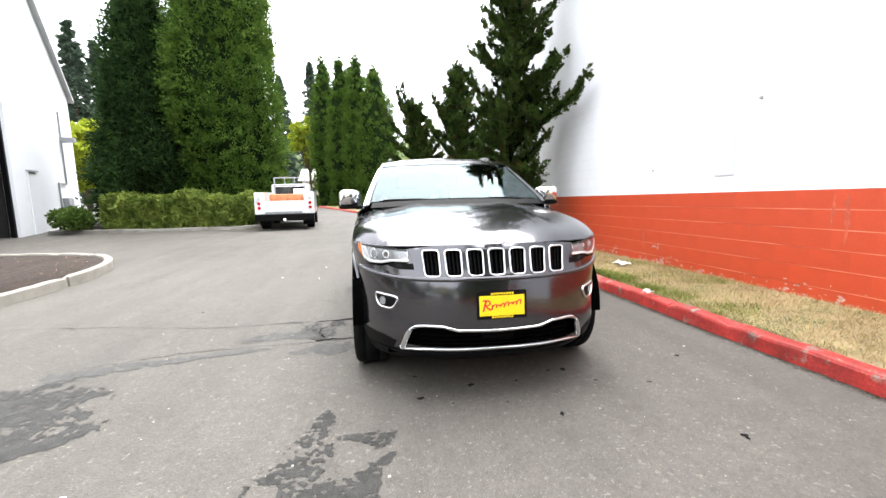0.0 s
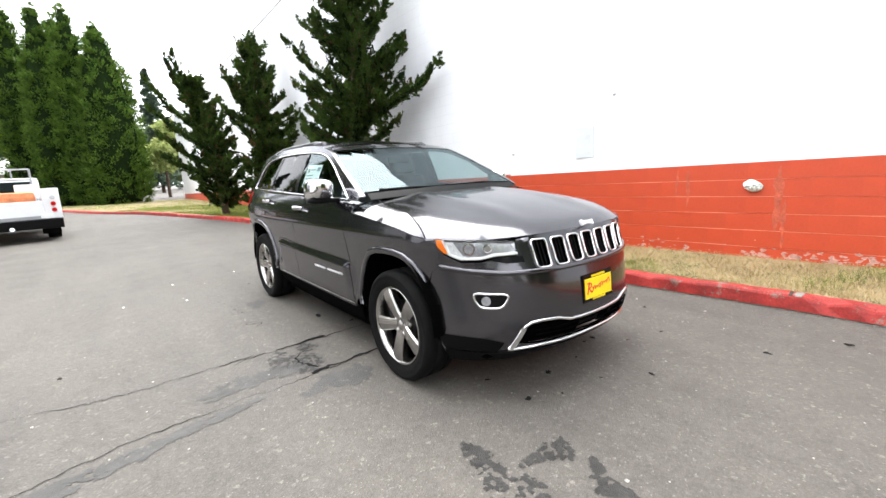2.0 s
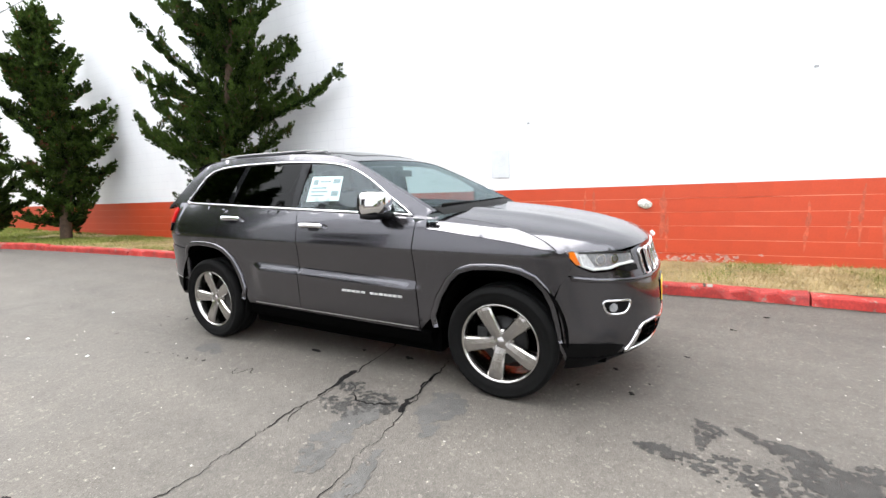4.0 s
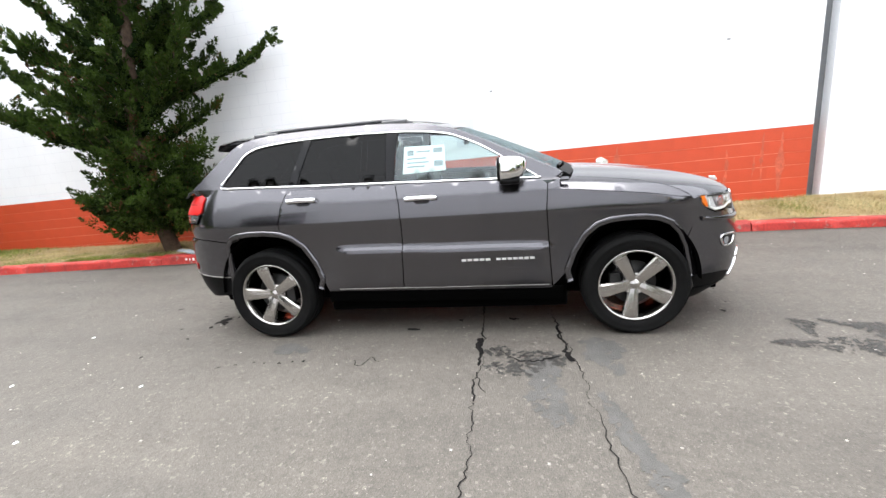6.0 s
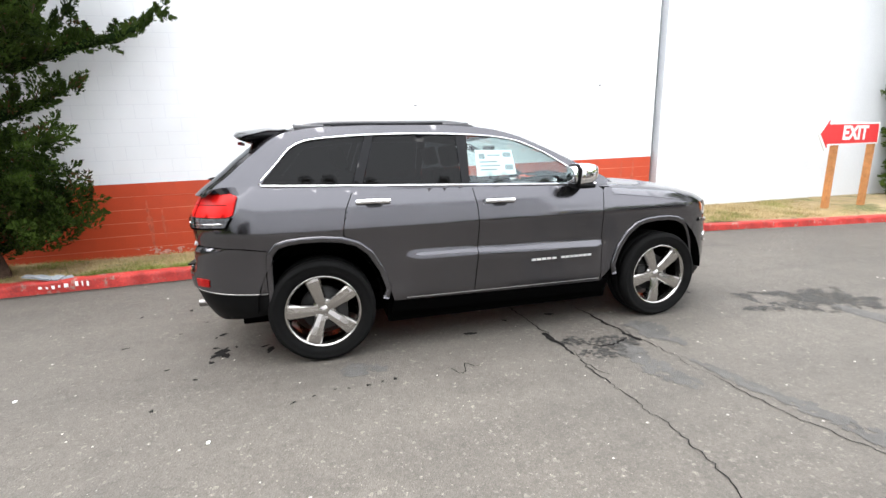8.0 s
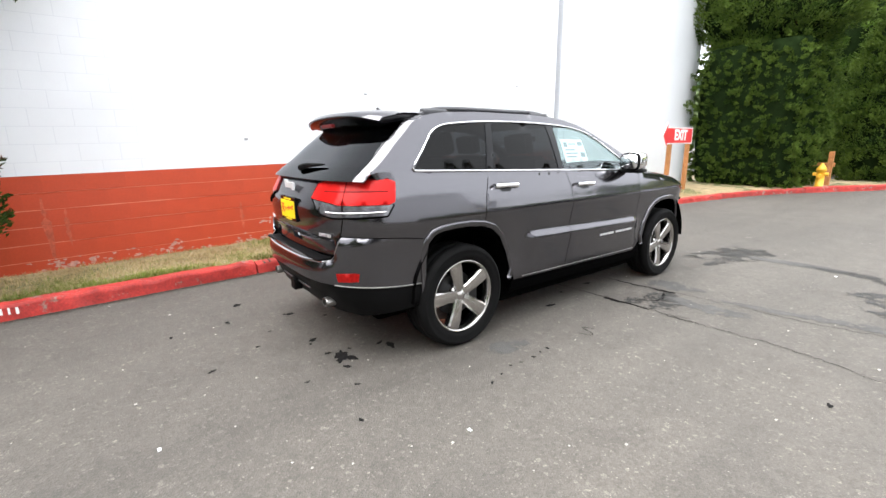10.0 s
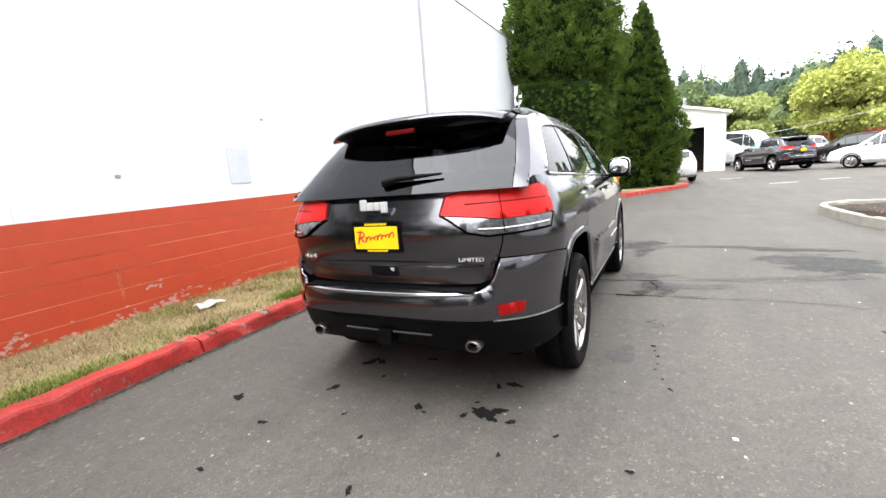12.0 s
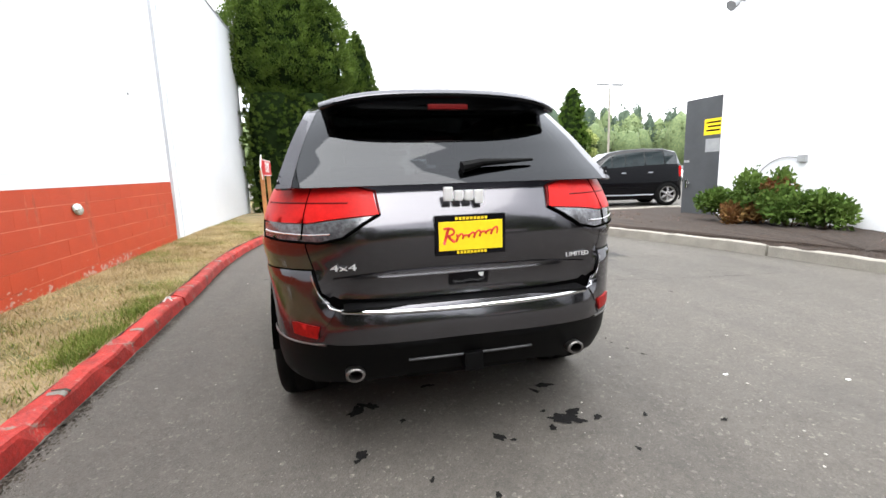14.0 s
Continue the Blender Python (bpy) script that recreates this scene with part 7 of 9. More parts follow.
M_GREENGRASS = leaf_material("green_grass", (0.08, 0.115, 0.02), (0.24, 0.28, 0.065), 0.7)
M_BARK = surface("rough_bark", (0.075, 0.048, 0.032), 0.95, vary=0.35, scale=12, fine=70, bump=1.0, bscale=40)
# near-black filler: the crowns' inner shade put into a colour
M_CROWNSHADE = surface("crown_shade_fill", (0.010, 0.018, 0.006), 0.95, spec=0.0, vary=0.4, scale=6)


def juniper(name, at, height, spread, seed, label, long_limbs=(), lean=(0, 0), count=40, flame=0.30, per=70, size=0.05, squash=0.7, skirt=()):
    """A twisted juniper: bent trunk, crooked limbs that turn up at their tips, side twigs, and foliage in flame-shaped plumes with gaps between."""
    rng = np.random.default_rng(seed)
    e = thing(name, pose(*at), label, "tree", "junipers along the wall")
    zs = np.linspace(-0.1, height * 0.95, 16)
    bend = np.c_[0.10 * np.sin(zs * 1.3 + seed) + lean[0] * zs / height, 0.14 * np.sin(zs * 0.9 + 2 * seed) + lean[1] * zs / height]
    trunk = np.c_[bend, zs]
    bm = bmesh.new()
    tube(bm, trunk, 0.13 * (1 - zs / height) ** 0.8 + 0.012, 10)
    core = bmesh.new()
    prof = smooth_curve(spread)
    limbs = []
    for k in range(count):
        z0 = height * (0.05 + 0.91 * ((k + rng.uniform(0, 1)) / count))
        a = k * 2.39996 + rng.normal(0, 0.4)
        r = float(prof(z0 / height)) * rng.choice([0.55, 0.8, 1.0, 1.2])
        limbs.append((z0, r * math.cos(a) * squash, r * math.sin(a), r * rng.uniform(0.0, 0.45)))
    limbs += list(long_limbs)
    plumes = []

    def plume(p, d, ln):
        d = np.asarray(d, float)
        plumes.append((p, d / (np.linalg.norm(d) + 1e-9), ln))

    plume(trunk[-1], (0, 0, 1), flame * 1.5)
    for z in np.linspace(0.5, height * 0.93, int(height * 9)):
        for _ in range(2):
            d = rng.normal(0, 1, 3) * np.array([1, 1, 0.4]) + np.array([0, 0, 0.5])
            p = np.array([np.interp(z, zs, trunk[:, 0]), np.interp(z, zs, trunk[:, 1]), z]) + d * np.array([0.10, 0.14, 0.05])
            plume(p, d, flame * 1.1 * (1.15 - 0.5 * z / height))
    for z0, dx, dy, dz in limbs:
        base = np.array([np.interp(z0, zs, trunk[:, 0]), np.interp(z0, zs, trunk[:, 1]), z0])
        length = math.sqrt(dx * dx + dy * dy + dz * dz)
        n = max(5, int(length / 0.12))
        t = np.linspace(0, 1, n)[:, None]
        wig = rng.normal(0, 0.035, (n, 3)).cumsum(0) * t * 0.8
        path = base + np.array([dx, dy, dz]) * t + np.array([0, 0, 1]) * (t**2.4) * 0.30 * length + wig
        run = np.gradient(path, axis=0)
        run /= np.linalg.norm(run, axis=1)[:, None] + 1e-9
        tube(bm, path, 0.028 * (1 - t[:, 0]) * min(1.4, length) + 0.006, 5)
        # dark tubes along longer limbs, to darken the gaps between plumes
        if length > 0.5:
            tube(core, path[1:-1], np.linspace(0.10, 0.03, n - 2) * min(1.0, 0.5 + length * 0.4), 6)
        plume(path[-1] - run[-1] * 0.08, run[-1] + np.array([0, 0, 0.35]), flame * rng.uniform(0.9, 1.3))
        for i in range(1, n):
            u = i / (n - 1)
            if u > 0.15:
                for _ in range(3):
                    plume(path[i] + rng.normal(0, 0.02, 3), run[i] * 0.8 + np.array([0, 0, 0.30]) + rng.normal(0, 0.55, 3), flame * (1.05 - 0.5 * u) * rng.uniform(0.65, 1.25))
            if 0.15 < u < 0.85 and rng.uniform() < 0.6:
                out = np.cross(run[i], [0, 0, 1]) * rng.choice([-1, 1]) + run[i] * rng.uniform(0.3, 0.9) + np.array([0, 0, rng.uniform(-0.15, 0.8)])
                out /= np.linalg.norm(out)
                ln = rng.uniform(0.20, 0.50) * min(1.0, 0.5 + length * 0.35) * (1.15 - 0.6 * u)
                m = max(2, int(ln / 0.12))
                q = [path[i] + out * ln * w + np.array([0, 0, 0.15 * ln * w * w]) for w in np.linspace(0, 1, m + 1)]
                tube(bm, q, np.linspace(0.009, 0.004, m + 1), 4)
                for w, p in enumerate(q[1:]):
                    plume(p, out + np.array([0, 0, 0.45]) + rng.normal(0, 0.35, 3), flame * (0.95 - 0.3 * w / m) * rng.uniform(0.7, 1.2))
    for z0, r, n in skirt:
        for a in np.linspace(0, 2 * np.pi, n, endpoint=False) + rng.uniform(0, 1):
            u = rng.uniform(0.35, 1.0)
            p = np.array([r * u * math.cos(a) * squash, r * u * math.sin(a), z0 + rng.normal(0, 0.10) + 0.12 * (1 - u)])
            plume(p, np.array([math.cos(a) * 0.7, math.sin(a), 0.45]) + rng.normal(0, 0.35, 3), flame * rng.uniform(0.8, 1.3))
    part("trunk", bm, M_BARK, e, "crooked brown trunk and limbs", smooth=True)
    part("inner_growth", core, M_CROWNSHADE, e, "dark tubes along the limbs standing in for shade", smooth=True)
    k = len(plumes)
    c, d = (np.repeat(np.array([p[j] for p in plumes]), per, 0) for j in (0, 1))
    ln = np.repeat(np.array([p[2] for p in plumes]), per)
    s = rng.uniform(0, 1, k * per) ** 0.85
    side = np.cross(d, rng.normal(0, 1, d.shape))
    side /= np.linalg.norm(side, axis=1)[:, None] + 1e-9
    wide = 0.42 * ln * (1 - s) ** 0.75 * np.minimum(1, s * 3 + 0.4) * rng.uniform(0.15, 1, k * per) ** 0.5
    P = c + d * (ln * (s - 0.15))[:, None] + side * wide[:, None]
    D = d * 0.75 + side * 0.65 + np.array([0, 0, 0.2])
    dead = rng.uniform(size=len(P)) < np.repeat(np.where(rng.uniform(size=k) < 0.05, 0.4, 0.01), per)
    leaves("crown", P[~dead], D[~dead], np.full((~dead).sum(), size), M_JUNIPER, e, "dark green scaly foliage in upswept plumes", seed, wide=0.42, droop=0.22)
    leaves("dead_sprays", P[dead], D[dead], np.full(dead.sum(), size), M_DEADLEAF, e, "brown dead sprays", seed + 1, wide=0.4, droop=0.4)
    return e


def columnar(name, at, height, radius, seed, label, count=15000, size=0.15, material=None, group="", profile=None, lumps=0.10, foot=0.0, category="tree", box_like=0.0, clump=1.0, rise=0.45):
    """A dense upright conifer: a lumpy column of upswept sprays over a dark core that stands for inner shade."""
    rng = np.random.default_rng(seed)
    e = thing(name, pose(*at), label, category, group)
    prof = smooth_curve(profile or [(0, 0.72), (0.08, 0.92), (0.3, 1.0), (0.55, 0.90), (0.8, 0.55), (0.94, 0.22), (1.0, 0.02)])
    bumps = [(rng.uniform(0, 6.28), rng.uniform(0, height), rng.uniform(0.2, 0.6), rng.normal(0, 1.2)) for _ in range(240)]

    def rim(a, z):
        r = radius * prof(z / height)
        k = np.zeros_like(a)
        for ba, bz, bs, bh in bumps:
            da = np.abs((a - ba + np.pi) % (2 * np.pi) - np.pi)
            k += bh * np.exp(-((da * radius) ** 2 + ((z - bz) * 0.34) ** 2) / bs**2)
        if box_like:
            r = r * (1 + box_like * (1 / np.maximum(np.abs(np.cos(a)), np.abs(np.sin(a))) - 1.0) * 0.7)
        return r * (1 + lumps * np.clip(k, -1.6, 1.6))

    per = 30
    nc = count // per
    a = rng.uniform(0, 2 * np.pi, nc)
    zz = np.linspace(foot, height, 200)
    wgt = prof(zz / height) + 0.05
    z = np.interp(rng.uniform(0, 1, nc), np.cumsum(wgt) / wgt.sum(), zz)
    r = rim(a, z) * (1.0 - 0.20 * rng.uniform(0, 1, nc) ** 1.5 + 0.04 * rng.normal(0, 1, nc))
    cs = size * rng.uniform(1.0, 2.0, nc) * clump * (0.45 + 0.55 * prof(z / height))
    a, z, r, cs = (np.repeat(q, per) for q in (a, z, r, cs))
    d = rng.normal(0, 1, (nc * per, 3))
    d /= np.linalg.norm(d, axis=1)[:, None]
    out = np.c_[np.cos(a), np.sin(a), np.zeros(nc * per)]
    d = d + out * 0.5
    P = np.c_[r * np.cos(a), r * np.sin(a), z] + d * (cs * rng.uniform(0.3, 1.0, nc * per))[:, None] * np.array([1, 1, 0.9])
    D = d * 0.6 + out * 0.35 + np.array([0, 0, rise])
    if foot < 0.5:
        bm = bmesh.new()
        rod(bm, (0, 0, -0.1), (0, 0, max(0.8, foot + 0.5)), 0.16, 0.12, 10)
        part("trunk", bm, M_BARK, e, "brown trunk", smooth=True)
    # dark shell inside the sprays, coloured as the shade within
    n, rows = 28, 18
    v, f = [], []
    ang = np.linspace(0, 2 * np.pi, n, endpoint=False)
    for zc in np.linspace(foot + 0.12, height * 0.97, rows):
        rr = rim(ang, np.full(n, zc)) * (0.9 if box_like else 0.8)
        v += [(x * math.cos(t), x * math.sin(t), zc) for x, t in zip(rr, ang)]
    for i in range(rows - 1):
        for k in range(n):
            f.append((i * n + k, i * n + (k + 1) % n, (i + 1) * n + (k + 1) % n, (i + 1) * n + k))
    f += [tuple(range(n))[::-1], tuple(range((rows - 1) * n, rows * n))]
    mesh_object("inner_growth", v, f, M_CROWNSHADE, e, "dark core standing in for shade inside the crown")
    leaves("crown", P, D, np.full(len(P), size), material or M_ARBOR, e, "dense upright green sprays", seed, wide=0.45, droop=0.28)
    return e


def spruce(name, at, height, radius, seed, label, material=None, count=9000, size=0.34, group="", bare=0.06):
    """A ragged conifer with tiers of drooping boughs and gaps."""
    rng = np.random.default_rng(seed)
    e = thing(name, pose(*at), label, "tree", group)
    bm = bmesh.new()
    rod(bm, (0, 0, -0.1), (0, 0, height * 0.96), 0.012 * height + 0.06, 0.02, 8)
    P, D = [], []
    boughs = int(height * 11)
    per = max(6, count // boughs)
    for k in range(boughs):
        s = (k + rng.uniform(0, 1)) / boughs
        z = height * (bare + (1 - bare) * s)
        ln = radius * (1 - s) ** 0.75 * rng.uniform(0.55, 1.15) + 0.12
        a = rng.uniform(0, 6.283)
        t = rng.uniform(0.1, 1.0, per) ** 0.7
        q = np.c_[np.cos(a) * ln * t, np.sin(a) * ln * t, z + ln * (0.12 * t - 0.30 * t**2)]
        q += rng.normal(0, 0.05 * ln + 0.03, (per, 3))
        P.append(q)
        D.append(np.tile([math.cos(a) * 0.8, math.sin(a) * 0.8, 0.1], (per, 1)))
        rod(bm, (0, 0, z), (math.cos(a) * ln * 0.8, math.sin(a) * ln * 0.8, z - ln * 0.08), 0.02, 0.006, 4)
    part("trunk", bm, M_BARK, e, "brown trunk and boughs")
    leaves("crown", np.concatenate(P), np.concatenate(D), np.full(sum(map(len, P)), size), material or M_ARBORDARK, e, "dark needled boughs", seed, wide=0.5, droop=0.4)
    return e


def broadleaf(name, at, height, radius, seed, label, material, count=5000, size=0.3, group="", clumps=26, crown_from=0.3):
    """A broad tree: forked trunk and an uneven crown of leaf clumps with gaps."""
    rng = np.random.default_rng(seed)
    e = thing(name, pose(*at), label, "tree", group)
    bm = bmesh.new()
    rod(bm, (0, 0, -0.1), (0, 0, height * 0.45), 0.02 * height, 0.012 * height, 8)
    P, D = [], []
    for k in range(clumps):
        a, u = rng.uniform(0, 6.283), rng.uniform(0, 1) ** 0.6
        zc = height * rng.uniform(crown_from + 0.08, 0.93)
        wide = radius * math.sin(math.pi * min(1, max(0.12, (zc / height - crown_from) / (1 - crown_from)))) ** 0.6
        c = np.array([math.cos(a) * wide * u, math.sin(a) * wide * u, zc])
        r = radius * rng.uniform(0.22, 0.42)
        m = count // clumps
        d = rng.normal(0, 1, (m, 3))
        d /= np.linalg.norm(d, axis=1)[:, None]
        P.append(c + d * r * np.array([1, 1, 0.7]) * rng.uniform(0.4, 1.0, (m, 1)))
        D.append(d + np.array([0, 0, -0.2]))
        rod(bm, (0, 0, height * 0.35), tuple(c), 0.006 * height, 0.002 * height, 5)
    part("trunk", bm, M_BARK, e, "brown trunk and limbs")
    leaves("crown", np.concatenate(P), np.concatenate(D), np.full(sum(map(len, P)), size), material, e, "leafy crown with gaps", seed, wide=0.75, droop=0.6, fill=hearts([q.mean(0) for q in P], [np.ptp(q, axis=0) * 0.30 for q in P], seed))
    return e


def bush(name, at, rx, ry, h, seed, label, material, count=2600, size=0.09, group="", wide=0.6):
    rng = np.random.default_rng(seed)
    e = thing(name, pose(*at), label, "shrub", group)
    n = 9
    P, D = [], []
    bm = bmesh.new()
    for k in range(n):
        a, u = rng.uniform(0, 6.283), rng.uniform(0.15, 0.85)
        c = np.array([rx * u * math.cos(a), ry * u * math.sin(a), h * rng.uniform(0.35, 0.72)])
        m = count // n
        d = rng.normal(0, 1, (m, 3))
        d /= np.linalg.norm(d, axis=1)[:, None]
        P.append(np.maximum(c + d * np.array([rx * 0.45, ry * 0.45, h * 0.36]) * rng.uniform(0.45, 1.05, (m, 1)), [-99, -99, 0.02]))
        D.append(d + np.array([0, 0, 0.5]))
        rod(bm, (0.05 * math.cos(a), 0.05 * math.sin(a), -0.02), tuple(c), 0.012, 0.005, 5)
    part("branchwork", bm, M_BARK, e, "woody branching base")
    leaves("foliage", np.concatenate(P), np.concatenate(D), np.full(sum(map(len, P)), size), material, e, "leafy twigs", seed, wide=wide, droop=0.5)
    return e


juniper("juniper_tree", (2.55, 5.5, 0.05), 7.3, [(0, 0.9), (0.06, 1.15), (0.14, 1.05), (0.22, 1.15), (0.32, 1.5), (0.42, 1.4), (0.55, 1.2), (0.75, 1.0), (0.9, 0.6), (1, 0.15)], 3,
        "dark green twisted juniper tree standing against the wall",
        long_limbs=[(2.55, 1.0, -2.15, 0.30), (2.45, 0.6, -1.3, 0.35), (1.95, 0.4, -1.2, 0.08), (2.0, 0.0, 2.9, 0.15), (2.3, 0.1, 2.5, 0.25), (1.8, -0.1, 2.1, 0.1), (2.9, -0.3, 1.7, 0.5), (3.3, -0.4, -1.2, 0.5), (3.7, 0.1, 1.4, 0.6)],
        count=92, per=72, size=0.056, flame=0.33, squash=0.66, skirt=((0.55, 0.95, 90), (0.78, 1.15, 130), (1.0, 1.15, 110), (1.3, 1.0, 70), (1.7, 1.0, 70)))
juniper("juniper_tree", (2.45, 12.6, 0.1), 6.2, [(0, 0.6), (0.1, 1.0), (0.3, 1.15), (0.5, 1.2), (0.7, 0.85), (0.9, 0.45), (1, 0.12)], 11,
        "dark green twisted juniper tree beside the kerb", long_limbs=[(2.6, -0.5, -0.9, 1.4), (3.0, -0.6, 0.8, 1.3), (2.2, -1.1, 0.4, 1.2), (2.8, -0.9, 0.2, 1.6), (2.3, 1.1, -0.6, 0.6)], count=58, per=28, size=0.105, flame=0.40, lean=(0.15, 0.2))
juniper("juniper_tree", (1.55, 14.7, 0.03), 5.3, [(0, 0.6), (0.1, 1.0), (0.3, 1.15), (0.5, 1.1), (0.7, 0.75), (0.9, 0.4), (1, 0.12)], 17,
        "dark green twisted juniper tree with long bare-tipped limbs", long_limbs=[(1.9, -1.9, 0.5, 0.75), (2.4, -1.7, 0.6, 1.1), (2.9, -1.5, 0.5, 1.3), (3.4, -1.1, 0.3, 1.6), (3.6, -0.7, 0.4, 1.7), (1.5, -1.8, 0.2, 0.4)], count=50, per=28, size=0.105, flame=0.38, lean=(-0.55, 0.4))

# conifers by the exit
columnar("clipped_thuja", (2.1, -13.35, 0.13), 4.35, 1.5, 21, "large thuja clipped into a square-edged block below", count=66000, size=0.075, material=M_EXITTHUJA, clump=0.75, profile=[(0, 0.86), (0.06, 0.97), (0.3, 1.0), (0.8, 1.0), (0.95, 0.97), (1.0, 0.9)], lumps=0.03, category="hedge", box_like=1.25)
columnar("thuja_tree", (2.15, -13.4, 0.13), 10.4, 1.95, 22, "tall broad thuja rising out of the clipped block", count=72000, size=0.085, material=M_EXITTHUJA, clump=1.5, rise=0.55, profile=[(0, 0.5), (0.40, 0.70), (0.435, 0.74), (0.452, 0.88), (0.49, 1.04), (0.57, 1.0), (0.75, 0.78), (0.92, 0.4), (1.0, 0.03)], lumps=0.10, foot=4.2)
columnar("thuja_tree", (-0.55, -17.3, 0.19), 7.9, 1.5, 23, "pointed dark green thuja by the exit kerb", count=56000, size=0.09, material=M_EXITTHUJA, clump=1.3, rise=0.6, profile=[(0, 0.75), (0.06, 0.92), (0.25, 1.0), (0.45, 0.88), (0.7, 0.55), (0.9, 0.24), (1.0, 0.02)], lumps=0.07)
columnar("thuja_tree", (1.3, -20.3, 0.2), 9.0, 1.5, 24, "tall thuja behind the exit trees", count=14000, size=0.15, lumps=0.10)

# tall conifers behind the hedge and along the drive
columnar("tall_thuja", (-7.65, 17.4, 0.1), 16.0, 2.15, 31, "very tall broad thuja behind the hedge", count=80000, size=0.135, lumps=0.09, clump=1.6, rise=0.35, profile=[(0, 0.85), (0.1, 0.98), (0.4, 1.0), (0.7, 0.86), (0.9, 0.45), (1.0, 0.03)])
columnar("tall_thuja", (-9.3, 20.5, 0.1), 15.5, 1.7, 32, "tall dark thuja behind the others", count=20000, size=0.2, lumps=0.10, material=M_ARBORDARK)
columnar("dark_conifer", (-11.35, 17.8, 0.1), 13.2, 2.15, 33, "dark ragged conifer behind the hedge", count=60000, size=0.15, material=M_ARBORDARK, lumps=0.16, profile=[(0, 0.85), (0.1, 1.0), (0.35, 0.86), (0.6, 0.58), (0.8, 0.30), (0.93, 0.12), (1.0, 0.02)], clump=1.9, rise=0.1)
for k, (x, y, h, r) in enumerate([(-0.9, 38.5, 12.0, 1.75), (-2.6, 40.0, 13.2, 1.3), (-4.3, 41.5, 13.4, 1.35), (-6.3, 44.0, 14.0, 1.35), (-3.4, 46.0, 14.0, 1.3)]):
    columnar("thuja_tree", (x, y, 0.0), h * 1.12, r * 1.1, 40 + k, "tall narrow thuja in a row along the drive", count=18000, size=0.19, lumps=0.05, clump=1.4, rise=0.7, group="row of thujas along the drive")
for k, (x, y, h) in enumerate([(-9.5, 75, 23), (-12.5, 80, 25), (-16, 70, 20), (-31.5, 46.5, 19.2), (-31, 49.5, 18.2), (-27, 60, 22), (-38, 70, 24), (6, 80, 19)]):
    spruce("far_spruce", (x, y, 0.0), h, h * 0.16, 60 + k, "far dark spruce rising over the drive", material=M_HAZYFIR, count=3500, size=0.75, group="far spruces")
broadleaf("lime_tree", (-9.3, 52, 0), 11.5, 2.6, 71, "bright lime-green tree beside the drive", M_LIME, count=6000, size=0.42)
broadleaf("lime_tree", (-19.0, 25.5, 0), 6.2, 2.0, 72, "bright yellow-green tree behind the white building", M_LIME, count=5000, size=0.36)
broadleaf("roadside_tree", (3.5, 50, 0), 8.5, 3.2, 73, "light green tree past the end of the wall", M_WILLOW, count=5000, size=0.4)
broadleaf("yellow_tree", (-15.2, -45, 0.7), 8.0, 4.4, 74, "yellow-green tree behind the parked cars", M_YELLOWLEAF, count=16000, size=0.30, clumps=44, crown_from=0.18)
columnar("lot_thuja", (-20.8, -33.5, 0.5), 8.9, 1.35, 75, "clipped green conifer standing in the car park", count=16000, size=0.16, material=M_ARBOR, profile=[(0, 0.95), (0.1, 1.0), (0.45, 0.96), (0.7, 0.78), (0.86, 0.5), (0.95, 0.25), (1.0, 0.05)])
for k in range(13):
    rng_ = np.random.default_rng(300 + k)
    broadleaf("willow_thicket", (-2.0 - 4.6 * k + float(rng_.normal(0, 1.2)), -60 - 2.5 * k + float(rng_.normal(0, 2)), 0.8), 10.5 + float(rng_.normal(0, 0.9)), 4.6, 80 + k, "pale green willow scrub behind the car park", M_WILLOW if k % 3 else M_HAZYWOOD, count=9500, size=0.42, group="willow scrub", crown_from=0.02, clumps=34)


def far_woods(name, centres, seed, material, label, size, per=150):
    """A wooded slope far off: many leafy crowns in one mesh."""
    rng = np.random.default_rng(seed)
    P, D = [], []
    for x, y, z, r, h in centres:
        d = rng.normal(0, 1, (per, 3))
        d /= np.linalg.norm(d, axis=1)[:, None]
        t = rng.uniform(0.3, 0.95, (per, 1))
        q = np.array([x, y, z + h * 0.55]) + d * t * np.array([r, r, h * 0.5])
        q += rng.normal(0, 0.05 * r, (per, 3))
        P.append(q)
        D.append(d + np.array([0, 0, 0.3]))
    ob = leaves(name, np.concatenate(P), np.concatenate(D), np.full(sum(map(len, P)), size), material, None, "", seed, wide=0.8, droop=0.6,
                fill=hearts([(x, y, z + h * 0.5) for x, y, z, r, h in centres], [(r * 0.8, r * 0.8, h * 0.45) for x, y, z, r, h in centres], seed))
    return tagged(ob, label, "woods", kind="stuff")


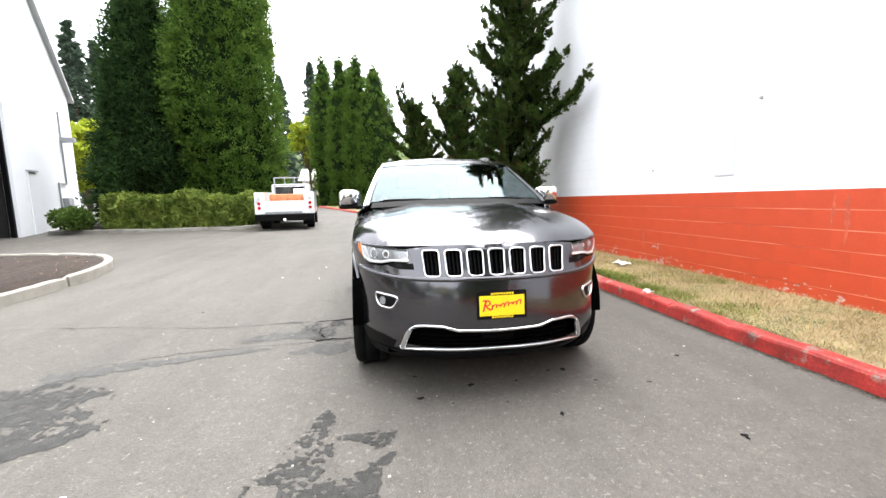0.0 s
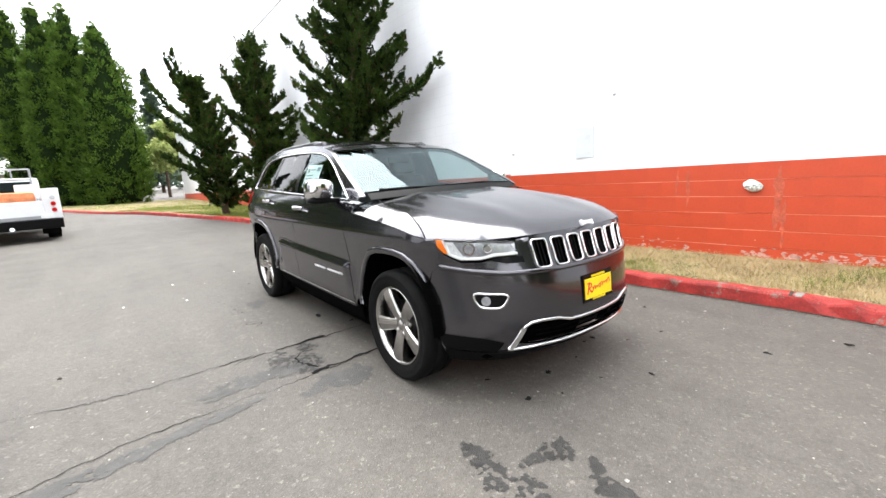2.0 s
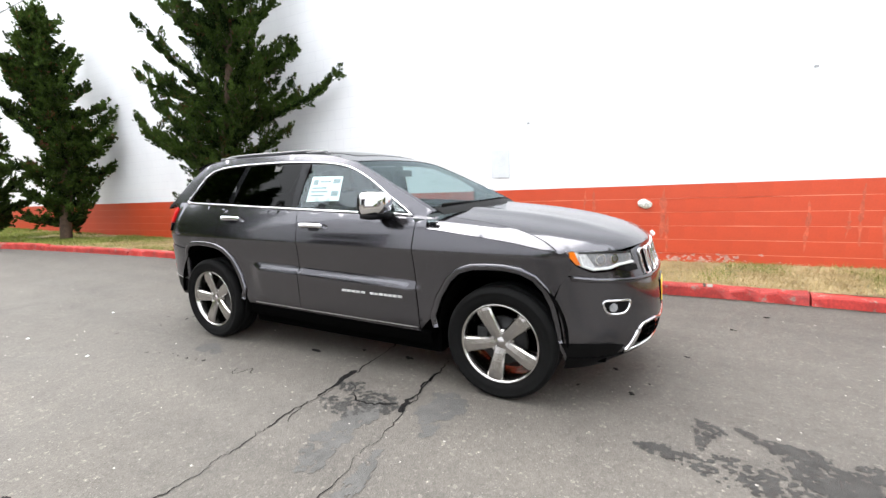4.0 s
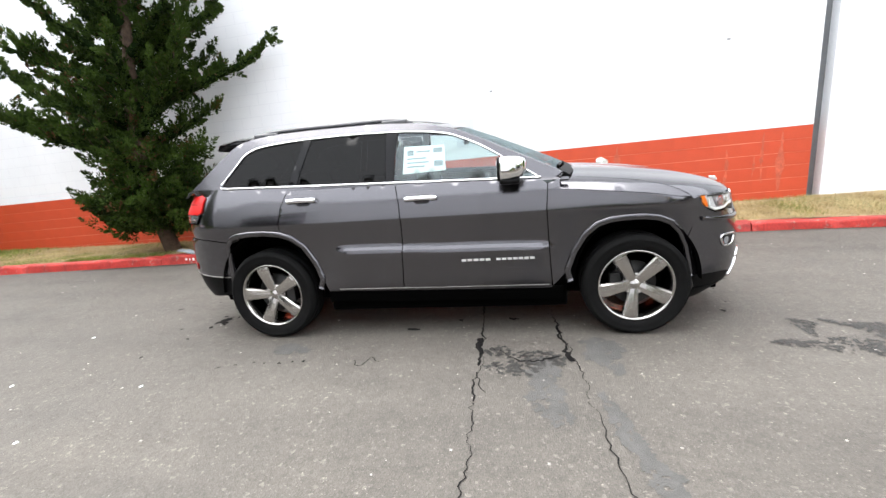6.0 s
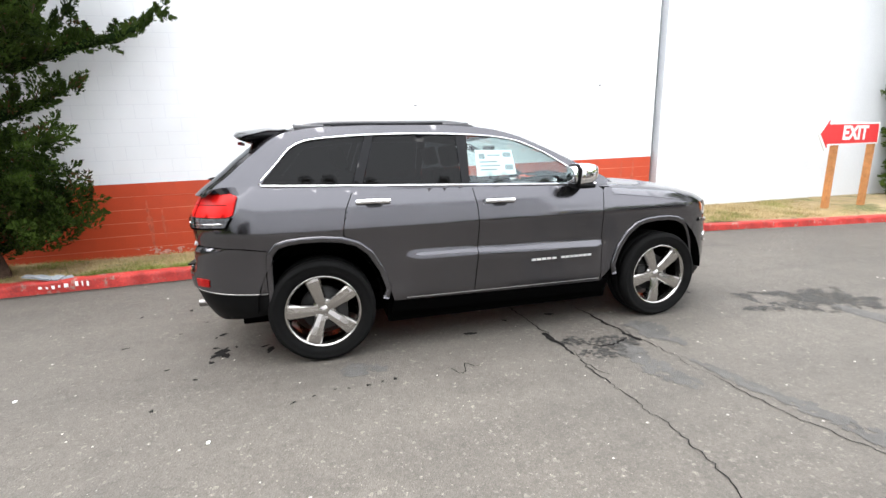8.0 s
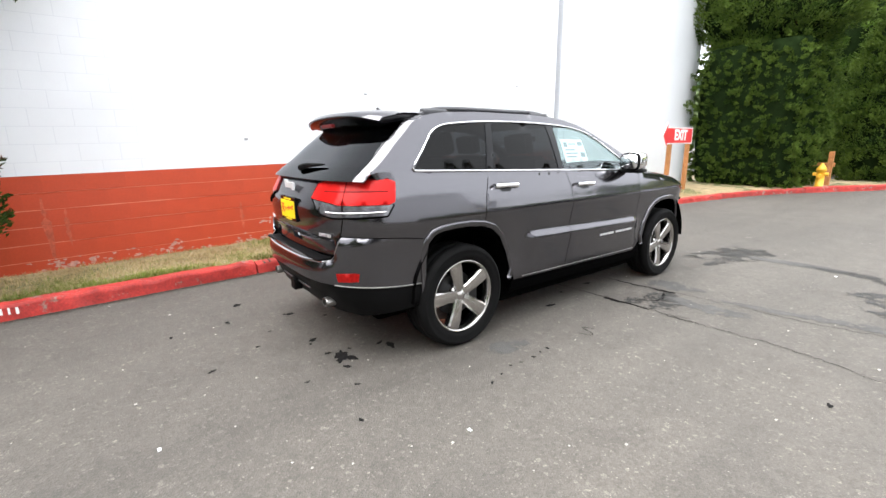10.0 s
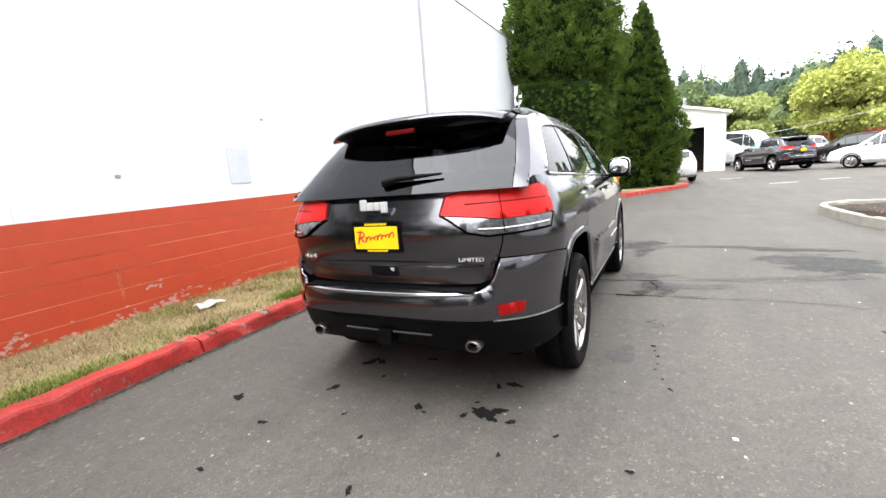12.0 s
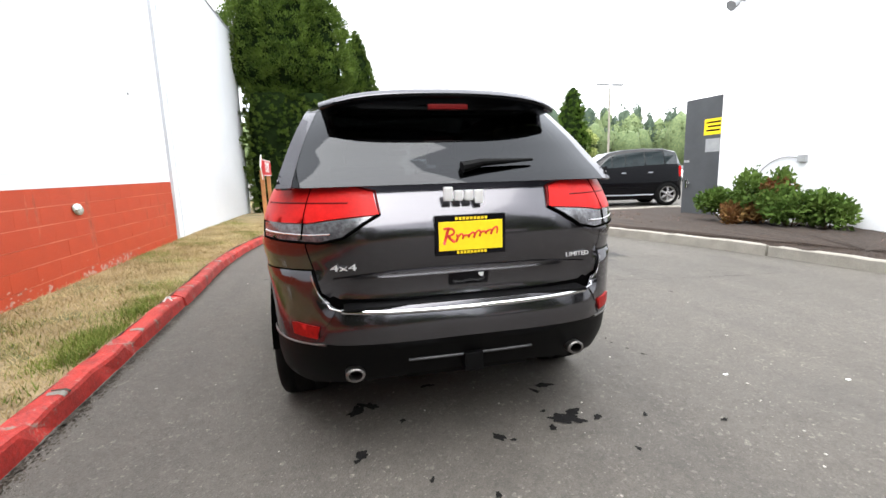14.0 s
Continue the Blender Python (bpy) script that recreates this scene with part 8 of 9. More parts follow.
def hill_trees():
    rng = np.random.default_rng(400)
    broad, fir = [], []
    for k in range(330):
        x = rng.uniform(-190, 60)
        d = rng.uniform(0, 1)
        y = -88 - 45 * d - 0.10 * abs(x + 40)
        z = 1.0 + 9.5 * d
        if rng.uniform() < 0.38:
            fir.append((x, y, z, rng.uniform(1.6, 2.8), rng.uniform(11, 17)))
        else:
            broad.append((x, y, z, rng.uniform(3, 5.5), rng.uniform(8, 14)))
    far_woods("hill_woods", broad, 401, M_HAZYWOOD, "mixed green woods on the far hillside", 0.66, per=330)
    far_woods("hill_firs", fir, 402, M_HAZYFIR, "dark firs among the hillside woods", 0.66, per=300)
    west = [(-60 - 25 * rng.uniform(), rng.uniform(-70, 90), 0, rng.uniform(3, 5.5), rng.uniform(9, 16)) for k in range(70)]
    north = [(rng.uniform(-70, 40), 100 + 25 * rng.uniform(), 0, rng.uniform(3, 5.5), rng.uniform(11, 18)) for k in range(70)]
    far_woods("border_woods", west + north, 403, M_HAZYWOOD, "green woods closing the view round the drive", 1.1, per=120)


hill_trees()


def hillside():
    v, f = [], []
    xs = np.linspace(-260, 120, 30)
    ys = np.linspace(-92, -190, 8)
    for j, y in enumerate(ys):
        for x in xs:
            v.append((x, y - 0.1 * abs(x + 40), 0.8 + min(1.0, j / 5) * (14.5 + 2.0 * math.sin(x * 0.05) + 1.2 * math.sin(x * 0.13 + 1))))
    n = len(xs)
    for j in range(len(ys) - 1):
        for i in range(n - 1):
            f.append((j * n + i, j * n + i + 1, (j + 1) * n + i + 1, (j + 1) * n + i)[::-1])
    tagged(mesh_object("hill", v, f, surface("wooded_hill_floor", (0.045, 0.07, 0.028), 0.95, vary=0.4, scale=0.3, fine=2)), "wooded hill closing the view behind the car park", "hill", kind="structure")


hillside()


def hedge(name, x0, x1, y0, y1, h, seed, label):
    rng = np.random.default_rng(seed)
    e = thing(name, pose((x0 + x1) / 2, (y0 + y1) / 2, 0.1), label, "hedge")
    w, d = (x1 - x0) / 2, (y1 - y0) / 2
    n = 13000
    f = rng.uniform(0, 1, n)
    P = np.c_[rng.uniform(-w, w, n), rng.uniform(-d, d, n), rng.uniform(0.05, h, n)]
    face = f < 0.42
    P[face, 1] = -d + rng.normal(0, 0.06, face.sum())
    top = (f >= 0.42) & (f < 0.85)
    P[top, 2] = h + rng.normal(0, 0.05, top.sum())
    end = f >= 0.93
    P[end, 0] = np.where(rng.uniform(size=end.sum()) < 0.5, -w, w) + rng.normal(0, 0.06, end.sum())
    P[:, 2] += 0.11 * np.sin(P[:, 0] * 2.1 + 1) * (P[:, 2] / h) + 0.07 * np.sin(P[:, 0] * 5.3) * (P[:, 2] / h)
    P[:, 1] += 0.16 * np.sin(P[:, 0] * 2.7)
    D = np.tile([0, -0.5, 0.7], (n, 1)) + rng.normal(0, 0.5, (n, 3))
    # dark block gives the hedge its inner shade by colour
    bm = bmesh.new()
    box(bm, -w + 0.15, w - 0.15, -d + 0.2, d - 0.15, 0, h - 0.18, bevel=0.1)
    part("inner_growth", bm, M_CROWNSHADE, e, "dark block standing in for shade inside the hedge")
    leaves("foliage", P, D, np.full(n, 0.19), M_LAUREL, e, "dense broad green leaves", seed, wide=0.55, droop=0.5)
    return e


hedge("laurel_hedge", -11.5, -6.2, 13.85, 15.6, 1.25, 51, "dense green laurel hedge behind the concrete kerb")
bush("round_shrub", (-12.55, 13.9, 0.05), 0.95, 0.7, 1.1, 52, "light green rounded shrub by the white building", M_SHRUB, count=3600, size=0.13)
for k, (x, y, rx, ry, h, red) in enumerate([(-7.75, -3.75, 0.55, 0.5, 0.75, 0), (-7.85, -3.05, 0.5, 0.5, 1.15, 1), (-7.9, -2.45, 0.55, 0.5, 0.80, 0), (-8.05, -1.85, 0.5, 0.5, 0.72, 0), (-7.6, -3.3, 0.5, 0.45, 0.6, 1)]):
    bush("rhododendron_shrub", (x, y, 0.13), rx, ry, h, 54 + k, "leggy shrub with reddish old leaves" if red else "bushy green shrub in the mulch bed", M_REDSHRUB if red and k == 4 else M_SHRUB, count=1500, size=0.11, group="shrubs in the mulch bed")
bush("rhododendron_shrub", (-7.82, -3.0, 0.35), 0.45, 0.42, 0.75, 59, "shrub top with brownish red leaves", M_REDSHRUB, count=650, size=0.10, group="shrubs in the mulch bed")


def grass_blades(name, n, seed, material, label, keep, height, lean=0.5, span=(-12.3, 12.0, 30.0), broad=1.0):
    """Single bent blades over the turf strip."""
    rng = np.random.default_rng(seed)
    ky = kerb_pts[:, 1][::-1]
    kx = kerb_pts[:, 0][::-1]
    y = np.r_[rng.uniform(span[0], span[1], int(n * 0.86)), rng.uniform(span[1], span[2], n - int(n * 0.86))]
    k = np.interp(y, ky[(ky > -16)], kx[(ky > -16)])
    x = k + 0.15 + (WALL_X - 0.02 - k - 0.15) * rng.uniform(0, 1, n)
    ok = keep(x, y, rng)
    x, y, k = x[ok], y[ok], k[ok]
    m = len(x)
    z = verge_height(x, y, k)
    a = rng.uniform(0, 6.283, m)
    h = height * rng.uniform(0.4, 1.3, m)
    w = (0.002 + 0.002 * rng.uniform(0, 1, m)) * broad
    tip = np.c_[x + np.cos(a) * h * lean * rng.uniform(0.3, 1.6, m), y + np.sin(a) * h * lean * rng.uniform(0.3, 1.6, m), z + h]
    b0 = np.c_[x - np.sin(a) * w, y + np.cos(a) * w, z - 0.005]
    b1 = np.c_[x + np.sin(a) * w, y - np.cos(a) * w, z - 0.005]
    v = np.stack([b0, b1, tip], 1).reshape(-1, 3)
    return tagged(fast_mesh(name, v, np.arange(3 * m).reshape(-1, 3), material), label, "grass", kind="stuff")


def patchy(x, y):
    return np.sin(1.9 * x + 0.7) * np.sin(1.3 * y + 0.4) + 0.6 * np.sin(3.7 * y + 2.2 * x) + 0.35 * np.sin(7.1 * y - 3 * x)


def kerb_green(x, y):
    """How green the turf is: clumps that gather along the kerb and thin out towards the wall."""
    off = x - np.interp(y, kerb_pts[:, 1][::-1], kerb_pts[:, 0][::-1])
    clump = 0.5 + 0.3 * np.sin(2.1 * y + 0.8) + 0.22 * np.sin(5.3 * y + 1.7 * x) + 0.16 * np.sin(11.0 * y - 6 * x)
    return np.clip(clump, 0, 1.2) * np.exp(-((off - 0.22) / 0.26) ** 2) * (y > -1.0)


grass_blades("dry_grass", 150000, 61, M_STRAW, "short dry straw-coloured grass on the verge", lambda x, y, r: r.uniform(size=len(x)) < 0.85 - 0.5 * (kerb_green(x, y) > 0.6), 0.045, 1.2)
grass_blades("green_grass", 120000, 62, M_GREENGRASS, "tufts of green grass among the dry turf", lambda x, y, r: patchy(x, y) + r.normal(0, 0.35, len(x)) > 0.85, 0.055, 0.9)
grass_blades("kerb_grass", 110000, 65, M_GREENGRASS, "green grass clumps along the back of the kerb", lambda x, y, r: kerb_green(x, y) + r.normal(0, 0.22, len(x)) > 0.52, 0.055, 0.9, span=(-1.0, 7.0, 16.0), broad=1.7)
grass_blades("green_lawn", 50000, 64, M_GREENGRASS, "greener lawn towards the far end of the wall", lambda x, y, r: (y > 9 + 2.0 * r.uniform(size=len(x))) & (patchy(x * 0.6, y * 0.4) + r.normal(0, 0.5, len(x)) > -0.5), 0.07, 1.2, span=(9.0, 26.0, 40.0), broad=3.2)
grass_blades("wall_weeds", 9000, 63, M_GREENGRASS, "weeds along the foot of the wall", lambda x, y, r: (x > WALL_X - 0.12) & (np.sin(2.3 * y) + r.normal(0, 0.4, len(x)) > 0.2), 0.09, 0.6)


# ---- signs, street furniture and vehicles ----
def exit_sign():
    e = thing("exit_sign", pose(2.66, -9.3, 0.16, 0, 0, 0), "red arrow sign on two orange-stained wooden posts", "sign")
    for y in (0.46, -0.60):
        bm = bmesh.new()
        box(bm, -0.05, 0.05, y - 0.05, y + 0.05, 0.0, 1.5, bevel=0.008)
        part("post", bm, M_WOOD, e, "orange-stained square post")
    out = [(1.06, 1.57), (0.84, 1.90), (0.84, 1.79), (-0.64, 1.80), (-0.66, 1.36), (0.84, 1.34), (0.84, 1.24)]

    def plate(name, grow, x0, x1, mat, label=""):
        c = (0.15, 1.56)
        p = [(c[0] + (y - c[0]) * grow[0], c[1] + (z - c[1]) * grow[1]) for y, z in out]
        v = [(x0, y, z) for y, z in p] + [(x1, y, z) for y, z in p]
        n = len(p)
        f = [tuple(range(n)), tuple(range(2 * n - 1, n - 1, -1))] + [(i, n + i, n + (i + 1) % n, (i + 1) % n) for i in range(n)]
        ob = mesh_object(name, v, f, mat, e, label, smooth=False)
        return ob

    back = plate("board", (1.0, 1.0), -0.085, -0.06, M_SIGNWHITE, "white-edged arrow board")
    face = plate("face", (0.945, 0.85), -0.092, -0.084, M_SIGNRED, "red arrow face")
    lettering("letters", "EXIT", 0.27, M_SIGNWHITE, pose(-0.094, 0.06, 1.575, 0, 0, -90), face, depth=0.004, label="white EXIT letters", stretch=0.92, bold=0.014)


exit_sign()


def hydrant():
    e = thing("fire_hydrant", pose(0.3, -13.3, 0.2), "yellow fire hydrant on the turf by the exit", "hydrant")
    v, f = lathe([(0.0, 0.0), (0.14, 0.0), (0.14, 0.04), (0.10, 0.05), (0.10, 0.48), (0.125, 0.50), (0.125, 0.55), (0.09, 0.62), (0.05, 0.67), (0.03, 0.72), (0.0, 0.72)], 20, "z")
    mesh_object("barrel", v, f, M_HYDRANT, e)
    for a, b in (((-0.18, 0, 0.40), (0.18, 0, 0.40)), ((0, 0.0, 0.36), (0, 0.19, 0.36))):
        bm = bmesh.new()
        rod(bm, a, b, 0.055, sides=12)
        part("outlet", bm, M_HYDRANT, e)
    g = thing("wooden_guard", pose(0.55, -13.9, 0.2), "weathered wooden post and rails beside the hydrant", "fence")
    for x in (-0.3, 0.25):
        bm = bmesh.new()
        box(bm, x - 0.06, x + 0.06, -0.06, 0.06, 0, 1.05, bevel=0.01)
        part("post", bm, M_WOOD, g)
    bm = bmesh.new()
    box(bm, -0.4, 0.4, -0.09, -0.05, 0.6, 0.72, bevel=0.005)
    part("rail", bm, M_WOOD, g)


hydrant()


def litter():
    for k, (x, y, z, s) in enumerate([(3.08, 1.41, 0.13, 0.17), (2.28, -0.5, 0.15, 0.07)]):
        rng = np.random.default_rng(500 + k)
        bm = bmesh.new()
        g = [[bm.verts.new((x + (i - 2) * s / 3.2 + rng.normal(0, 0.012), y + (j - 2) * s / 2.6 + rng.normal(0, 0.012), z + 0.012 + abs(rng.normal(0, 0.022)))) for j in range(5)] for i in range(5)]
        for i in range(4):
            for j in range(4):
                bm.faces.new((g[i][j], g[i + 1][j], g[i + 1][j + 1], g[i][j + 1]))
        bmesh.ops.solidify(bm, geom=bm.faces[:], thickness=0.002)
        tagged(part("crumpled_paper", bm, M_WHITEPLATE), "crumpled white paper lying on the dry turf", "litter")
    rng = np.random.default_rng(510)
    bm = bmesh.new()
    for k in range(5):
        x, y = 2.0 + rng.normal(0, 0.05), 4.65 + (k - 2) * 0.09
        box(bm, -0.05, 0.05, -0.06, 0.06, 0, 0.02, m=pose(x, y, 0.14 + 0.012 * k, rng.uniform(-12, 12), rng.uniform(-12, 12), rng.uniform(0, 90)))
    tagged(part("broken_debris", bm, M_PRINT), "small heap of broken debris on the kerb", "litter")
    # rubbed patch with stencil marks on the kerb, as plain bars
    y = 4.22
    for k, (w, h) in enumerate(((0.02, 0.06), (0.014, 0.06), (0.03, 0.055), (0.0, 0.0), (0.04, 0.045), (0.02, 0.03), (0.03, 0.04), (0.02, 0.025), (0.035, 0.03))):
        if w:
            x = 1.94 - 0.08 * (y - 4.25)
            bm = bmesh.new()
            box(bm, x - 0.003, x + 0.01, y, y + w, 0.05 + 0.006 * (k % 3), 0.05 + 0.006 * (k % 3) + h)
            tagged(part("stencil_mark", bm, M_SIGNWHITE), "worn white stencil bar on the red kerb", "marking")
        y += w + 0.035


litter()


def road_car(name, label, m, L, W, H, wb, paint, roof, hood_z, kind_shape, wheel_r=0.34, glass=None, group="", lamps=True):
    """A parked vehicle: lofted body with wheel cut-outs, separate windows, lamps and wheels. It faces -y."""
    e = thing(name, m, label, "car", group)
    glass = glass or M_TINT
    st = kind_shape  # stations: (y, belt height, roof height, roof half width factor)
    st = [(y * L, b * H, r * H, k) for y, b, r, k in st]
    rings = []
    v, f, wv = [], [], []
    n = 9
    for y, b, r, k in st:
        t = min(1.0, (0.5 - abs(y / L)) / 0.10)
        w = W / 2 * (0.80 + 0.20 * math.sqrt(max(0.0, t)))
        zb = 0.24 if abs(y) < L * 0.46 else 0.36
        wr = w * k
        ring = [(0, zb), (w * 0.86, zb), (w * 0.985, 0.40), (w, b * 0.72), (w * 0.985, b * 0.9), (w * 0.95, b), (wr + (w * 0.95 - wr) * 0.12, b + (r - b) * 0.86), (wr * 0.86, r - 0.012), (0, r)]
        rings.append([(x, y, z) for x, z in ring])
    for side in (1, -1):
        base = len(v)
        for ring in rings:
            v += [(side * x, y, z) for x, y, z in ring]
        for i in range(len(rings) - 1):
            for k in range(n - 1):
                q = (base + i * n + k, base + (i + 1) * n + k, base + (i + 1) * n + k + 1, base + i * n + k + 1)
                f.append(q if side > 0 else q[::-1])
    f += [tuple(range(n)) + tuple(len(rings) * n + k for k in range(n - 2, 0, -1)), tuple((len(rings) - 1) * n + k for k in range(n - 1, -1, -1)) + tuple((2 * len(rings) - 1) * n + k for k in range(1, n - 1))]
    mesh_object("body", v, f, paint, e, "painted body shell", smooth=True)
    # windows, laid a little proud of the cabin between stations
    R = [np.array(r) for r in rings]
    for side in (1, -1):
        for i in range(len(rings) - 1):
            lo_, hi_ = st[i][2] - st[i][1], st[i + 1][2] - st[i + 1][1]
            if max(lo_, hi_) > 0.28 and min(lo_, hi_) > 0.05:
                a, b, c, d = R[i][5], R[i + 1][5], R[i + 1][6], R[i][6]
                q = []
                for s, t in ((0.02 if lo_ > 0.28 else 0.25, 0.05), (0.98 if hi_ > 0.28 else 0.75, 0.05), (0.98 if hi_ > 0.28 else 0.80, 0.93), (0.02 if lo_ > 0.28 else 0.40, 0.93)):
                    p = a * (1 - s) * (1 - t) + b * s * (1 - t) + c * s * t + d * (1 - s) * t
                    q.append((side * (p[0] + 0.008), p[1], p[2]))
                mesh_object("side_window", q, [(0, 1, 2, 3) if side > 0 else (3, 2, 1, 0)], glass, e, "dark side window", smooth=False)
    for i in range(len(rings) - 1):
        lo, hi = st[i][2] - st[i][1], st[i + 1][2] - st[i + 1][1]
        if (lo < 0.15 and hi > 0.28) or (hi < 0.15 and lo > 0.28):
            a, b = (i, i + 1) if lo < 0.15 else (i + 1, i)
            A, B = R[a][7], R[b][7]
            sg = -1 if a < b else 1
            q = [(-A[0] * 0.96, A[1] * 0.93 + B[1] * 0.07, A[2] * 0.92 + B[2] * 0.08 + 0.03), (A[0] * 0.96, A[1] * 0.93 + B[1] * 0.07, A[2] * 0.92 + B[2] * 0.08 + 0.03), (B[0] * 0.98, A[1] * 0.06 + B[1] * 0.94, B[2] * 0.94 + A[2] * 0.06 + 0.03), (-B[0] * 0.98, A[1] * 0.06 + B[1] * 0.94, B[2] * 0.94 + A[2] * 0.06 + 0.03)]
            mesh_object("screen", q, [(0, 1, 2, 3) if sg < 0 else (3, 2, 1, 0)], glass, e, "dark screen glass", smooth=False)
    for yy in (-wb / 2, wb / 2):
        for side in (1, -1):
            x = side * (W / 2 - 0.11)
            w = new("wheel")
            w.parent = e
            at = Matrix.Translation((x, yy, wheel_r)) @ Matrix.Diagonal((side, 1, 1, 1))
            vv, ff = lathe([(wheel_r * 0.66, 0.10), (wheel_r * 0.8, 0.118), (wheel_r * 0.95, 0.108), (wheel_r, 0.07), (wheel_r, -0.07), (wheel_r * 0.9, -0.11), (wheel_r * 0.6, -0.1)], 28)
            mesh_object("tyre", [at @ Vector(p) for p in vv], ff, M_RUBBER, w)
            vv, ff = lathe([(0.0, 0.098), (wheel_r * 0.2, 0.10), (wheel_r * 0.22, 0.085), (wheel_r * 0.3, 0.08)], 20)
            mesh_object("hub", [at @ Vector(p) for p in vv], ff, M_ALLOY, w)
            vv, ff = lathe([(wheel_r * 0.70, 0.112), (wheel_r * 0.62, 0.115), (wheel_r * 0.60, 0.02), (0.0, 0.02)], 28)
            mesh_object("rim", [at @ Vector(p) for p in vv], ff, M_DISC, w)
            bm = bmesh.new()
            for k in range(6):
                a = k * math.pi / 3
                box(bm, 0.07, 0.108, -wheel_r * 0.08, wheel_r * 0.08, wheel_r * 0.12, wheel_r * 0.64, bevel=0.008, m=at @ pose(0, 0, 0, math.degrees(a)))
            part("spokes", bm, M_ALLOY, w)
            # dark arch round the wheel
            vv, ff = lathe([(wheel_r * 1.02, 0.0), (wheel_r * 1.16, 0.0)], 28)
            at2 = Matrix.Translation((side * (W / 2 + 0.004), yy, wheel_r)) @ Matrix.Diagonal((side, 1, 1, 1))
            pts = [at2 @ Vector(p) for p in vv]
            pts = [Vector((p.x, p.y, max(p.z, 0.22))) for p in pts]
            mesh_object("wheel_arch", pts, ff, M_BLACK, e, "dark wheel arch")
    if lamps:
        for side in (1, -1):
            bm = bmesh.new()
            box(bm, side * W * 0.33, side * W * 0.455, L * 0.462, L * 0.482, st[-2][1] * 0.72, st[-2][1] * 0.98, bevel=0.015)
            part("tail_lamp", bm, M_RED, e, "red tail lamp")
            bm = bmesh.new()
            box(bm, side * W * 0.27, side * W * 0.44, -L * 0.478, -L * 0.455, hood_z * 0.72, hood_z * 0.88, bevel=0.015)
            part("headlight", bm, M_REFLECTOR, e, "clear headlamp")
            bm = bmesh.new()
            box(bm, side * (W / 2 - 0.02), side * (W / 2 + 0.16), -L * 0.18, -L * 0.15, st[4][1] - 0.01, st[4][1] + 0.14, bevel=0.03)
            part("door_mirror", bm, paint, e)
            bm = bmesh.new()
            box(bm, side * (W / 2 - 0.012), side * (W / 2 + 0.012), -wb * 0.36, wb * 0.34, 0.40, 0.44, bevel=0.006)
            part("side_strip", bm, M_CHROME if paint is M_BLACKPAINT else paint, e)
            for yy in (-0.02, 0.2):
                bm = bmesh.new()
                box(bm, side * (W / 2 - 0.03), side * (W / 2 + 0.015), L * yy, L * yy + 0.17, st[5][1] * 0.86, st[5][1] * 0.89, bevel=0.008)
                part("handle", bm, M_CHROME, e)
        bm = bmesh.new()
        box(bm, -W * 0.4, W * 0.4, -L * 0.492, -L * 0.46, 0.34, 0.5, bevel=0.03)
        part("bumper", bm, M_BLACK, e)
        bm = bmesh.new()
        box(bm, -W * 0.42, W * 0.42, L * 0.46, L * 0.495, 0.38, 0.52, bevel=0.03)
        part("bumper", bm, M_BLACK, e)
        bm = bmesh.new()
        box(bm, -0.15, 0.15, L * 0.475, L * 0.488, 0.72, 0.86)
        part("plate", bm, M_YELLOW, e)
    return e


M_BLACKPAINT = surface("black_car_paint", (0.003, 0.003, 0.004), 0.12, 0.0, spec=0.12, vary=0.05, coat=0.22)
M_WHITEPAINT = surface("white_car_paint", (0.74, 0.75, 0.76), 0.3, vary=0.03, coat=0.8)
M_SILVER = surface("silver_car_paint", (0.45, 0.46, 0.48), 0.3, 0.7, vary=0.05, coat=0.8)
M_REDPAINT = surface("red_car_paint", (0.45, 0.02, 0.015), 0.3, vary=0.05, coat=0.8)
CROSSOVER = [(-0.5, 0.36, 0.38, 0.7), (-0.475, 0.48, 0.50, 0.8), (-0.42, 0.55, 0.58, 0.84), (-0.33, 0.58, 0.63, 0.87), (-0.26, 0.60, 0.67, 0.86), (-0.09, 0.62, 0.93, 0.74), (0.02, 0.63, 0.985, 0.72), (0.18, 0.64, 1.0, 0.72), (0.34, 0.65, 0.985, 0.72), (0.43, 0.66, 0.93, 0.71), (0.485, 0.66, 0.72, 0.75), (0.5, 0.45, 0.48, 0.75)]
TALLCAR = [(-0.5, 0.30, 0.32, 0.7), (-0.488, 0.42, 0.44, 0.8), (-0.45, 0.49, 0.52, 0.86), (-0.36, 0.57, 0.61, 0.88), (-0.26, 0.64, 0.71, 0.86), (-0.09, 0.66, 0.945, 0.76), (0.02, 0.67, 0.985, 0.74), (0.18, 0.685, 1.0, 0.74), (0.34, 0.70, 0.99, 0.74), (0.45, 0.70, 0.94, 0.73), (0.49, 0.69, 0.74, 0.76), (0.5, 0.45, 0.48, 0.76)]
VAN = [(-0.5, 0.36, 0.38, 0.7), (-0.47, 0.48, 0.50, 0.8), (-0.38, 0.54, 0.58, 0.86), (-0.27, 0.57, 0.63, 0.86), (-0.11, 0.58, 0.94, 0.76), (0.05, 0.58, 0.995, 0.76), (0.2, 0.59, 1.0, 0.76), (0.34, 0.60, 0.995, 0.76), (0.43, 0.61, 0.97, 0.76), (0.48, 0.62, 0.68, 0.8), (0.5, 0.42, 0.45, 0.8)]
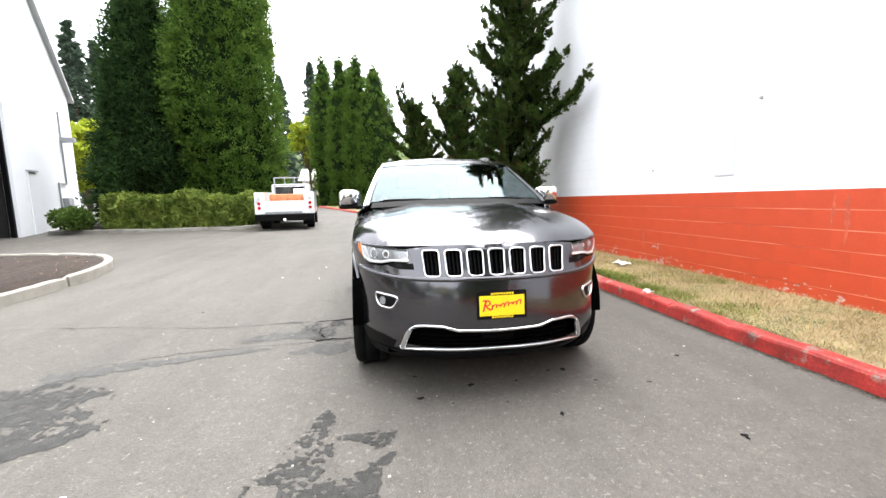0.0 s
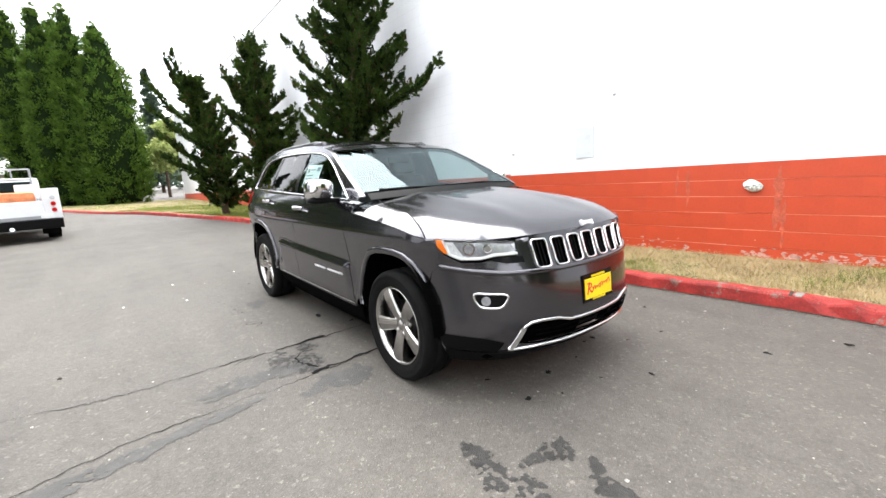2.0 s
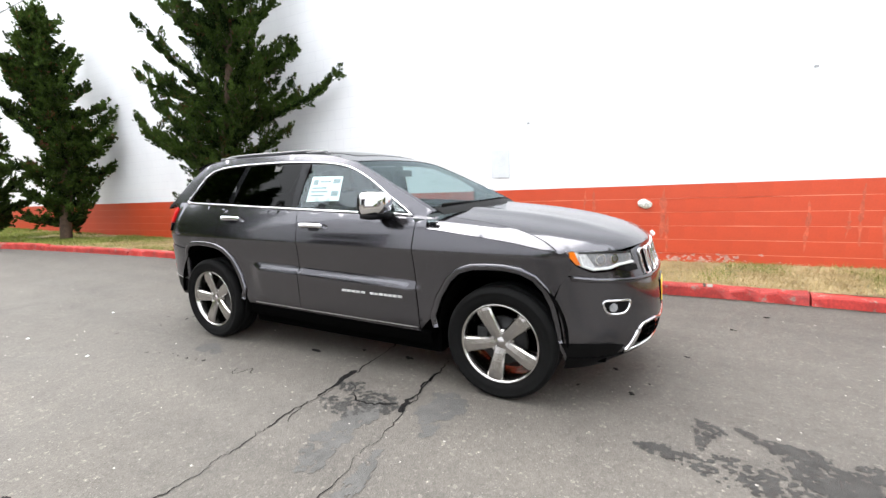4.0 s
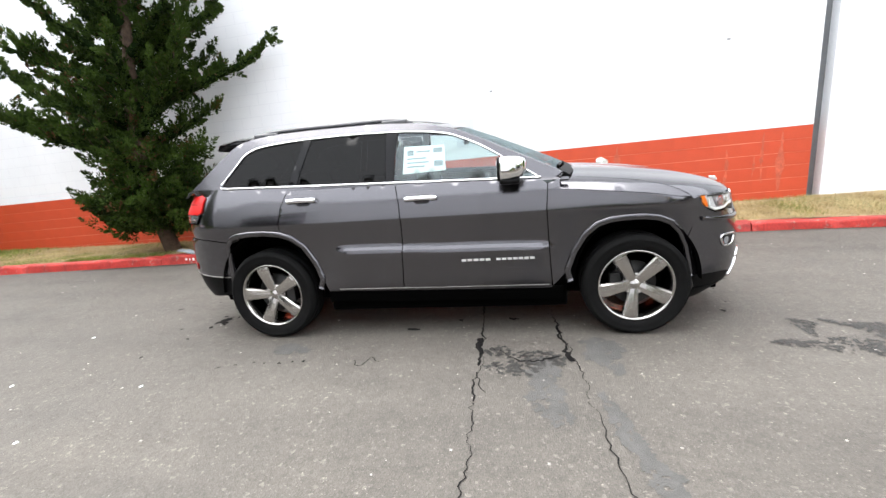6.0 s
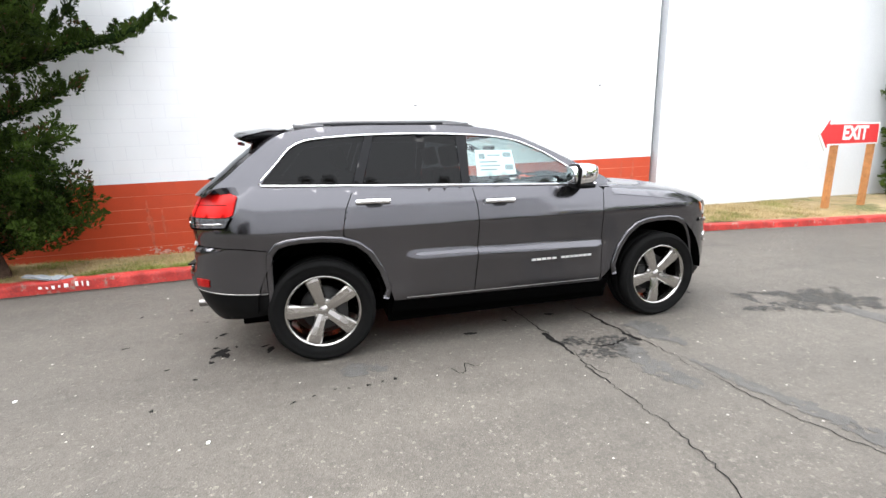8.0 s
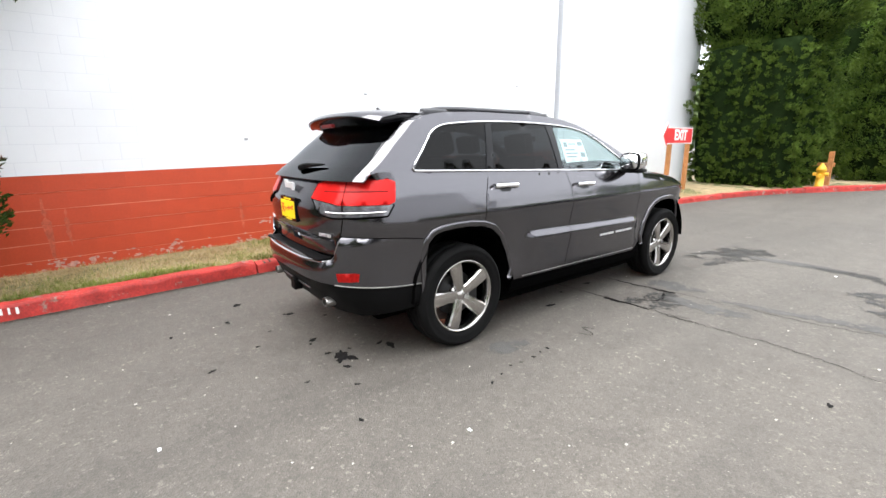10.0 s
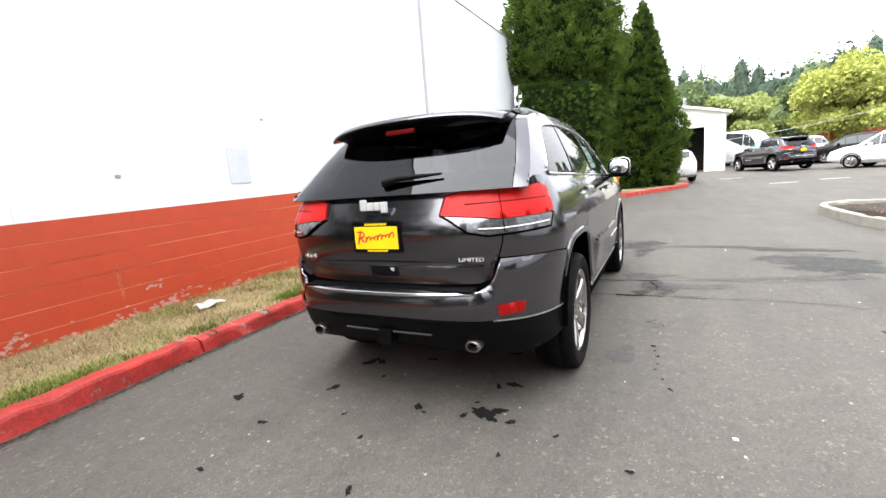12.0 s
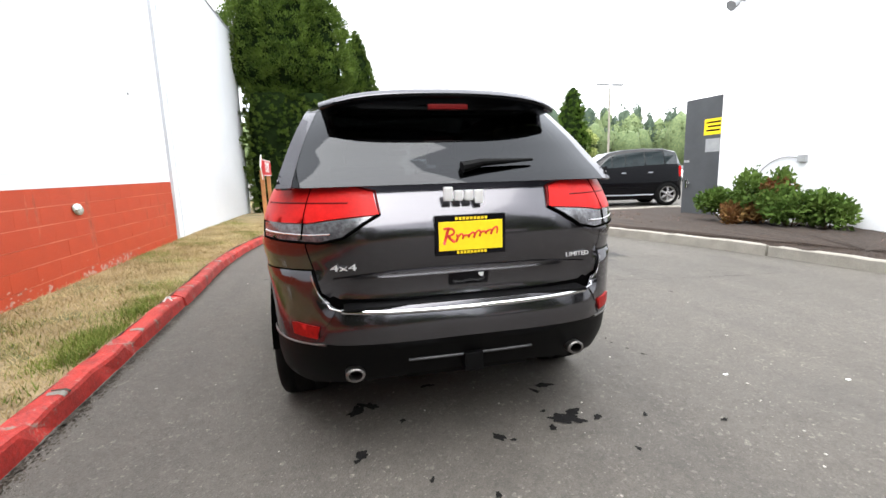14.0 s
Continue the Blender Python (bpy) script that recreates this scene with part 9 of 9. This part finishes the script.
SEDAN = [(-0.5, 0.40, 0.42, 0.7), (-0.47, 0.50, 0.52, 0.8), (-0.36, 0.58, 0.62, 0.86), (-0.22, 0.62, 0.67, 0.88), (-0.13, 0.63, 0.70, 0.85), (0.0, 0.64, 0.97, 0.70), (0.12, 0.64, 1.0, 0.70), (0.24, 0.65, 0.95, 0.70), (0.36, 0.67, 0.72, 0.8), (0.46, 0.66, 0.70, 0.8), (0.485, 0.58, 0.6, 0.8), (0.5, 0.4, 0.42, 0.75)]
BIGVAN = [(-0.5, 0.30, 0.32, 0.7), (-0.47, 0.42, 0.44, 0.85), (-0.40, 0.48, 0.52, 0.88), (-0.33, 0.50, 0.56, 0.88), (-0.22, 0.52, 0.90, 0.8), (-0.14, 0.52, 0.99, 0.8), (0.1, 0.80, 1.0, 0.84), (0.3, 0.80, 1.0, 0.84), (0.45, 0.80, 0.99, 0.84), (0.49, 0.78, 0.84, 0.84), (0.5, 0.30, 0.32, 0.85)]


def facing(dx, dy):
    return math.degrees(math.atan2(dx, -dy))


road_car("crossover_car", "black crossover car parked beyond the mulch bed", pose(-9.8, -10.9, 0.04, 0, 0, facing(0.97, -0.24)), 4.4, 1.95, 2.12, 3.25, M_BLACKPAINT, 0, 1.1, TALLCAR, 0.42, glass=M_WINDOW)
road_car("minivan", "white minivan parked in the car park", pose(-11.1, -23.0, 0.30, 0, 0, facing(0.80, -0.60)), 5.1, 2.0, 1.75, 3.08, M_WHITEPAINT, 0, 0.95, VAN, 0.34, glass=M_WINDOW)
road_car("cargo_van", "white high-roofed cargo van parked by the shed", pose(-6.6, -36.5, 0.58, 0, 0, facing(-0.75, 0.66)), 5.6, 2.05, 2.6, 3.4, M_WHITEPAINT, 0, 1.1, BIGVAN, 0.36, glass=M_WINDOW)
road_car("small_car", "small white car parked behind the exit trees", pose(-1.5, -20.8, 0.27, 0, 0, facing(0.25, -0.97)), 4.0, 1.75, 1.55, 2.5, M_WHITEPAINT, 0, 0.9, CROSSOVER, 0.33, glass=M_WINDOW)
for k, (x, y, s, p, h, lab) in enumerate([(-14.5, -27.5, SEDAN, M_SILVER, 1.45, "silver sedan in the parking row"), (-17.5, -26.5, SEDAN, M_WHITEPAINT, 1.45, "white sedan in the parking row"), (-11.5, -31.0, CROSSOVER, M_BLACKPAINT, 1.65, "dark car in the parking row"),
                                          (-8.8, -33.5, CROSSOVER, M_SILVER, 1.75, "grey pickup-sized car in the parking row"), (-21.5, -25.0, CROSSOVER, M_BLACKPAINT, 1.6, "dark car in the parking row"), (-25.0, -24.0, SEDAN, M_WHITEPAINT, 1.45, "white sedan in the parking row")]):
    road_car("parked_car", lab + " behind the minivan", pose(x, y, rise_at(y), 0, 0, facing(0.9, -0.35) + 8 * (k % 3)), 4.6, 1.82, h, 2.7, p, 0, 0.95, s, 0.33, glass=M_WINDOW, group="row of parked cars")
# the same model as the main vehicle, farther off
twin = copy_thing(suv, pose(-6.75, -26.4, rise_at(-26.4), 0, 0, facing(0.41, -0.91)))
tagged(twin, "dark sport utility vehicle parked among the far cars", "car")
twin.name = "parked_sport_utility"


def service_truck():
    """White pickup with a utility body, seen from behind."""
    e = thing("service_truck", pose(-4.35, 12.45, 0, 0, 0, 186), "white service pickup with open utility body and dark bumper", "truck")
    # local: rear at y = 0, facing +y is backwards; the cab lies at negative y

    def add(name, mat, *a, bevel=0.02, label=""):
        return part(name, boxed(*a, bevel=bevel), mat, e, label)

    for s in (-1, 1):
        body = add("side_box", M_WHITEPAINT, s * 0.72, s * 1.09, -2.6, 0.0, 0.62, 1.46, label="white side locker of the utility body")
        for k in range(3):
            bm = bmesh.new()
            rod(bm, (s * 0.93, 0.0, 0.86 + k * 0.17), (s * 0.93, 0.025, 0.86 + k * 0.17), 0.058, sides=14)
            part("tail_lamp", bm, M_RED if k < 2 else M_REFLECTOR, body, "round tail lamp")
        add("mud_flap", M_BLACK, s * 0.60, s * 1.02, -0.62, -0.58, 0.16, 0.6, bevel=0.005)
        for y in (-1.15, -4.3):
            bm = bmesh.new()
            rod(bm, (s * 0.72, y, 0.37), (s * 1.02, y, 0.37), 0.37, sides=26)
            part("wheel", bm, M_RUBBER, e)
    add("load_floor", M_GREYMETAL, -0.72, 0.72, -2.6, 0.0, 0.62, 0.72)
    add("tailgate", M_WHITEPAINT, -0.72, 0.72, -0.06, 0.0, 0.70, 1.12, label="white tailgate")
    add("rear_bumper", M_BLACK, -1.07, 1.07, -0.02, 0.22, 0.36, 0.62, bevel=0.03, label="wide dark step bumper")
    bm = bmesh.new()
    rod(bm, (0, 0.2, 0.40), (0, 0.36, 0.42), 0.05, sides=12)
    part("tow_ball", bm, M_CHROME, e)
    add("plate", M_WHITEPLATE, -0.9, -0.62, 0.0, 0.012, 0.64, 0.76, bevel=0.003, label="small pale plate")
    add("cab", M_WHITEPAINT, -0.93, 0.93, -5.6, -2.7, 0.5, 1.25, bevel=0.08, label="white cab")
    add("cab_top", M_WHITEPAINT, -0.80, 0.80, -4.3, -2.75, 1.2, 1.82, bevel=0.12)
    add("rear_window", M_WINDOW, -0.62, 0.62, -2.76, -2.74, 1.30, 1.70, bevel=0.003, label="dark rear window")
    add("load_sacks", surface("orange_load", (0.55, 0.19, 0.08), 0.8, vary=0.3, scale=6), -0.6, 0.6, -1.9, -0.3, 0.7, 1.38, bevel=0.14, label="orange and brown load in the bed")
    add("load_box", M_SIGNWHITE, -0.62, -0.2, -2.3, -1.7, 0.7, 1.6, bevel=0.03)
    for s in (-1, 1):
        bm = bmesh.new()
        rod(bm, (s * 0.62, -2.5, 1.4), (s * 0.62, -2.5, 2.08), 0.03, sides=8)
        part("rack_post", bm, M_GREYMETAL, e)
    for z in (2.08, 1.76):
        bm = bmesh.new()
        rod(bm, (-0.62, -2.5, z), (0.62, -2.5, z), 0.025, sides=8)
        part("rack_bar", bm, M_GREYMETAL, e)
    bm = bmesh.new()
    for x in (-0.2, 0.2):
        rod(bm, (x, -2.5, 1.76), (x, -2.5, 2.08), 0.02, sides=8)
    part("rack_bar", bm, M_GREYMETAL, e)


service_truck()
road_car("parked_car", "red car half hidden beside the hedge", pose(-7.2, 22.5, 0, 0, 0, facing(0.1, 0.99)), 4.4, 1.78, 1.5, 2.6, M_REDPAINT, 0, 0.95, SEDAN, 0.33, glass=M_WINDOW)


def shed():
    e = thing("white_shed", pose(0, 0, 0.4), "low white gabled shed with a dark open doorway", "building")

    def add(name, mat, *a, label=""):
        return part(name, boxed(*a), mat, e, label)

    cream = surface("cream_wall_paint", (0.78, 0.76, 0.68), 0.7, vary=0.05)
    add("wall", cream, -4.95, -3.75, -30.3, -30.1, 0, 3.85, label="cream-white end wall")
    add("wall", cream, -1.2, 3.5, -30.3, -30.1, 0, 3.85)
    add("wall", cream, -3.75, -1.2, -30.3, -30.1, 3.0, 3.85)
    add("wall", cream, -4.95, -4.75, -42, -30.3, 0, 3.85)
    add("interior", M_VOID, -4.7, 3.3, -33.0, -32.9, 0, 3.8, label="dark interior")
    v = [(-4.95, -30.3, 3.85), (3.5, -30.3, 3.85), (-0.7, -30.3, 4.85), (-4.95, -30.1, 3.85), (3.5, -30.1, 3.85), (-0.7, -30.1, 4.85)]
    mesh_object("gable", v, [(0, 1, 2), (5, 4, 3), (0, 3, 4, 1), (1, 4, 5, 2), (2, 5, 3, 0)], cream, e, smooth=False)
    v = [(-5.25, -42, 3.85), (-5.25, -29.8, 3.85), (-0.7, -29.8, 4.95), (-0.7, -42, 4.95), (3.8, -29.8, 3.85), (3.8, -42, 3.85)]
    v += [(x, y, z - 0.14) for x, y, z in v]
    mesh_object("roof", v, [(0, 1, 2, 3), (3, 2, 4, 5), (7, 6, 9, 8), (8, 9, 11, 10), (1, 7, 8, 2), (2, 8, 10, 4), (0, 6, 7, 1)], M_SIGNWHITE, e, "white roof edge", smooth=False)
    bm = bmesh.new()
    rod(bm, (-2.6, -31, 4.4), (-2.6, -31, 5.1), 0.09)
    part("vent_pipe", bm, M_GREYMETAL, e)


shed()


def lot_lamp():
    e = thing("lot_lamp", pose(-22.6, -30.5, 0.46), "tall grey car park lamp with two flat heads", "street lamp")
    bm = bmesh.new()
    rod(bm, (0, 0, 0), (0, 0, 8.3), 0.11, 0.07)
    part("pole", bm, surface("pale_pole", (0.24, 0.22, 0.18), 0.6, vary=0.1), e)
    for s in (-1, 1):
        bm = bmesh.new()
        box(bm, s * 0.15, s * 1.25, -0.2, 0.2, 8.32, 8.46, bevel=0.04)
        part("lamp_head", bm, M_GREYMETAL, e)


lot_lamp()


def red_container_wall():
    e = thing("orange_wall", pose(0, 0, 0.6), "low orange-red painted wall behind the parking rows", "wall")
    bm = bmesh.new()
    box(bm, -23.5, -13.6, -46.2, -45.9, 0, 2.2)
    part("wall", bm, surface("faded_orange_paint", (0.45, 0.12, 0.05), 0.7, vary=0.15, scale=0.8), e)
    bm = bmesh.new()
    rod(bm, (-14.2, -45.8, 0), (-14.2, -45.8, 3.6), 0.10)
    part("post", bm, M_WOOD, e)


red_container_wall()


def overhead_line(name, a, b, sag, label):
    bm = bmesh.new()
    p = [tuple(Vector(a).lerp(Vector(b), t) - Vector((0, 0, sag * 4 * t * (1 - t)))) for t in np.linspace(0, 1, 14)]
    for q, r in zip(p, p[1:]):
        rod(bm, q, r, 0.018, sides=5)
    tagged(part(name, bm, M_GREYMETAL), label, "cable")


overhead_line("overhead_cable", (-4.95, -30.0, 2.4), (-20.0, -44.0, 5.0), 0.3, "thin overhead cable slung from the shed")
for k, (x, y) in enumerate([(-5.9, -16.5), (-4.7, -21.0), (-7.6, -17.3)]):
    v = [(x, y, rise_at(y) + 0.004), (x + 0.9, y + 0.05, rise_at(y) + 0.004), (x + 0.9, y + 0.2, rise_at(y + 0.2) + 0.004), (x, y + 0.15, rise_at(y + 0.15) + 0.004)]
    tagged(mesh_object("parking_line", v, [(0, 1, 2, 3)], M_PARKLINE, smooth=False), "worn white parking mark on the asphalt", "marking")


def far_house():
    e = thing("far_house", pose(-8.5, 62, 0), "pale house far along the drive behind trees", "house")
    bm = bmesh.new()
    box(bm, -3.5, 3.5, 0, 6, 0, 3.4)
    part("wall", bm, surface("pale_house_wall", (0.5, 0.42, 0.36), 0.8, vary=0.1), e)
    v = [(-4, -0.5, 3.3), (4, -0.5, 3.3), (4, 3, 5.2), (-4, 3, 5.2), (4, 6.5, 3.3), (-4, 6.5, 3.3)]
    mesh_object("roof", v, [(0, 1, 2, 3), (3, 2, 4, 5)], M_ROOF, e, smooth=False)
    for x in (-2.2, 0, 2.2):
        bm = bmesh.new()
        box(bm, x - 0.6, x + 0.6, -0.03, 0.02, 1.0, 2.3)
        part("window", bm, M_WINDOW, e)


far_house()


mulch_litter()
red_blocks()
